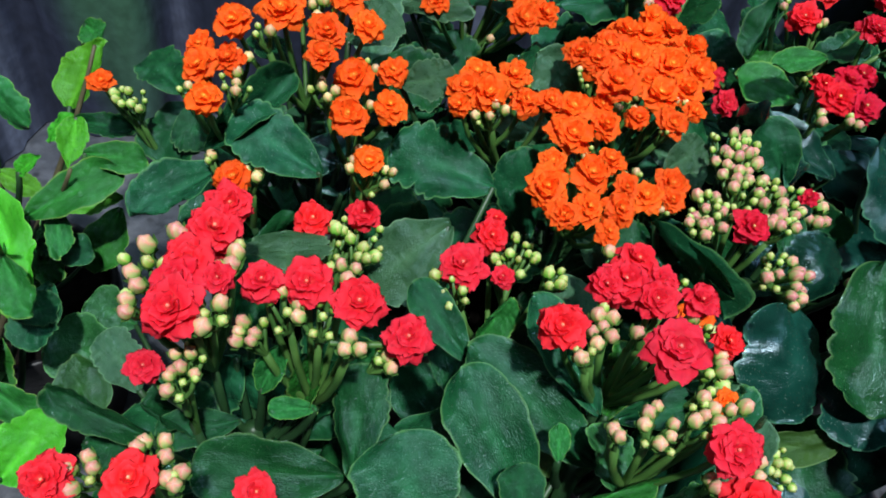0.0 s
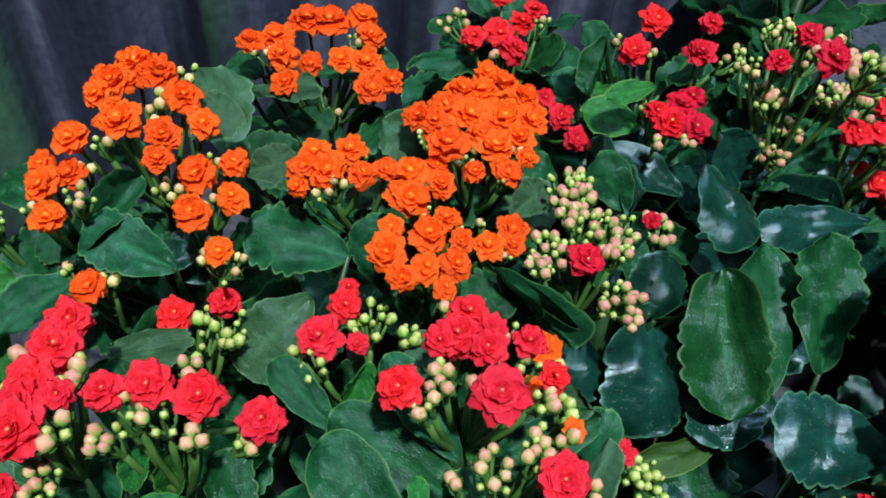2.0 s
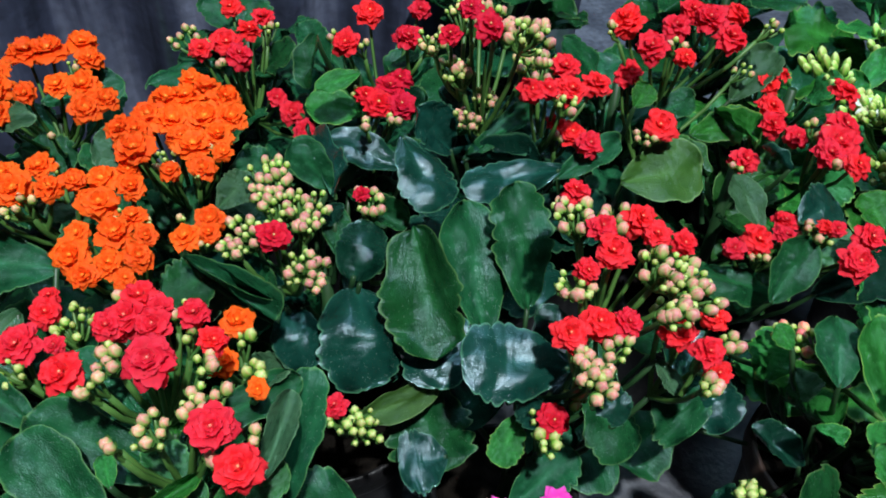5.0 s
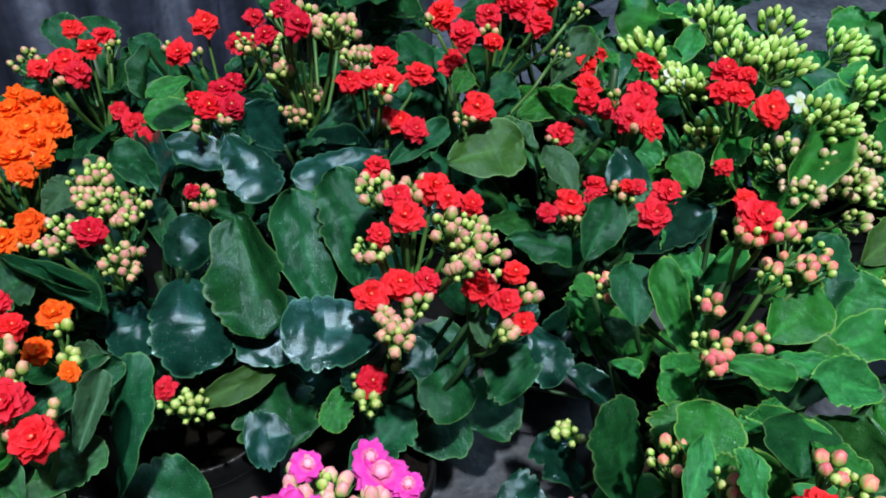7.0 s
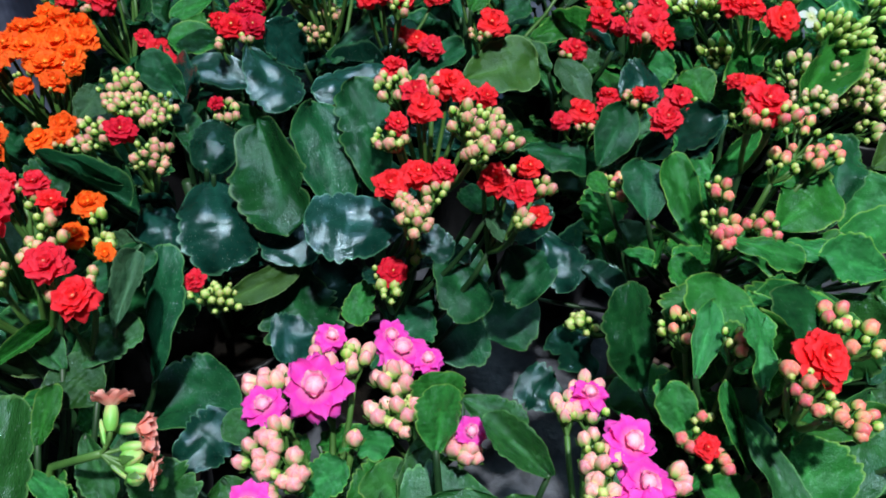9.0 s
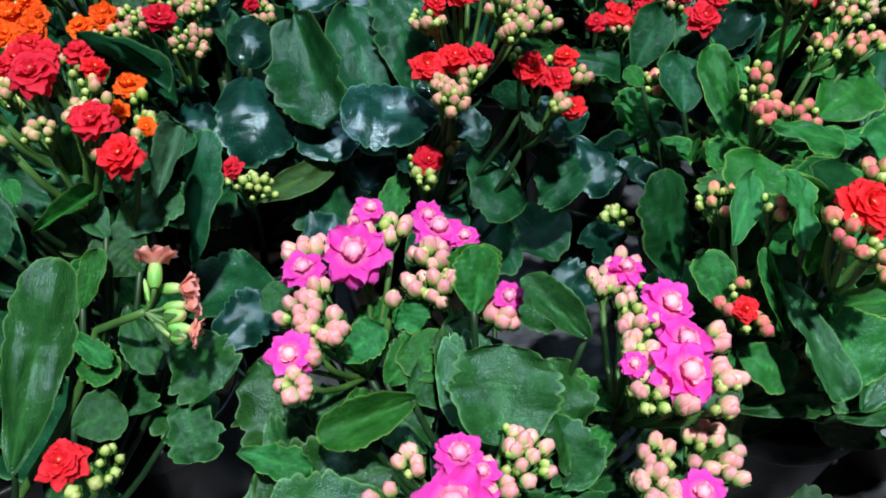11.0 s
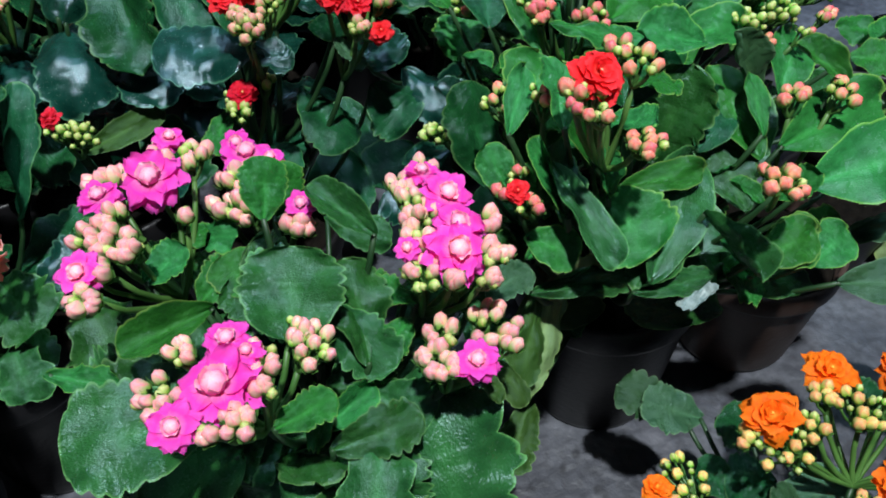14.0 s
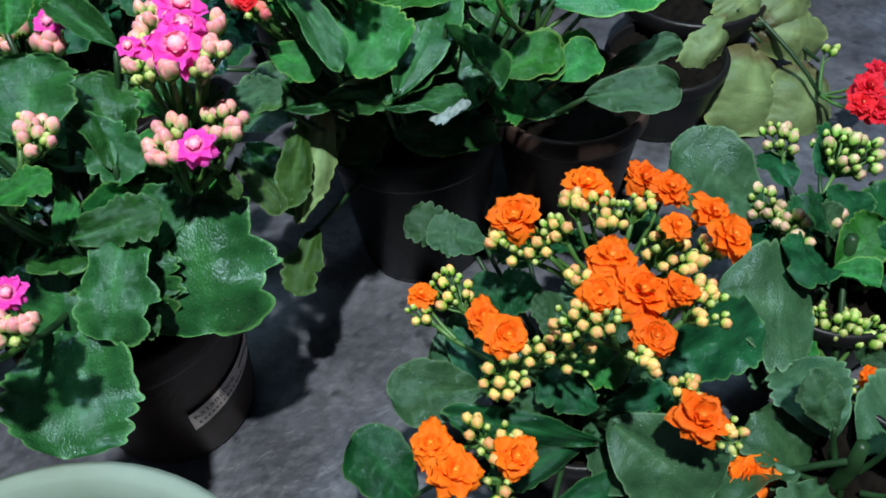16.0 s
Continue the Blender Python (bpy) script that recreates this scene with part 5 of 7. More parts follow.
plant.put_leaf((0.027, 0.014, 0.143), (0.011, 0.032, 0.154), 0.022, (0, -0.5, 0.85), "glossy", 6)
plant.put_leaf((0.071, 0.038, 0.179), (0.054, 0.057, 0.190), 0.016, (0, -0.5, 0.85), "glossy", 4)
plant.put_leaf((0.083, 0.051, 0.218), (0.093, 0.077, 0.233), 0.026, (0, -0.5, 0.85), "dark", 10)
plant.put_leaf((0.072, 0.072, 0.222), (0.067, 0.082, 0.228), 0.011, (0, -0.5, 0.85), "fresh", 10)
plant.put_leaf((0.081, 0.001, 0.215), (0.074, 0.019, 0.226), 0.015, (0, -0.5, 0.85), "fresh", 4)
plant.put_leaf((0.058, -0.031, 0.230), (0.074, -0.011, 0.242), 0.031, (0, -0.5, 0.85), "fresh", 10)
plant.put_leaf((0.094, -0.046, 0.229), (0.104, -0.027, 0.241), 0.038, (0, -0.5, 0.85), "dark", 10)
plant.put_leaf((0.104, 0.034, 0.207), (0.103, 0.068, 0.241), 0.017, (-0.5, -0.6, 0.6), "fresh", 10)
plant.put_leaf((0.171, 0.109, 0.220), (0.133, 0.097, 0.212), 0.019, (0, -0.5, 0.85), "glossy", 3)
plant.put_leaf((0.130, 0.017, 0.226), (0.169, 0.029, 0.233), 0.030, (0, -0.5, 0.85), "fresh", 10)
plant.put_leaf((0.173, 0.024, 0.204), (0.209, 0.063, 0.227), 0.024, (0, -0.5, 0.85), "dark", 6)
plant.put_leaf((0.091, 0.009, 0.240), (0.124, -0.008, 0.230), 0.013, (0, -0.5, 0.85), "fresh", 2)
plant.put_leaf((0.128, 0.008, 0.226), (0.158, -0.011, 0.215), 0.018, (0, -0.5, 0.85), "fresh", 2)
plant.put_leaf((0.119, -0.014, 0.219), (0.145, -0.002, 0.225), 0.010, (0, -0.5, 0.85), "grey", 4)
plant.put_leaf((0.083, -0.021, 0.231), (0.107, -0.017, 0.233), 0.010, (0, -0.5, 0.85), "fresh", 1)
plant.put_leaf((0.061, 0.037, 0.217), (0.073, 0.029, 0.212), 0.008, (0, -0.5, 0.85), "fresh", 4)
plant.put_leaf((0.170, 0.016, 0.201), (0.219, 0.015, 0.200), 0.025, (0, -0.5, 0.85), "fresh", 10)
plant.put_leaf((0.133, -0.054, 0.195), (0.161, -0.035, 0.206), 0.024, (0, -0.5, 0.85), "dark", 10)
plant.put_leaf((0.181, -0.051, 0.155), (0.196, -0.000, 0.185), 0.037, (0, -0.5, 0.85), "green", 10)
plant.put_leaf((0.237, 0.023, 0.161), (0.237, 0.053, 0.179), 0.021, (0, -0.5, 0.85), "fresh", 4)
plant.put_leaf((0.221, -0.019, 0.172), (0.251, 0.008, 0.188), 0.027, (0, -0.5, 0.85), "fresh", 10)
plant.put_leaf((0.223, -0.034, 0.153), (0.272, -0.010, 0.167), 0.025, (0, -0.5, 0.85), "green", 6)
plant.put_leaf((0.231, -0.011, 0.133), (0.253, 0.014, 0.148), 0.032, (0, -0.5, 0.85), "green", 10)
plant.put_leaf((0.230, 0.054, 0.189), (0.273, 0.058, 0.191), 0.025, (0, -0.5, 0.85), "fresh", 10)
# low dark leaf, added to cover floor that lies in shade
plant.put_leaf((0.065, 0.116, 0.105), (0.028, 0.101, 0.096), 0.040, (0, -0.5, 0.85), "dark", 10)
plant.stems(0.21)
plant.head("red", [(119, 36, 289, 9.3), (119, 46, 289, 5.3)], "salmon", 2.9, [(110, 35, 285, 8, 8), (124, 32, 285, 6, 7)])
plant.head("salmon", [], "salmon", 3.1, [(163, 45, 254, 12, 12), (156, 28, 254, 7, 8), (135, 31, 254, 6, 7), (80, 5, 259, 7, 10), (76, -2, 256, 4, 5), (119, 16, 234, 7, 8), (100, 29, 251, 5, 7), (82, 79, 220, 10, 12)])
plant.head("salmon", [], "green", 2.9, [(244, 37, 205, 9, 12), (239, 13, 205, 10, 14), (271, 19, 205, 10, 14), (217, 10, 205, 8, 9), (267, 32, 205, 9, 10)])
plant.head("salmon", [], "salmon", 2.9, [(241, -8, 200, 5, 5), (218, -2, 200, 5, 5), (261, -1, 200, 5, 5)])
plant.head("red", [], "green", 3.3, [(41, 29, 186, 6, 8)])

plant = Plant((0.113, -0.030), "fresh green kalanchoe with salmon buds in a black pot", "fresh", (0.053, 0.112), None, seed=16)
plant.rosette(10, 0.14, 0.19, 0.05)
plant.put_leaf((0.072, -0.049, 0.190), (0.045, -0.046, 0.210), 0.020, (0, -0.5, 0.85), "", 2)
plant.put_leaf((0.086, -0.048, 0.225), (0.094, -0.068, 0.235), 0.019, (0, -0.5, 0.85), "", 0)
plant.put_leaf((0.074, -0.040, 0.225), (0.055, -0.035, 0.235), 0.019, (0, -0.5, 0.85), "", 0)
plant.put_leaf((0.121, -0.095, 0.165), (0.140, -0.107, 0.150), 0.024, (0, -0.5, 0.85), "", 1)
plant.put_leaf((0.069, -0.020, 0.200), (0.082, 0.003, 0.222), 0.036, (0, -0.5, 0.85), "fresh", 2)
plant.put_leaf((0.090, -0.028, 0.200), (0.106, -0.030, 0.240), 0.040, (0, -0.5, 0.85), "fresh", 3)
plant.put_leaf((0.061, -0.028, 0.210), (0.072, -0.015, 0.232), 0.014, (0, -0.8, 0.5), "fresh", 4)
plant.put_leaf((0.076, -0.053, 0.210), (0.064, -0.041, 0.258), 0.016, (0, -0.8, 0.5), "fresh", 0)
plant.put_leaf((0.063, -0.024, 0.200), (0.042, -0.035, 0.200), 0.019, (0, -0.5, 0.85), "fresh", 1)
plant.put_leaf((0.133, -0.105, 0.160), (0.118, -0.094, 0.180), 0.011, (0, -0.5, 0.85), "fresh", 4)
plant.put_leaf((0.070, -0.074, 0.210), (0.067, -0.069, 0.235), 0.010, (0, -0.8, 0.5), "fresh", 0)
plant.put_leaf((0.104, -0.037, 0.235), (0.107, -0.061, 0.240), 0.016, (0, -0.5, 0.85), "fresh", 1)
plant.put_leaf((0.153, -0.026, 0.230), (0.122, -0.014, 0.240), 0.020, (0, -0.5, 0.85), "fresh", 0)
plant.put_leaf((0.128, -0.104, 0.210), (0.139, -0.114, 0.225), 0.013, (0, -0.5, 0.85), "fresh", 0)
plant.put_leaf((0.070, -0.039, 0.145), (0.022, -0.082, 0.114), 0.018, (0, -0.5, 0.85), "pale", 1)
plant.put_leaf((0.060, -0.031, 0.195), (0.076, -0.009, 0.230), 0.028, (0, -0.5, 0.85), "fresh", 1)
plant.put_leaf((0.076, -0.034, 0.195), (0.086, -0.017, 0.235), 0.031, (0, -0.5, 0.85), "fresh", 0)
plant.put_leaf((0.115, -0.053, 0.170), (0.108, -0.095, 0.155), 0.055, (0, -0.5, 0.85), "green", 5)
plant.put_leaf((0.123, -0.038, 0.180), (0.143, -0.031, 0.225), 0.035, (0, -0.5, 0.85), "green", 0)
plant.put_leaf((0.049, -0.011, 0.176), (0.054, 0.020, 0.216), 0.031, (-0.15, -0.75, 0.6), "dark", 3)
plant.put_leaf((0.051, -0.066, 0.247), (0.059, -0.041, 0.262), 0.017, (0, -0.5, 0.85), "fresh", 1)
plant.put_leaf((0.038, -0.047, 0.236), (0.058, -0.025, 0.249), 0.012, (0, -0.5, 0.85), "fresh", 10)
plant.put_leaf((0.034, -0.059, 0.214), (0.031, -0.042, 0.231), 0.015, (-0.3, -0.7, 0.6), "fresh", 10)
plant.put_leaf((0.047, -0.079, 0.215), (0.049, -0.051, 0.235), 0.006, (-0.5, -0.5, 0.7), "fresh", 4)
plant.put_leaf((0.046, -0.079, 0.214), (0.055, -0.051, 0.227), 0.013, (0.5, -0.5, 0.7), "dark", 4)
plant.put_leaf((0.067, -0.070, 0.190), (0.116, -0.086, 0.180), 0.027, (0, -0.5, 0.85), "green", 10)
plant.put_leaf((0.079, -0.068, 0.207), (0.120, -0.073, 0.204), 0.014, (0, -0.5, 0.85), "fresh", 10)
plant.put_leaf((0.031, -0.079, 0.178), (0.085, -0.088, 0.172), 0.014, (0, -0.5, 0.85), "green", 2)
plant.put_leaf((0.072, -0.095, 0.172), (0.111, -0.101, 0.168), 0.012, (0, -0.5, 0.85), "green", 2)
plant.put_leaf((0.033, -0.071, 0.204), (0.050, -0.085, 0.196), 0.019, (0, -0.5, 0.85), "fresh", 10)
plant.put_leaf((0.086, -0.071, 0.165), (0.047, -0.070, 0.165), 0.013, (0, -0.5, 0.85), "pale", 10)
plant.put_leaf((0.055, -0.062, 0.159), (0.023, -0.093, 0.123), 0.021, (0, -0.7, 0.6), "pale", 2)
plant.put_leaf((0.032, -0.084, 0.107), (0.007, -0.108, 0.093), 0.018, (0, -0.5, 0.85), "olive", 6)
plant.put_leaf((0.122, -0.110, 0.180), (0.157, -0.109, 0.181), 0.021, (0, -0.5, 0.85), "fresh", 10)
plant.put_leaf((0.150, -0.117, 0.170), (0.176, -0.111, 0.174), 0.021, (0, -0.5, 0.85), "fresh", 10)
plant.put_leaf((0.124, -0.066, 0.190), (0.075, -0.095, 0.173), 0.023, (0, -0.5, 0.85), "green", 10)
plant.put_leaf((0.071, -0.067, 0.208), (0.080, -0.095, 0.192), 0.035, (0, -0.5, 0.85), "fresh", 0)
plant.put_leaf((0.039, -0.062, 0.178), (0.061, -0.056, 0.182), 0.009, (0, -0.5, 0.85), "fresh", 10)
plant.put_leaf((0.047, -0.065, 0.232), (0.053, -0.105, 0.208), 0.015, (0, -0.5, 0.85), "green", 10)
plant.put_leaf((0.160, -0.126, 0.162), (0.195, -0.151, 0.168), 0.023, (-0.4, -0.38, 0.82), "grey", 10)
plant.put_leaf((0.180, -0.096, 0.146), (0.227, -0.113, 0.161), 0.013, (-0.4, -0.38, 0.82), "grey", 2)
plant.put_leaf((0.107, -0.090, 0.199), (0.118, -0.121, 0.181), 0.010, (0, -0.5, 0.85), "green", 4)
plant.put_leaf((0.073, -0.043, 0.138), (0.066, -0.069, 0.122), 0.031, (0, -0.5, 0.85), "olive", 10)
plant.put_leaf((0.113, -0.070, 0.143), (0.104, -0.095, 0.128), 0.057, (0, -0.5, 0.85), "green", 10)
plant.put_leaf((0.154, -0.095, 0.155), (0.147, -0.113, 0.145), 0.033, (0, -0.5, 0.85), "green", 10)
plant.put_leaf((0.077, -0.099, 0.180), (0.124, -0.061, 0.203), 0.028, (0, -0.5, 0.85), "green", 10)
plant.put_leaf((0.162, -0.066, 0.187), (0.161, -0.022, 0.213), 0.027, (0, -0.5, 0.85), "fresh", 10)
plant.put_leaf((0.149, -0.078, 0.170), (0.150, -0.044, 0.190), 0.026, (0, -0.5, 0.85), "green", 10)
plant.put_leaf((0.143, -0.089, 0.186), (0.134, -0.076, 0.194), 0.009, (0, -0.5, 0.85), "fresh", 4)
plant.put_leaf((0.163, -0.073, 0.199), (0.227, -0.069, 0.201), 0.030, (0, -0.5, 0.85), "fresh", 10)
plant.put_leaf((0.200, -0.068, 0.219), (0.186, -0.047, 0.231), 0.015, (0, -0.5, 0.85), "fresh", 4)
plant.put_leaf((0.179, -0.092, 0.180), (0.219, -0.091, 0.180), 0.019, (0, -0.5, 0.85), "fresh", 10)
plant.put_leaf((0.158, -0.067, 0.203), (0.168, -0.041, 0.218), 0.010, (0, -0.5, 0.85), "fresh", 10)
plant.put_leaf((0.041, -0.070, 0.164), (0.019, -0.094, 0.136), 0.016, (0, -0.7, 0.6), "olive", 2)
plant.put_leaf((0.095, -0.033, 0.134), (0.059, -0.012, 0.146), 0.030, (0, -0.5, 0.85), "green", 10)
plant.put_leaf((0.089, -0.059, 0.124), (0.058, -0.039, 0.136), 0.031, (0, -0.5, 0.85), "green", 10)
plant.put_leaf((0.086, -0.046, 0.123), (0.056, -0.058, 0.116), 0.030, (0, -0.5, 0.85), "green", 10)
plant.put_leaf((0.127, -0.108, 0.181), (0.158, -0.110, 0.179), 0.024, (0, -0.6, 0.75), "fresh", 10)
plant.put_leaf((0.157, -0.101, 0.166), (0.183, -0.104, 0.164), 0.027, (0, -0.6, 0.75), "fresh", 10)
plant.put_leaf((0.159, -0.096, 0.197), (0.217, -0.108, 0.203), 0.037, (-0.2, -0.6, 0.75), "fresh", 10)
plant.stems(0.2)
plant.head("red", [(55, -79, 280, 9.5)], "salmon", 3.1, [(72, -63, 276, 6, 5), (75, -74, 276, 6, 7), (45, -84, 276, 8, 8), (45, -94, 276, 4, 3), (44, -76, 276, 3, 3), (72, -89, 251, 6, 8)])
plant.head("red", [(29, -71, 231, 4.7)], "salmon", 3.0, [(50, -21, 236, 8, 9), (54, -47, 251, 6, 7), (28, -64, 227, 5, 4), (32, -74, 227, 5, 5), (37, -57, 227, 3, 3)])
plant.head("salmon", [], "salmon", 3.3, [(112, -118, 238, 8, 10), (172, -65, 221, 6, 6), (192, -73, 221, 6, 6), (249, -67, 196, 10, 11)])

plant = Plant((-0.066, -0.068), "bright pink kalanchoe with peach-coloured buds in a labelled pot", "green", (0.056, 0.11), POT_BROWN, seed=17)
plant.rosette(5, 0.13, 0.17, 0.045)
plant.put_leaf((-0.080, -0.023, 0.170), (-0.100, -0.040, 0.170), 0.031, (0, -0.5, 0.85), "", 6)
plant.put_leaf((-0.070, -0.038, 0.175), (-0.078, -0.022, 0.190), 0.023, (0, -0.5, 0.85), "", 0)
plant.put_leaf((-0.048, -0.045, 0.180), (-0.054, -0.065, 0.170), 0.031, (0, -0.5, 0.85), "", 6)
plant.put_leaf((-0.012, -0.050, 0.180), (-0.007, -0.068, 0.165), 0.026, (0, -0.5, 0.85), "", 6)
plant.put_leaf((-0.098, -0.030, 0.160), (-0.124, -0.031, 0.155), 0.029, (0, -0.5, 0.85), "", 6)
plant.put_leaf((-0.046, -0.072, 0.180), (-0.047, -0.088, 0.165), 0.028, (0, -0.5, 0.85), "", 6)
plant.put_leaf((-0.015, -0.085, 0.170), (-0.008, -0.101, 0.165), 0.016, (0, -0.5, 0.85), "fresh", 6)
plant.put_leaf((-0.052, -0.091, 0.160), (-0.073, -0.090, 0.150), 0.031, (0, -0.5, 0.85), "", 6)
plant.put_leaf((-0.051, -0.103, 0.150), (-0.047, -0.119, 0.140), 0.028, (0, -0.5, 0.85), "", 6)
plant.put_leaf((-0.052, -0.007, 0.200), (-0.043, 0.000, 0.222), 0.022, (0, -0.8, 0.5), "fresh", 3)
plant.put_leaf((-0.101, -0.058, 0.180), (-0.152, -0.049, 0.172), 0.034, (0, -0.5, 0.85), "", 6)
plant.put_leaf((-0.057, -0.031, 0.190), (-0.066, -0.017, 0.200), 0.018, (0, -0.5, 0.85), "", 6)
plant.put_leaf((-0.109, -0.018, 0.200), (-0.089, -0.017, 0.210), 0.015, (0, -0.5, 0.85), "fresh", 0)
plant.put_leaf((-0.110, -0.052, 0.160), (-0.128, -0.060, 0.150), 0.030, (0, -0.5, 0.85), "", 6)
plant.put_leaf((-0.043, -0.088, 0.170), (-0.029, -0.106, 0.160), 0.029, (0, -0.5, 0.85), "", 6)
plant.put_leaf((-0.005, -0.077, 0.190), (0.008, -0.084, 0.200), 0.014, (0, -0.5, 0.85), "", 6)
plant.put_leaf((-0.047, -0.093, 0.170), (-0.065, -0.125, 0.130), 0.039, (0, -0.5, 0.85), "", 6)
plant.put_leaf((-0.064, -0.090, 0.160), (-0.100, -0.086, 0.160), 0.023, (0, -0.5, 0.85), "", 6)
plant.put_leaf((-0.053, -0.031, 0.180), (-0.067, -0.019, 0.200), 0.033, (0, -0.5, 0.85), "green", 3)
plant.put_leaf((-0.096, 0.007, 0.190), (-0.079, -0.002, 0.200), 0.011, (0, -0.5, 0.85), "fresh", 6)
plant.put_leaf((-0.088, 0.010, 0.190), (-0.069, -0.011, 0.200), 0.013, (0, -0.5, 0.85), "fresh", 6)
plant.put_leaf((-0.099, -0.001, 0.185), (-0.080, -0.016, 0.190), 0.015, (0, -0.5, 0.85), "green", 6)
plant.put_leaf((-0.113, 0.011, 0.180), (-0.099, 0.005, 0.190), 0.016, (0, -0.5, 0.85), "fresh", 6)
plant.put_leaf((-0.099, -0.024, 0.180), (-0.125, -0.034, 0.185), 0.023, (0, -0.5, 0.85), "green", 6)
plant.put_leaf((-0.116, -0.041, 0.160), (-0.148, -0.032, 0.150), 0.050, (0, -0.5, 0.85), "green", 6)
plant.put_leaf((-0.117, -0.060, 0.150), (-0.151, -0.050, 0.130), 0.044, (0, -0.5, 0.85), "green", 6)
plant.put_leaf((-0.039, -0.046, 0.190), (-0.076, -0.038, 0.195), 0.038, (0, -0.5, 0.85), "green", 3)
plant.put_leaf((-0.043, -0.071, 0.165), (-0.035, -0.080, 0.155), 0.039, (0, -0.5, 0.85), "green", 6)
plant.put_leaf((-0.062, -0.095, 0.175), (-0.072, -0.093, 0.180), 0.023, (0, -0.5, 0.85), "fresh", 6)
plant.put_leaf((-0.040, -0.099, 0.165), (-0.078, -0.095, 0.150), 0.027, (0, -0.5, 0.85), "green", 6)
plant.put_leaf((-0.043, -0.102, 0.150), (-0.057, -0.108, 0.130), 0.043, (0, -0.5, 0.85), "green", 6)
plant.put_leaf((-0.086, -0.080, 0.155), (-0.108, -0.081, 0.140), 0.030, (0, -0.5, 0.85), "green", 6)
plant.put_leaf((-0.098, -0.090, 0.170), (-0.152, -0.075, 0.130), 0.051, (0, -0.5, 0.85), "green", 6)
plant.put_leaf((-0.070, -0.099, 0.165), (-0.101, -0.114, 0.130), 0.043, (0, -0.5, 0.85), "green", 7)
plant.put_leaf((-0.119, -0.058, 0.170), (-0.159, -0.044, 0.140), 0.045, (0, -0.5, 0.85), "green", 6)
plant.put_leaf((-0.050, -0.096, 0.165), (-0.056, -0.123, 0.140), 0.038, (0, -0.5, 0.85), "green", 6)
plant.put_leaf((-0.085, -0.079, 0.170), (-0.112, -0.080, 0.160), 0.030, (0, -0.5, 0.85), "green", 6)
plant.put_leaf((-0.155, 0.031, 0.167), (-0.125, 0.045, 0.175), 0.023, (0, -0.5, 0.85), "glossy", 6)
plant.put_leaf((-0.137, 0.026, 0.161), (-0.134, -0.011, 0.139), 0.036, (0, -0.5, 0.85), "green", 9)
plant.put_leaf((-0.067, -0.076, 0.205), (-0.054, -0.048, 0.221), 0.037, (0, -0.5, 0.85), "green", 12)
plant.put_leaf((-0.043, -0.087, 0.186), (-0.036, -0.051, 0.208), 0.026, (0, -0.5, 0.85), "green", 6)
plant.put_leaf((-0.015, -0.070, 0.188), (-0.030, -0.056, 0.196), 0.012, (0, -0.5, 0.85), "fresh", 6)
plant.put_leaf((-0.020, -0.074, 0.187), (-0.039, -0.083, 0.182), 0.014, (0, -0.5, 0.85), "fresh", 6)
plant.put_leaf((-0.103, -0.088, 0.193), (-0.151, -0.077, 0.199), 0.037, (0, -0.5, 0.85), "green", 1)
plant.put_leaf((-0.088, -0.049, 0.206), (-0.125, -0.052, 0.204), 0.016, (0, -0.5, 0.85), "fresh", 4)
plant.put_leaf((-0.085, -0.113, 0.211), (-0.062, -0.111, 0.212), 0.012, (0, -0.5, 0.85), "fresh", 6)
plant.put_leaf((-0.069, -0.110, 0.180), (-0.033, -0.112, 0.179), 0.018, (0, -0.5, 0.85), "green", 6)
plant.put_leaf((-0.060, -0.034, 0.225), (-0.051, -0.019, 0.242), 0.020, (0, -0.7, 0.6), "fresh", 3)
plant.put_leaf((-0.023, -0.054, 0.217), (-0.040, -0.030, 0.231), 0.014, (0, -0.5, 0.85), "green", 4)
plant.put_leaf((-0.093, -0.025, 0.185), (-0.072, -0.014, 0.191), 0.017, (0, -0.5, 0.85), "fresh", 6)
plant.put_leaf((-0.116, 0.014, 0.197), (-0.129, 0.024, 0.203), 0.014, (0, -0.5, 0.85), "green", 10)
plant.put_leaf((-0.152, -0.040, 0.194), (-0.129, -0.052, 0.186), 0.012, (0, -0.5, 0.85), "fresh", 7)
plant.put_leaf((-0.107, -0.055, 0.195), (-0.105, -0.037, 0.205), 0.008, (0, -0.5, 0.85), "fresh", 4)
plant.put_leaf((-0.020, -0.085, 0.171), (-0.033, -0.139, 0.128), 0.056, (0, -0.6, 0.75), "green", 9)
plant.put_leaf((-0.079, -0.129, 0.148), (-0.102, -0.166, 0.126), 0.046, (0, -0.5, 0.85), "green", 12)
plant.put_leaf((-0.049, -0.108, 0.177), (-0.069, -0.144, 0.155), 0.028, (0, -0.5, 0.85), "green", 9)
plant.put_leaf((-0.053, -0.060, 0.199), (-0.034, -0.090, 0.182), 0.022, (0, -0.5, 0.85), "green", 6)
plant.put_leaf((-0.068, -0.093, 0.168), (-0.042, -0.086, 0.172), 0.013, (0, -0.5, 0.85), "fresh", 4)
plant.put_leaf((-0.085, -0.060, 0.153), (-0.064, -0.035, 0.168), 0.018, (0, -0.5, 0.85), "glossy", 10)
plant.put_leaf((-0.009, -0.102, 0.185), (-0.004, -0.118, 0.175), 0.008, (0, -0.5, 0.85), "olive", 0)
plant.put_leaf((0.004, -0.085, 0.168), (0.013, -0.111, 0.152), 0.012, (0, -0.5, 0.85), "olive", 3)
plant.put_leaf((0.007, -0.078, 0.190), (0.033, -0.078, 0.190), 0.014, (0, -0.5, 0.85), "grey", 6)
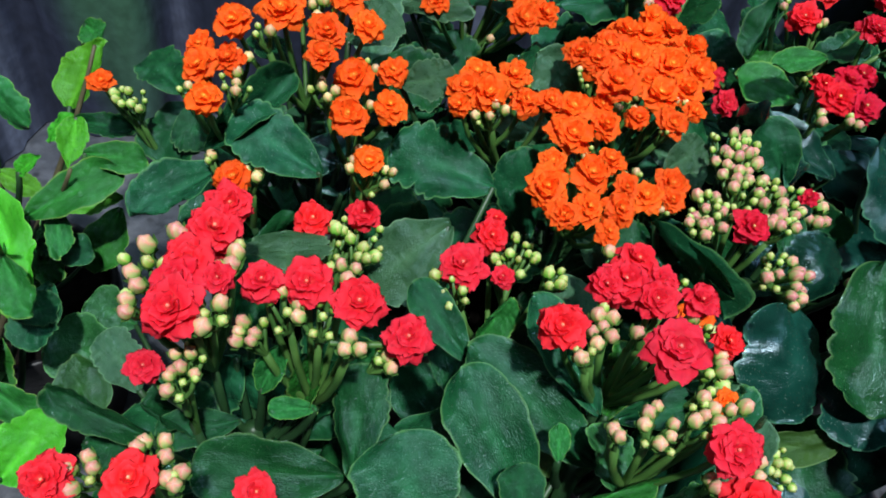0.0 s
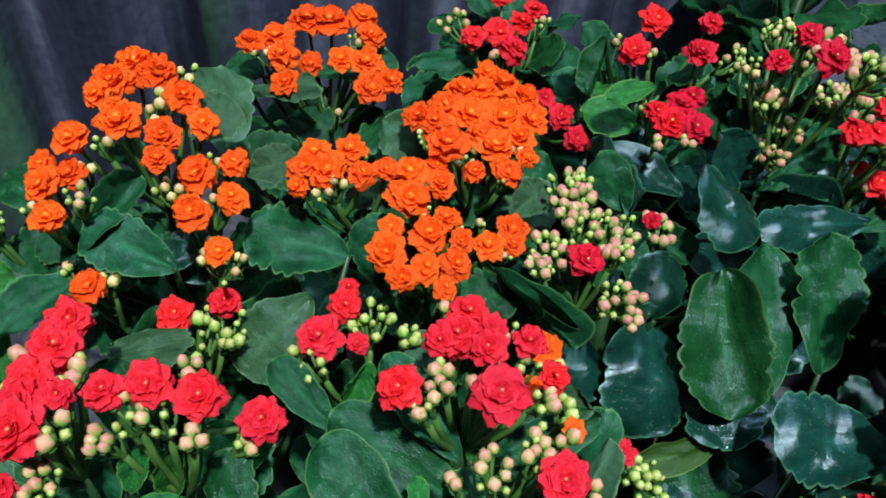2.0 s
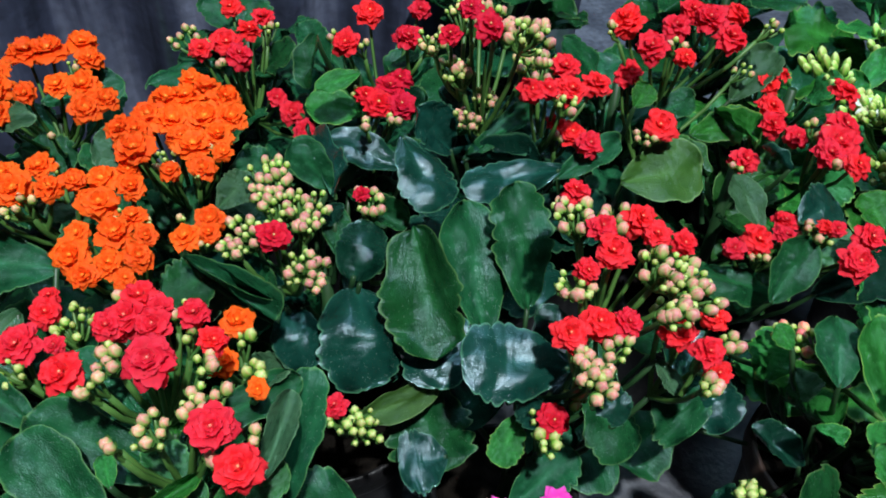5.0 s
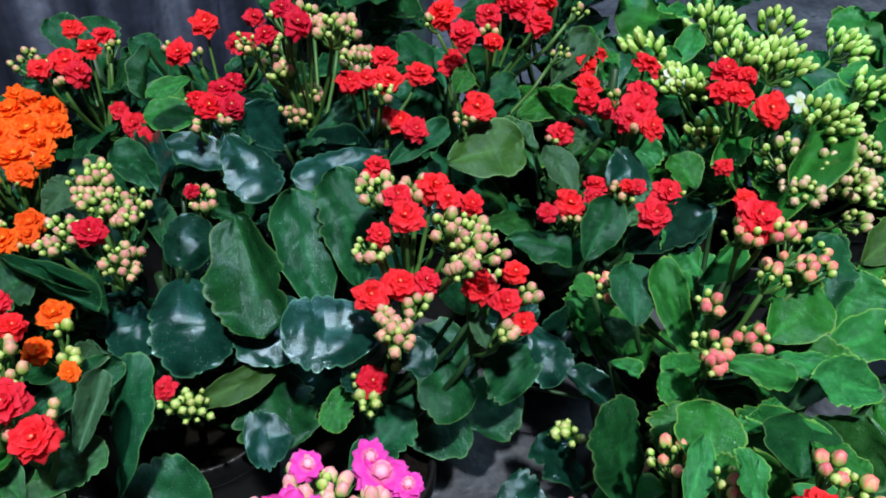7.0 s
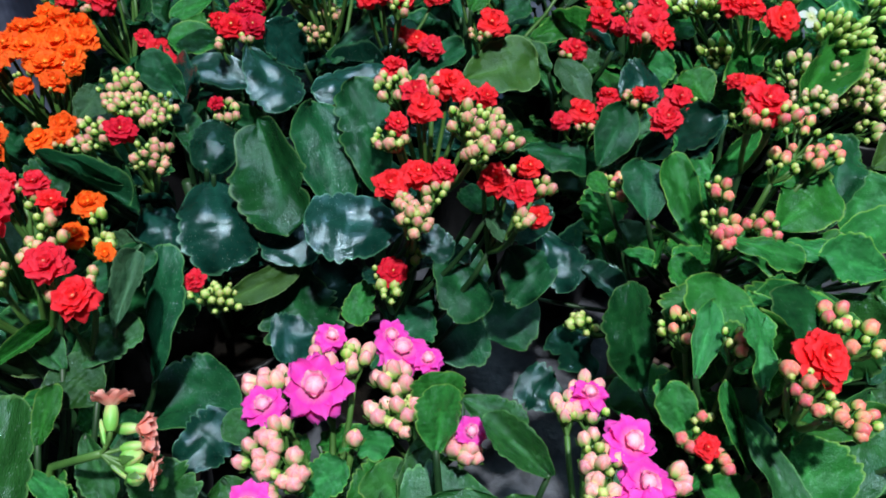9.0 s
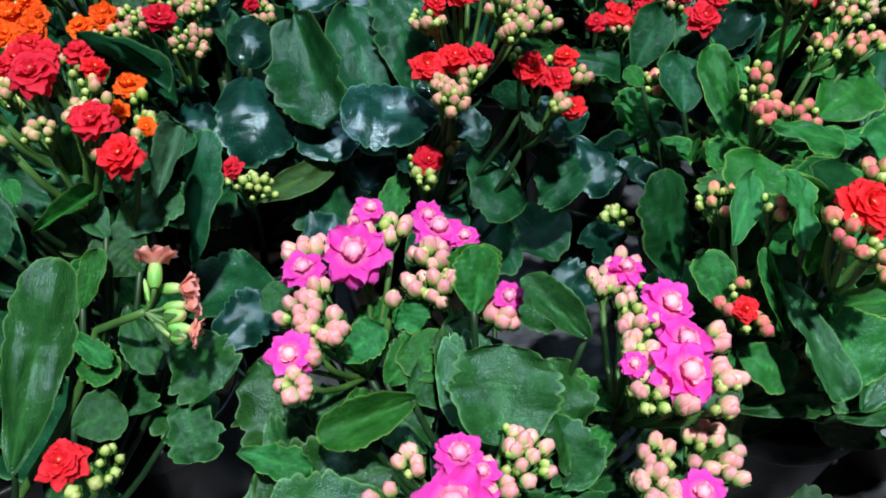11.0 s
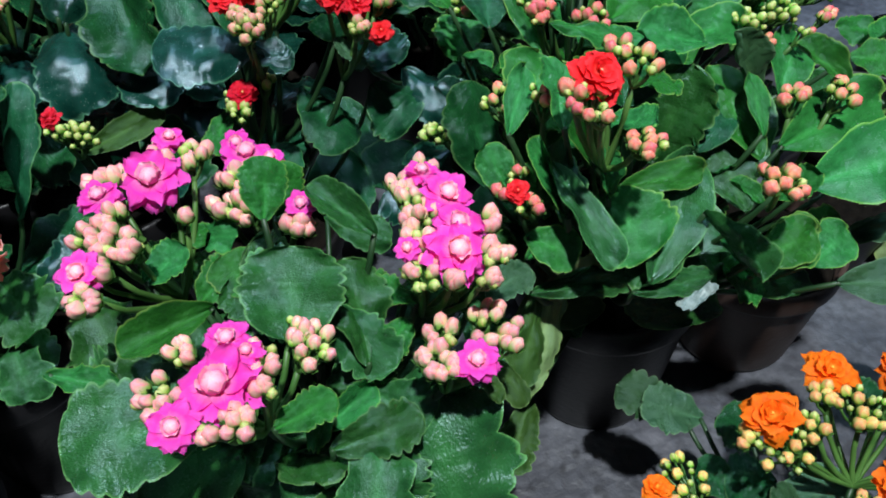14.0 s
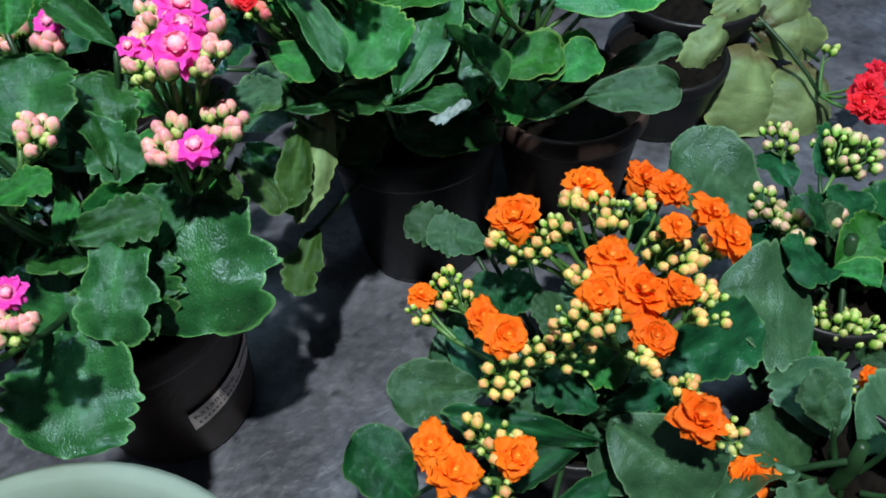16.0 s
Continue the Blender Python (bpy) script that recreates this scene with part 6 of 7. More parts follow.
plant.put_leaf((-0.016, -0.063, 0.186), (-0.033, -0.049, 0.194), 0.011, (0, -0.5, 0.85), "fresh", 6)
plant.put_leaf((-0.072, -0.135, 0.151), (-0.050, -0.137, 0.149), 0.014, (0, -0.5, 0.85), "green", 6)
plant.put_leaf((0.014, -0.055, 0.170), (0.039, -0.056, 0.170), 0.015, (0, -0.5, 0.85), "olive", 10)
plant.put_leaf((0.012, -0.039, 0.148), (0.054, -0.030, 0.153), 0.035, (0, -0.5, 0.85), "green", 10)
plant.put_leaf((0.015, -0.047, 0.141), (0.033, -0.083, 0.119), 0.028, (0, -0.5, 0.85), "green", 10)
plant.put_leaf((-0.072, -0.031, 0.185), (-0.077, -0.013, 0.195), 0.022, (0, -0.5, 0.85), "fresh", 10)
plant.put_leaf((-0.022, 0.029, 0.156), (0.004, 0.008, 0.144), 0.018, (0, -0.5, 0.85), "green", 2)
plant.stems(0.18)
plant.head("pink", [(-93, 6, 231, 10.6), (-113, 5, 231, 6.9), (-127, -33, 231, 6.7), (-80, 27, 231, 5.3)], "peach", 3.8, [(-82, 23, 227, 8, 12), (-73, 17, 227, 5, 6), (-109, 16, 227, 7, 12), (-112, -4, 227, 6, 8), (-121, -14, 227, 6, 10), (-110, -22, 227, 6, 8), (-120, -31, 227, 3, 6), (-129, -42, 227, 5, 10), (-85, -18, 227, 1, 2)])
plant.head("pink", [(-52, 24, 214, 8.8), (-54, 32, 214, 6.2), (-44, 15, 214, 5.3), (-44, -30, 224, 5.0)], "peach", 4.0, [(-60, 15, 210, 6, 10), (-62, -3, 210, 7, 14), (-72, 0, 210, 3, 4), (-47, -30, 216, 5, 10)])
plant.head("pink", [(6, -59, 231, 8.1), (2, -75, 231, 8.0), (-4, -87, 231, 9.5), (10, -25, 214, 6.3), (-20, -78, 231, 3.9)], "peach", 3.5, [(-1, -25, 210, 5, 8), (10, -24, 210, 8, 8), (-6, -56, 227, 7, 12), (-13, -71, 227, 5, 8), (-19, -87, 227, 7, 12), (-10, -95, 227, 2, 4), (8, -91, 227, 5, 10), (0, -101, 227, 3, 6), (14, -76, 227, 4, 6)])
plant.head("pink", [(-13, -117, 208, 6.4)], "peach", 3.4, [(-18, -98, 204, 5, 8), (0, -101, 204, 7, 12), (6, -108, 204, 3, 4), (-25, -109, 204, 6, 12), (-21, -114, 204, 2, 2), (2, -115, 204, 2, 2)])
plant.head("pink", [(-96, -107, 238, 10.6), (-111, -116, 238, 6.3), (-88, -92, 238, 6.4), (-84, -100, 238, 4.3)], "peach", 3.1, [(-102, -88, 234, 4, 6), (-113, -100, 234, 6, 12), (-80, -102, 234, 5, 10), (-84, -113, 234, 3, 4), (-63, -89, 217, 7, 20), (-66, -79, 217, 2, 2), (-94, -120, 234, 4, 8), (-103, -119, 234, 2, 4)])
plant.head("pink", [(-87, -152, 206, 4.9), (-103, -162, 206, 5.0), (-113, -163, 206, 3.8)], "peach", 3.1, [(-102, -143, 202, 6, 10), (-91, -163, 202, 6, 14), (-84, -165, 202, 2, 4), (-112, -148, 202, 5, 10), (-107, -167, 202, 4, 8)])

plant = Plant((-0.255, -0.010), "fading salmon-red kalanchoe with broad dark leaves", "green", (0.05, 0.105), None, seed=18)
PLANTS["U"] = plant
plant.put_leaf((-0.173, 0.045, 0.210), (-0.183, 0.058, 0.225), 0.024, (0, -0.5, 0.85), "", 1)
plant.put_leaf((-0.232, 0.002, 0.150), (-0.214, -0.002, 0.130), 0.024, (0, -0.5, 0.85), "", 1)
plant.put_leaf((-0.192, 0.052, 0.160), (-0.169, 0.021, 0.125), 0.032, (0, -0.5, 0.85), "", 2)
plant.put_leaf((-0.205, 0.047, 0.190), (-0.186, 0.058, 0.210), 0.013, (0, -0.5, 0.85), "fresh", 4)
plant.put_leaf((-0.205, 0.030, 0.190), (-0.192, 0.012, 0.190), 0.015, (0, -0.5, 0.85), "fresh", 1)
plant.put_leaf((-0.189, 0.061, 0.180), (-0.174, 0.061, 0.185), 0.019, (0, -0.5, 0.85), "fresh", 1)
plant.put_leaf((-0.168, 0.035, 0.180), (-0.155, 0.006, 0.172), 0.030, (0, -0.5, 0.85), "green", 6)
plant.put_leaf((-0.191, 0.046, 0.160), (-0.198, 0.023, 0.150), 0.032, (0, -0.5, 0.85), "green", 6)
plant.put_leaf((-0.200, 0.047, 0.180), (-0.207, 0.034, 0.175), 0.022, (0, -0.5, 0.85), "fresh", 1)
plant.put_leaf((-0.233, -0.011, 0.181), (-0.200, 0.044, 0.230), 0.024, (-0.2, -0.55, 0.75), "green", 3)
plant.put_leaf((-0.181, 0.053, 0.225), (-0.196, 0.080, 0.240), 0.017, (0, -0.5, 0.85), "green", 1)
plant.put_leaf((-0.181, 0.057, 0.222), (-0.150, 0.066, 0.228), 0.016, (0, -0.5, 0.85), "green", 1)
plant.put_leaf((-0.212, 0.004, 0.177), (-0.192, 0.007, 0.178), 0.021, (0, -0.5, 0.85), "green", 10)
plant.put_leaf((-0.171, 0.015, 0.162), (-0.171, -0.009, 0.148), 0.022, (0, -0.5, 0.85), "green", 9)
plant.put_leaf((-0.203, 0.028, 0.204), (-0.191, 0.013, 0.196), 0.009, (0, -0.5, 0.85), "fresh", 0)
plant.put_leaf((-0.196, 0.031, 0.212), (-0.184, 0.045, 0.228), 0.010, (0, -0.7, 0.6), "fresh", 10)
plant.put_leaf((-0.182, 0.042, 0.198), (-0.178, 0.015, 0.182), 0.013, (0, -0.5, 0.85), "green", 0)
plant.put_leaf((-0.168, 0.046, 0.186), (-0.179, 0.024, 0.174), 0.012, (0, -0.5, 0.85), "grey", 3)
plant.put_leaf((-0.207, -0.026, 0.195), (-0.203, -0.043, 0.185), 0.014, (0, -0.5, 0.85), "green", 10)
plant.put_leaf((-0.196, 0.084, 0.191), (-0.217, 0.114, 0.209), 0.033, (0, -0.5, 0.85), "olive", 10)
plant.put_leaf((-0.231, -0.022, 0.148), (-0.203, -0.014, 0.152), 0.015, (0, -0.5, 0.85), "green", 10)
plant.stems(0.21)
plant.head("red", [(-204, -41, 222, 7.4)], "green", 2.8, [(-192, -44, 218, 6, 8), (-201, -51, 218, 2, 2)])

plant = Plant((0.110, -0.205), "low orange double kalanchoe with peach buds and grey-green leaves", "grey", (0.042, 0.055), None, seed=19)
plant.rosette(7, 0.055, 0.08, 0.05)
plant.put_leaf((0.120, -0.146, 0.085), (0.111, -0.128, 0.095), 0.026, (0, -0.5, 0.85), "dark", 1)
plant.put_leaf((0.132, -0.214, 0.085), (0.099, -0.212, 0.085), 0.026, (0, -0.5, 0.85), "dark", 1)
plant.put_leaf((0.141, -0.229, 0.080), (0.122, -0.242, 0.075), 0.026, (0, -0.5, 0.85), "dark", 1)
plant.put_leaf((0.118, -0.246, 0.075), (0.122, -0.245, 0.090), 0.011, (0, -0.5, 0.85), "fresh", 0)
plant.put_leaf((0.104, -0.208, 0.090), (0.118, -0.227, 0.095), 0.023, (0, -0.5, 0.85), "fresh", 1)
plant.put_leaf((0.155, -0.150, 0.090), (0.124, -0.150, 0.100), 0.013, (0, -0.5, 0.85), "dark", 1)
plant.put_leaf((0.191, -0.162, 0.080), (0.177, -0.145, 0.090), 0.023, (0, -0.5, 0.85), "dark", 1)
plant.put_leaf((0.085, -0.170, 0.075), (0.061, -0.167, 0.070), 0.028, (0, -0.5, 0.85), "dark", 1)
plant.put_leaf((0.113, -0.167, 0.090), (0.096, -0.153, 0.085), 0.025, (0, -0.5, 0.85), "dark", 1)
plant.put_leaf((0.102, -0.116, 0.083), (0.077, -0.092, 0.097), 0.021, (0, -0.5, 0.85), "grey", 6)
plant.put_leaf((0.255, -0.169, 0.072), (0.224, -0.124, 0.098), 0.050, (0, -0.5, 0.85), "grey", 10)
plant.put_leaf((0.189, -0.206, 0.083), (0.231, -0.234, 0.067), 0.064, (0, -0.5, 0.85), "grey", 1)
plant.put_leaf((0.133, -0.224, 0.081), (0.199, -0.228, 0.079), 0.035, (0, -0.5, 0.85), "dark", 1)
plant.put_leaf((0.061, -0.196, 0.086), (0.022, -0.182, 0.094), 0.029, (0, -0.5, 0.85), "grey", 10)
plant.put_leaf((0.096, -0.240, 0.074), (0.039, -0.205, 0.095), 0.015, (0, -0.5, 0.85), "dark", 2)
plant.put_leaf((0.102, -0.230, 0.084), (0.083, -0.209, 0.096), 0.020, (0, -0.5, 0.85), "dark", 6)
plant.put_leaf((0.100, -0.234, 0.092), (0.132, -0.240, 0.088), 0.012, (0, -0.5, 0.85), "dark", 6)
plant.put_leaf((0.100, -0.239, 0.088), (0.126, -0.282, 0.063), 0.044, (0, -0.5, 0.85), "grey", 1)
plant.put_leaf((0.098, -0.234, 0.070), (0.044, -0.232, 0.070), 0.016, (0, -0.5, 0.85), "dark", 3)
plant.put_leaf((0.063, -0.251, 0.062), (0.102, -0.257, 0.058), 0.018, (0, -0.5, 0.85), "dark", 10)
plant.put_leaf((0.016, -0.212, 0.050), (0.002, -0.179, 0.070), 0.031, (0, -0.5, 0.85), "dark", 10)
plant.put_leaf((0.108, -0.122, 0.085), (0.082, -0.106, 0.095), 0.024, (0, -0.5, 0.85), "grey", 1)
plant.put_leaf((0.096, -0.159, 0.080), (0.089, -0.141, 0.090), 0.018, (0, -0.5, 0.85), "dark", 10)
plant.stems(0.085)
plant.head("tangerine", [(151, -146, 130, 10.8), (170, -164, 138, 8.7), (176, -175, 138, 9.8), (102, -157, 144, 10.9), (182, -197, 138, 9.3), (175, -217, 145, 10.2), (156, -202, 148, 6.7)], "peachorange", 3.3, [(104, -166, 134, 12, 16), (119, -166, 134, 6, 8), (94, -157, 134, 5, 5), (146, -167, 134, 10, 13), (134, -155, 134, 5, 6), (161, -171, 134, 7, 8), (155, -202, 134, 11, 16), (159, -212, 134, 5, 5), (171, -212, 134, 6, 6)])
plant.head("tangerine", [(118, -206, 155, 11.1), (102, -219, 155, 8.5), (118, -226, 155, 11.3), (130, -234, 155, 6.7), (111, -244, 150, 9.1)], "peachorange", 3.0, [(90, -222, 151, 9, 13), (101, -228, 151, 6, 6), (101, -206, 151, 5, 6), (136, -243, 151, 8, 13), (142, -234, 151, 4, 5), (100, -250, 151, 5, 8)])
plant.head("tangerine", [(68, -188, 128, 7.4), (72, -202, 128, 10.2), (57, -149, 108, 6.8)], "peachorange", 3.0, [(72, -150, 104, 10, 16), (52, -155, 104, 5, 5), (62, -215, 124, 9, 13), (80, -210, 124, 7, 9), (90, -219, 124, 9, 12)])
plant.head("tangerine", [(121, -267, 117, 10.8)], "peachorange", 3.0, [(125, -252, 113, 6, 8), (127, -275, 113, 6, 8), (130, -250, 113, 3, 4)])
plant.head("tangerine", [(24, -221, 112, 8.7), (27, -236, 112, 10.2), (51, -243, 112, 8.6)], "peachorange", 3.0, [(43, -221, 108, 6, 6), (55, -231, 108, 4, 4), (44, -235, 108, 5, 5), (37, -250, 108, 7, 6)])

plant = Plant((0.270, -0.215), "small kalanchoe in pale pink and green bud", "dark", (0.042, 0.055), None, seed=20)
plant.rosette(7, 0.055, 0.08, 0.05)
plant.put_leaf((0.262, -0.217, 0.070), (0.292, -0.215, 0.085), 0.026, (0, -0.5, 0.85), "fresh", 0)
plant.put_leaf((0.257, -0.219, 0.070), (0.273, -0.237, 0.070), 0.016, (0, -0.5, 0.85), "fresh", 4)
plant.put_leaf((0.282, -0.206, 0.070), (0.265, -0.193, 0.085), 0.020, (0, -0.5, 0.85), "grey", 0)
plant.put_leaf((0.250, -0.256, 0.040), (0.258, -0.261, 0.050), 0.023, (0, -0.5, 0.85), "grey", 0)
plant.put_leaf((0.226, -0.225, 0.040), (0.191, -0.241, 0.045), 0.023, (0, -0.5, 0.85), "grey", 1)
plant.put_leaf((0.237, -0.232, 0.045), (0.219, -0.245, 0.050), 0.013, (0, -0.5, 0.85), "fresh", 0)
plant.put_leaf((0.284, -0.163, 0.070), (0.287, -0.137, 0.075), 0.029, (0, -0.5, 0.85), "dark", 1)
plant.put_leaf((0.304, -0.164, 0.070), (0.337, -0.151, 0.075), 0.033, (0, -0.5, 0.85), "dark", 1)
plant.put_leaf((0.301, -0.178, 0.065), (0.273, -0.186, 0.060), 0.032, (0, -0.5, 0.85), "dark", 1)
plant.put_leaf((0.264, -0.180, 0.055), (0.269, -0.202, 0.050), 0.032, (0, -0.5, 0.85), "dark", 1)
plant.stems(0.085)
plant.head("tangerine", [], "greenpink", 3.5, [(322, -165, 86, 17, 34), (297, -136, 86, 10, 13), (258, -165, 79, 11, 14), (258, -185, 79, 11, 14), (252, -200, 79, 5, 6), (280, -195, 79, 5, 7)])
plant.head("tangerine", [(222, -259, 55, 6.6), (238, -271, 55, 6.0), (220, -292, 50, 6.3)], "green", 2.9, [(250, -238, 56, 13, 21), (259, -248, 56, 9, 10), (223, -270, 51, 11, 16), (237, -228, 56, 4, 5)])

plant = Plant((0.185, -0.300), "small orange kalanchoe with grey-green leaves", "grey", (0.042, 0.055), None, seed=21)
plant.rosette(7, 0.055, 0.08, 0.05)
plant.put_leaf((0.183, -0.308, 0.036), (0.169, -0.259, 0.064), 0.036, (0, -0.5, 0.85), "grey", 6)
plant.stems(0.085)
plant.head("tangerine", [(150, -282, 58, 11.0), (160, -281, 58, 6.3)], "green", 3.3, [(156, -268, 54, 4, 5)])


# ---- beside and behind ----
for x, y, s, kind, label in ((0.215, 0.375, 61, "dark", "kalanchoe without bloom, dense with dark green leaves"),
                             (0.330, 0.330, 62, "fresh", "kalanchoe without bloom, dense with fresh green leaves"),
                             (0.060, 0.410, 63, "dark", "kalanchoe without bloom, dense with dark green leaves"),
                             (0.400, 0.200, 64, "fresh", "kalanchoe without bloom, dense with fresh green leaves")):
    plant = Plant((x, y), label, kind, (0.05, 0.105), None, seed=s)
    plant.rosette(20, 0.14, 0.25, 0.070)
    plant.rosette(10, 0.11, 0.17, 0.075)
    plant.stems(0.24)


def ficus():
    """A small weeping fig: thin twigs with pointed bright leaves."""
    plant = Plant((-0.455, 0.190), "weeping fig with thin twigs and bright pointed leaves", "bright", (0.05, 0.11), None, "", "potted_fig", "potted plant", 71)
    rnd = random.Random(5)
    twigs = [((-0.455, 0.19, 0.11), (-0.405, 0.235, 0.235)), ((-0.455, 0.19, 0.11), (-0.400, 0.180, 0.215)), ((-0.455, 0.19, 0.11), (-0.405, 0.130, 0.235)),
             ((-0.455, 0.19, 0.11), (-0.400, 0.075, 0.20)), ((-0.455, 0.19, 0.11), (-0.470, 0.26, 0.24)), ((-0.455, 0.19, 0.11), (-0.48, 0.10, 0.22))]
    for a, b in twigs:
        v, f = [], []
        pts = bend(Vector(a) - plant.base, Vector(b) - plant.base, -0.02, 7)
        tube(v, f, pts, 0.0020, 0.0008, 6)
        part("twig", mesh_from("twig", v, f, [TWIG]), plant.ob)
        for k in range(2, 6, 2):
            q = pts[k] + plant.base
            for side in (-1, 1):
                d = Vector((rnd.uniform(-0.7, 0.7), rnd.uniform(-1.0, 0.4), rnd.uniform(-0.6, 0.15))).normalized() * rnd.uniform(0.022, 0.034)
                plant.put_leaf(q, q + d, d.length * rnd.uniform(0.42, 0.52), (rnd.uniform(-0.3, 0.3), -0.5, 0.8), rnd.choice(("bright", "fresh", "fresh")), rnd.randrange(4))
    return plant


TWIG = plain_material("brown_twig", (0.06, 0.05, 0.025), (0.14, 0.12, 0.06), 90, 0.6)
fig = ficus()
fig.put_leaf((-0.428, 0.188, 0.200), (-0.417, 0.190, 0.210), 0.009, (0, -0.5, 0.8), "bright", 0)
fig.put_leaf((-0.418, 0.224, 0.200), (-0.389, 0.223, 0.200), 0.011, (0, -0.5, 0.8), "dark", 0)
fig.put_leaf((-0.409, 0.155, 0.170), (-0.412, 0.127, 0.160), 0.019, (0, -0.5, 0.8), "dark", 1)
fig.put_leaf((-0.444, 0.308, 0.190), (-0.431, 0.296, 0.190), 0.015, (0, -0.5, 0.8), "fresh", 0)
fig.put_leaf((-0.418, 0.136, 0.170), (-0.401, 0.145, 0.170), 0.014, (0, -0.5, 0.8), "dark", 1)
fig.put_leaf((-0.439, 0.260, 0.173), (-0.423, 0.283, 0.201), 0.027, (0, -0.7, 0.6), "bright", 0)
fig.put_leaf((-0.430, 0.170, 0.211), (-0.404, 0.133, 0.189), 0.020, (0, -0.5, 0.85), "bright", 1)
fig.put_leaf((-0.385, 0.058, 0.193), (-0.367, 0.082, 0.207), 0.021, (0, -0.5, 0.85), "bright", 0)
fig.put_leaf((-0.420, 0.170, 0.193), (-0.385, 0.192, 0.207), 0.019, (0, -0.5, 0.85), "fresh", 10)
fig.put_leaf((-0.401, 0.195, 0.210), (-0.374, 0.195, 0.210), 0.014, (0, -0.5, 0.85), "fresh", 10)
fig.put_leaf((-0.399, 0.210, 0.160), (-0.405, 0.182, 0.143), 0.024, (0, -0.5, 0.85), "fresh", 10)
fig.put_leaf((-0.422, 0.175, 0.171), (-0.397, 0.173, 0.170), 0.015, (0, -0.5, 0.85), "dark", 10)
fig.stems(0.16)


def pot_label():
    """A curved pale sticker on the side of the brown pot."""
    v, f = [], []
    base, r0 = Vector((-0.066, -0.068)), 0.0535
    n = 16
    for j, z in enumerate((0.0385, 0.0555)):
        for i in range(n + 1):
            a = radians(-86 + 62 * i / n)
            r = (0.74 + 0.19 * (z + 0.004 * i / n) / 0.088) * 0.056 + 0.0012
            v.append((base.x + r * math.cos(a), base.y + r * math.sin(a), z + 0.009 * (i / n - 0.5)))
    for i in range(n):
        f.append((i, i + 1, n + 2 + i, n + 1 + i))
    paper = plain_material("pink_white_paper", (0.90, 0.76, 0.72), (0.95, 0.84, 0.80), 60, 0.7)
    ink = plain_material("black_ink", (0.03, 0.028, 0.028), (0.05, 0.045, 0.045), 60, 0.7)
    ob = tagged(new("pot_label", mesh_from("pot_label", v, f, [paper])), "pale pink paper label with black print on a pot", "label")

    def at(u, z):
        a = radians(-86 + 62 * u)
        zz = z + 0.009 * (u - 0.5)
        r = (0.74 + 0.19 * zz / 0.088) * 0.056 + 0.0020
        return Vector((base.x + r * math.cos(a), base.y + r * math.sin(a), zz))

    # the one word that can be read, letter by letter round the pot
    for i, ch in enumerate("Kalanchoe"):
        c = bpy.data.curves.new("letter", "FONT")
        c.body, c.size, c.align_x = ch, 0.0062, "CENTER"
        tmp = bpy.data.objects.new("letter", c)
        me = bpy.data.meshes.new_from_object(tmp)
        me.materials.clear()
        me.materials.append(ink)
        bpy.data.objects.remove(tmp)
        u = 0.08 + 0.058 * i
        p, q = at(u, 0.0486), at(u + 0.05, 0.0486)
        x = (q - p).normalized()
        n_ = Vector((p.x - base.x, p.y - base.y, 0)).normalized()
        y = n_.cross(x).normalized()
        m = Matrix((x, y, x.cross(y))).transposed().to_4x4()
        m.translation = p
        part("letter", me, ob, m)
    rnd = random.Random(3)
    for u0, u1, z0, z1 in [(0.07 + 0.05 * k, 0.07 + 0.05 * k + rnd.uniform(0.02, 0.042), 0.0428, 0.0444) for k in range(14)] + [(0.66, 0.93, 0.0490, 0.0508)]:
        w = [at(u0, z0), at(u1, z0), at(u1, z1), at(u0, z1)]
        part("print_bar", mesh_from("print_bar", w, [(0, 1, 2, 3)], [ink], smooth=False), ob)


pot_label()


def glazed_bowl():
    """A pale green glazed bowl with a rolled rim."""
    glaze = plain_material("pale_green_glaze", (0.20, 0.27, 0.22), (0.31, 0.38, 0.33), 12, 0.06)
    cx, cy = -0.138, -0.251
    prof = [(0.0, 0.0), (0.05, 0.0), (0.055, 0.004), (0.075, 0.06), (0.084, 0.105), (0.088, 0.118), (0.092, 0.122), (0.0925, 0.126), (0.089, 0.128), (0.084, 0.126), (0.080, 0.118), (0.074, 0.09), (0.05, 0.02), (0.0, 0.014)]
    v, f = [], []
    seg = 64
    for pr, pz in prof:
        for k in range(seg):
            v.append((pr * math.cos(2 * math.pi * k / seg), pr * math.sin(2 * math.pi * k / seg), pz))
    for j in range(len(prof) - 1):
        for k in range(seg):
            a, b = j * seg + k, j * seg + (k + 1) % seg
            f.append((a, b, b + seg, a + seg))
    ob = tagged(new("bowl", mesh_from("bowl", v, f, [glaze])), "pale green glazed bowl with a rolled rim on the floor", "bowl")
    ob.location = (cx, cy, 0)


glazed_bowl()


def empty_pot(x, y, r, h, label, mat):
    plant = Plant((x, y), label, "dark", (r, h), mat, "", "plant_pot", "pot", 81)
    return plant


empty_pot(0.217, -0.040, 0.050, 0.085, "dark brown plastic pot of soil on the floor", POT_BROWN)
# added pot, stands in for the shade on the floor before the begonia
empty_pot(0.322, -0.010, 0.044, 0.055, "added black plastic pot of soil that darkens the floor beside a brown one", POT)


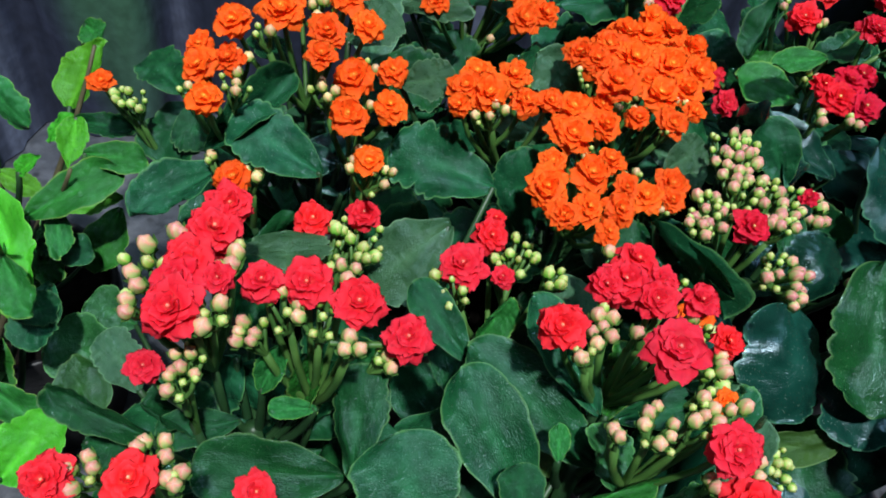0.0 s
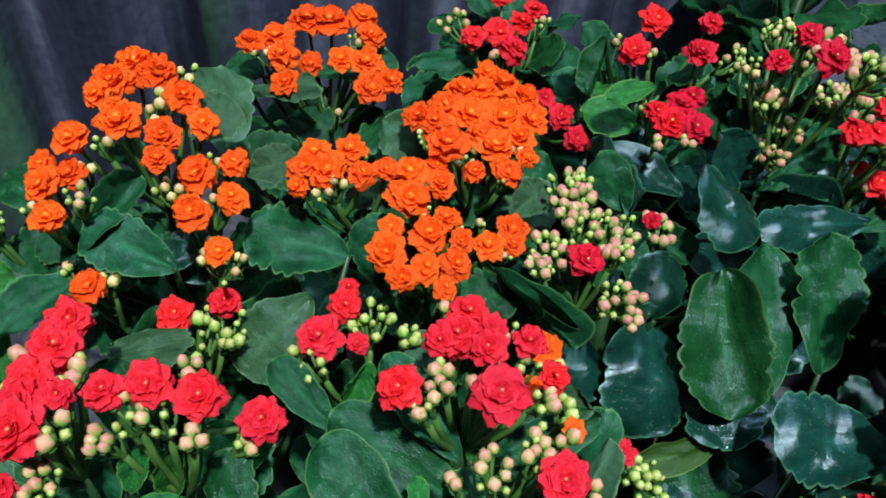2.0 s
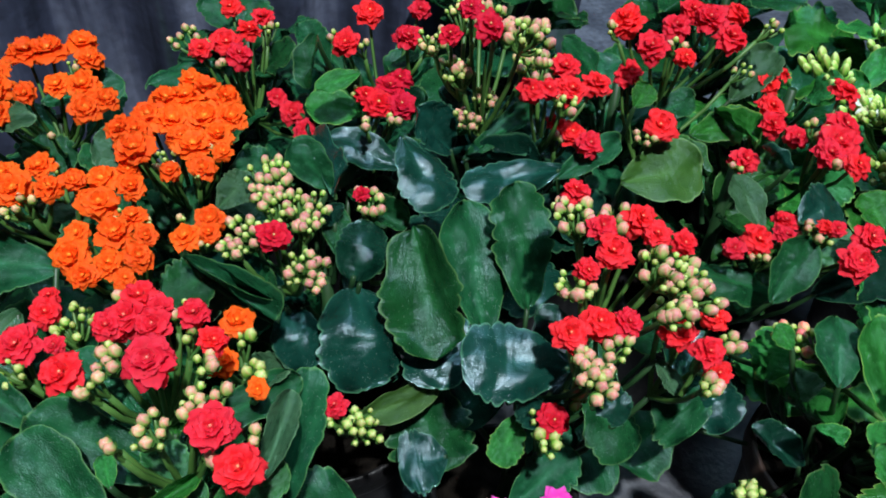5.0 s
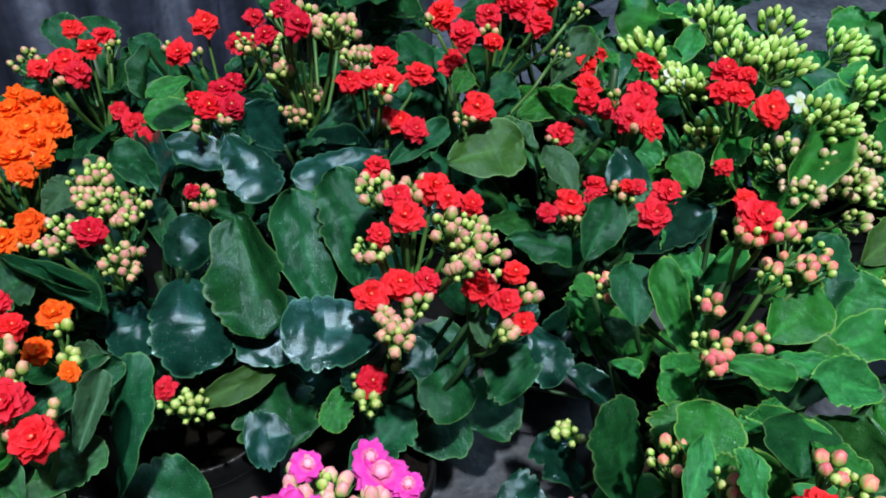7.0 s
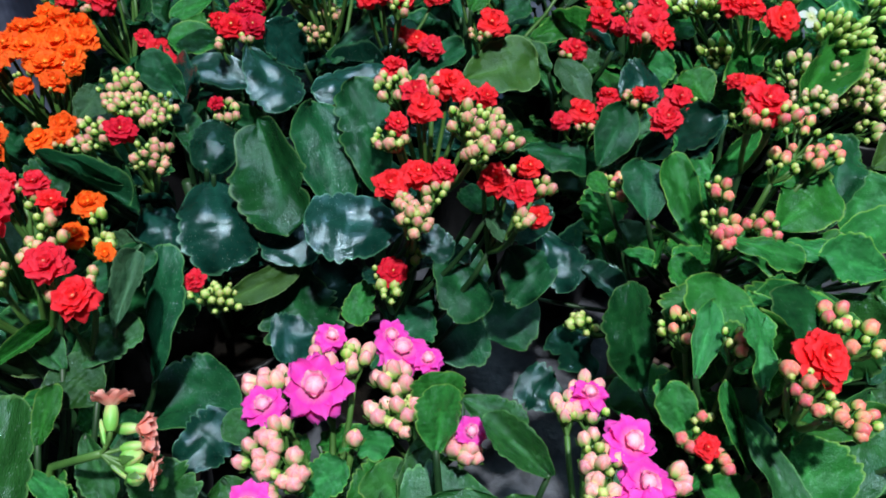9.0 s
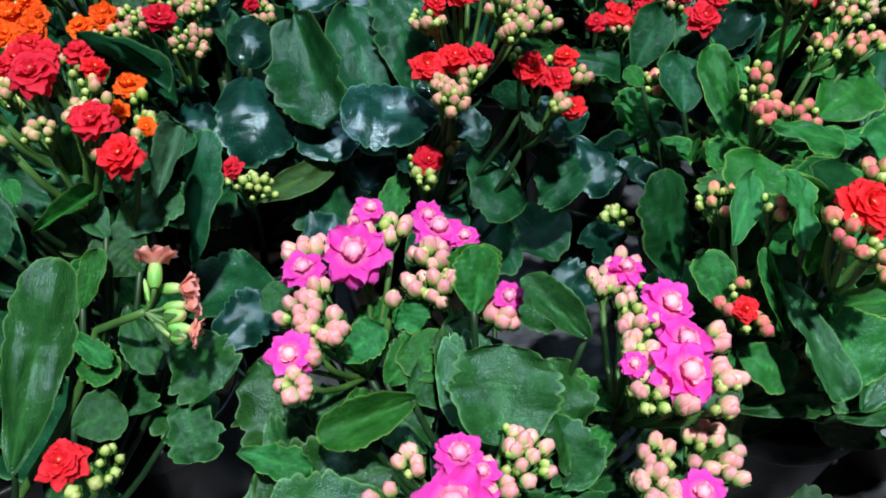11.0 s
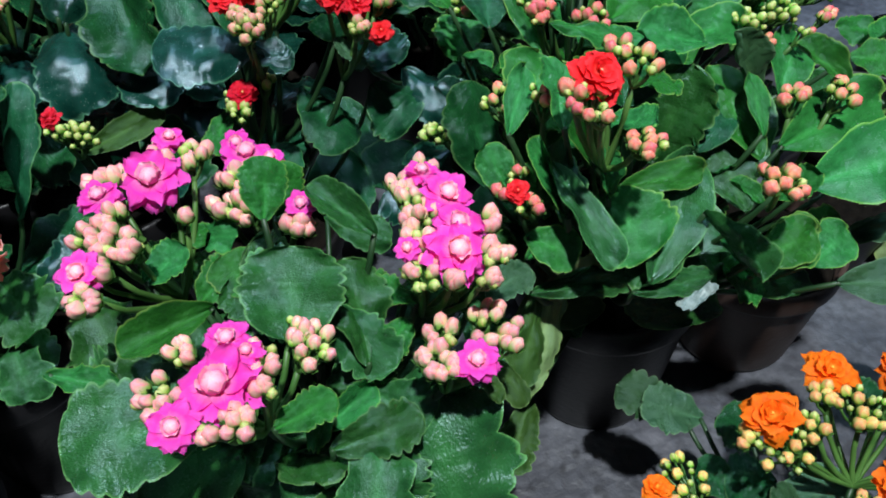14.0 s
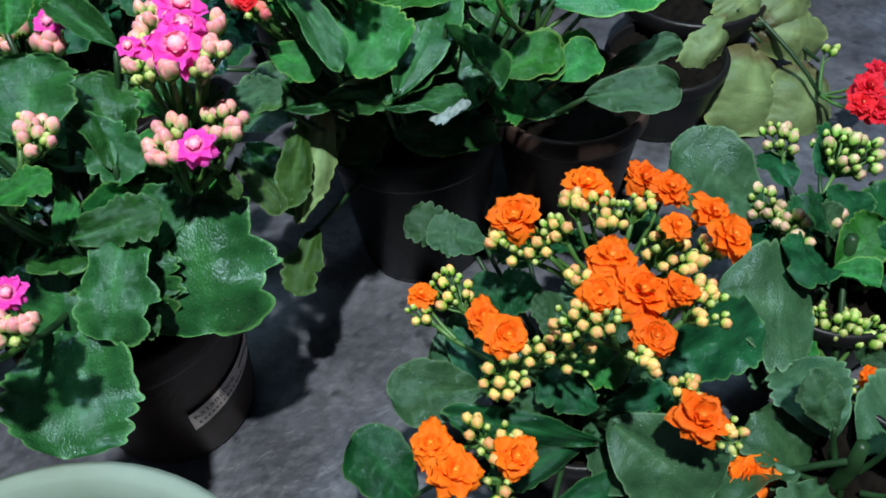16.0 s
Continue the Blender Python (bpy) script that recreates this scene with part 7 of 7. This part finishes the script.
def broad_leaved():
    """A plant with broad hanging yellow-green leaves and a few red blossoms."""
    plant = Plant((0.378, 0.030), "plant with broad hanging pale leaves and red blossom", "pale", (0.055, 0.07), None, "", "potted_begonia", "potted plant", 91)
    for foot, tip, w in (((0.388, -0.033, 0.054), (0.354, -0.069, 0.008), 0.067),
                         ((0.425, -0.058, 0.038), (0.386, -0.087, 0.004), 0.056),
                         ((0.388, -0.028, 0.063), (0.437, -0.053, 0.047), 0.038),
                         ((0.375, -0.018, 0.076), (0.328, -0.030, 0.053), 0.026),
                         ((0.386, -0.030, 0.063), (0.375, -0.004, 0.089), 0.038),
                         ((0.390, -0.029, 0.063), (0.438, -0.023, 0.080), 0.039)):
        plant.put_leaf(foot, tip, w, (-0.15, -0.7, 0.65), "pale", 8)
    plant.stems(0.085)
    plant.head("red", [(405, -114, 60, 11), (394, -120, 55, 9), (405, -127, 50, 10), (424, -105, 60, 8)], "green", 3, [(430, -55, 46, 8, 3)])
    return plant


plant = Plant((0.500, 0.090), "orange kalanchoe beside a broad-leaved plant", "fresh", (0.042, 0.06), None, seed=95)
plant.rosette(9, 0.06, 0.085, 0.05)
plant.stems(0.085)
plant.head("orange", [(431, 10, 100, 16), (434, 30, 105, 12), (465, 25, 100, 15)], "cream", 3, [(455, 25, 98, 8, 3)])
broad_leaved()


def paper_scrap():
    """A small crumpled scrap of pale foil lying on the edge of a leaf."""
    rnd = random.Random(8)
    n, v, f = 7, [], []
    for side in (0.0, 0.0004):
        for j in range(n):
            for i in range(n):
                x, y = 0.021 * (i / (n - 1) - 0.5), 0.010 * (j / (n - 1) - 0.5)
                q = noise.noise(Vector((x * 260, y * 260, 3)))
                edge = i in (0, n - 1) or j in (0, n - 1)
                k = 0.86 + 0.4 * noise.noise(Vector((x * 420, y * 420, 7))) if edge else 1.0
                v.append((x * k + 0.0006 * q, y * k, 0.0016 * q - side))
    for j in range(n - 1):
        for i in range(n - 1):
            a = j * n + i
            f += [(a, a + 1, a + n + 1, a + n), (a + n * n, a + n * n + n, a + n * n + n + 1, a + n * n + 1)]
    rim = list(range(n)) + [k * n + n - 1 for k in range(1, n)] + [n * n - 2 - k for k in range(n - 1)] + [k * n for k in range(n - 2, 0, -1)]
    for a, b in zip(rim, rim[1:] + rim[:1]):
        f.append((b, a, a + n * n, b + n * n))
    foil = plain_material("pale_crumpled_foil", (0.10, 0.145, 0.14), (0.24, 0.30, 0.29), 420, 0.4)
    ob = tagged(new("foil_scrap", mesh_from("foil_scrap", v, f, [foil], smooth=False)), "crumpled pale scrap lying on the edge of a leaf", "scrap")
    ob.matrix_world = pose(0.1005, -0.1045, 0.1655, 12, -10, 10)


paper_scrap()
U_STALK = [(-0.1931, 0.0252, 0.2050), (-0.1718, 0.0116, 0.2220)]
U_OPEN = [((-0.1658, 0.0123, 0.2320), (-0.1617, 0.0264, 0.2400), 1),
          ((-0.1648, 0.0171, 0.2260), (-0.1519, 0.0114, 0.2280), 0),
          ((-0.1650, 0.0111, 0.2220), (-0.1520, 0.0088, 0.2220), 0),
          ((-0.1650, 0.0054, 0.2180), (-0.1528, 0.0010, 0.2140), 1)]
U_SHUT = [((-0.1659, 0.0077, 0.2200), (-0.1574, 0.0083, 0.2190)),
          ((-0.1647, 0.0041, 0.2160), (-0.1608, 0.0021, 0.2120)),
          ((-0.1693, 0.0117, 0.2260), (-0.1690, 0.0226, 0.2300)),
          ((-0.1695, 0.0077, 0.2190), (-0.1648, 0.0022, 0.2140))]


def tube_flower(seed, open_wide):
    """A fat green calyx with a ruffled salmon mouth, its foot at the origin, of unit length."""
    rnd = random.Random(seed)
    v, f, al = [], [], []
    egg(v, f, al, 0.17, 0.66, 0.0, 4, 7, 10, 0.3, 0.1)
    n = len(f)
    for k in range(9 if open_wide else 6):
        petal(v, f, al, k * (0.7 if open_wide else 1.05), (0.75 if open_wide else 1.15) + 0.25 * (k % 2), 0.52, 0.40, 0.06, 0.50, 0.1, rnd, 0.08)
    return mesh_from("flower", v, f, [BUD["calyx"], PETAL["salmon"]], [0] * n + [1] * (len(f) - n), along=al)


def fading_head(plant):
    """A fading head: a long stalk with tube-shaped salmon flowers and slim buds spread from its end."""
    start, node = [Vector(p) - plant.base for p in U_STALK]
    v, f = [], []
    tube(v, f, bend(Vector((0.014, 0.010, 0.15)), start, 0.0, 5) + [start.lerp(node, 0.5), node], 0.0020, 0.0015, 7)
    ob = part("flower_head", bpy.data.meshes.new("flower_head"), plant.ob)
    for i, (a, b, wide) in enumerate(U_OPEN):
        a, b = Vector(a) - plant.base, Vector(b) - plant.base
        tube(v, f, bend(node, a, 0.001, 4), 0.0008, 0.0009, 6)
        part("flower", tube_flower(i, wide), ob, frame_matrix(a, b - a, (0.3, 1, 0.2), (b - a).length))
    for i, (a, b) in enumerate(U_SHUT):
        a, b = Vector(a) - plant.base, Vector(b) - plant.base
        tube(v, f, bend(node, a, 0.001, 4), 0.0008, 0.0008, 6)
        k = 0.0036 if i < 2 else 0.0011
        part("bud", BUDS["calyx"][i % 3], ob, frame_matrix(a, b - a, (0.3, 1, 0.2), (k, k, (b - a).length / 2.2)))
    ob.data.from_pydata([tuple(p) for p in v], [], f)
    ob.data.materials.append(STEM)
    ob.data.polygons.foreach_set("use_smooth", [True] * len(f))
    ob.data.update()


fading_head(PLANTS["U"])
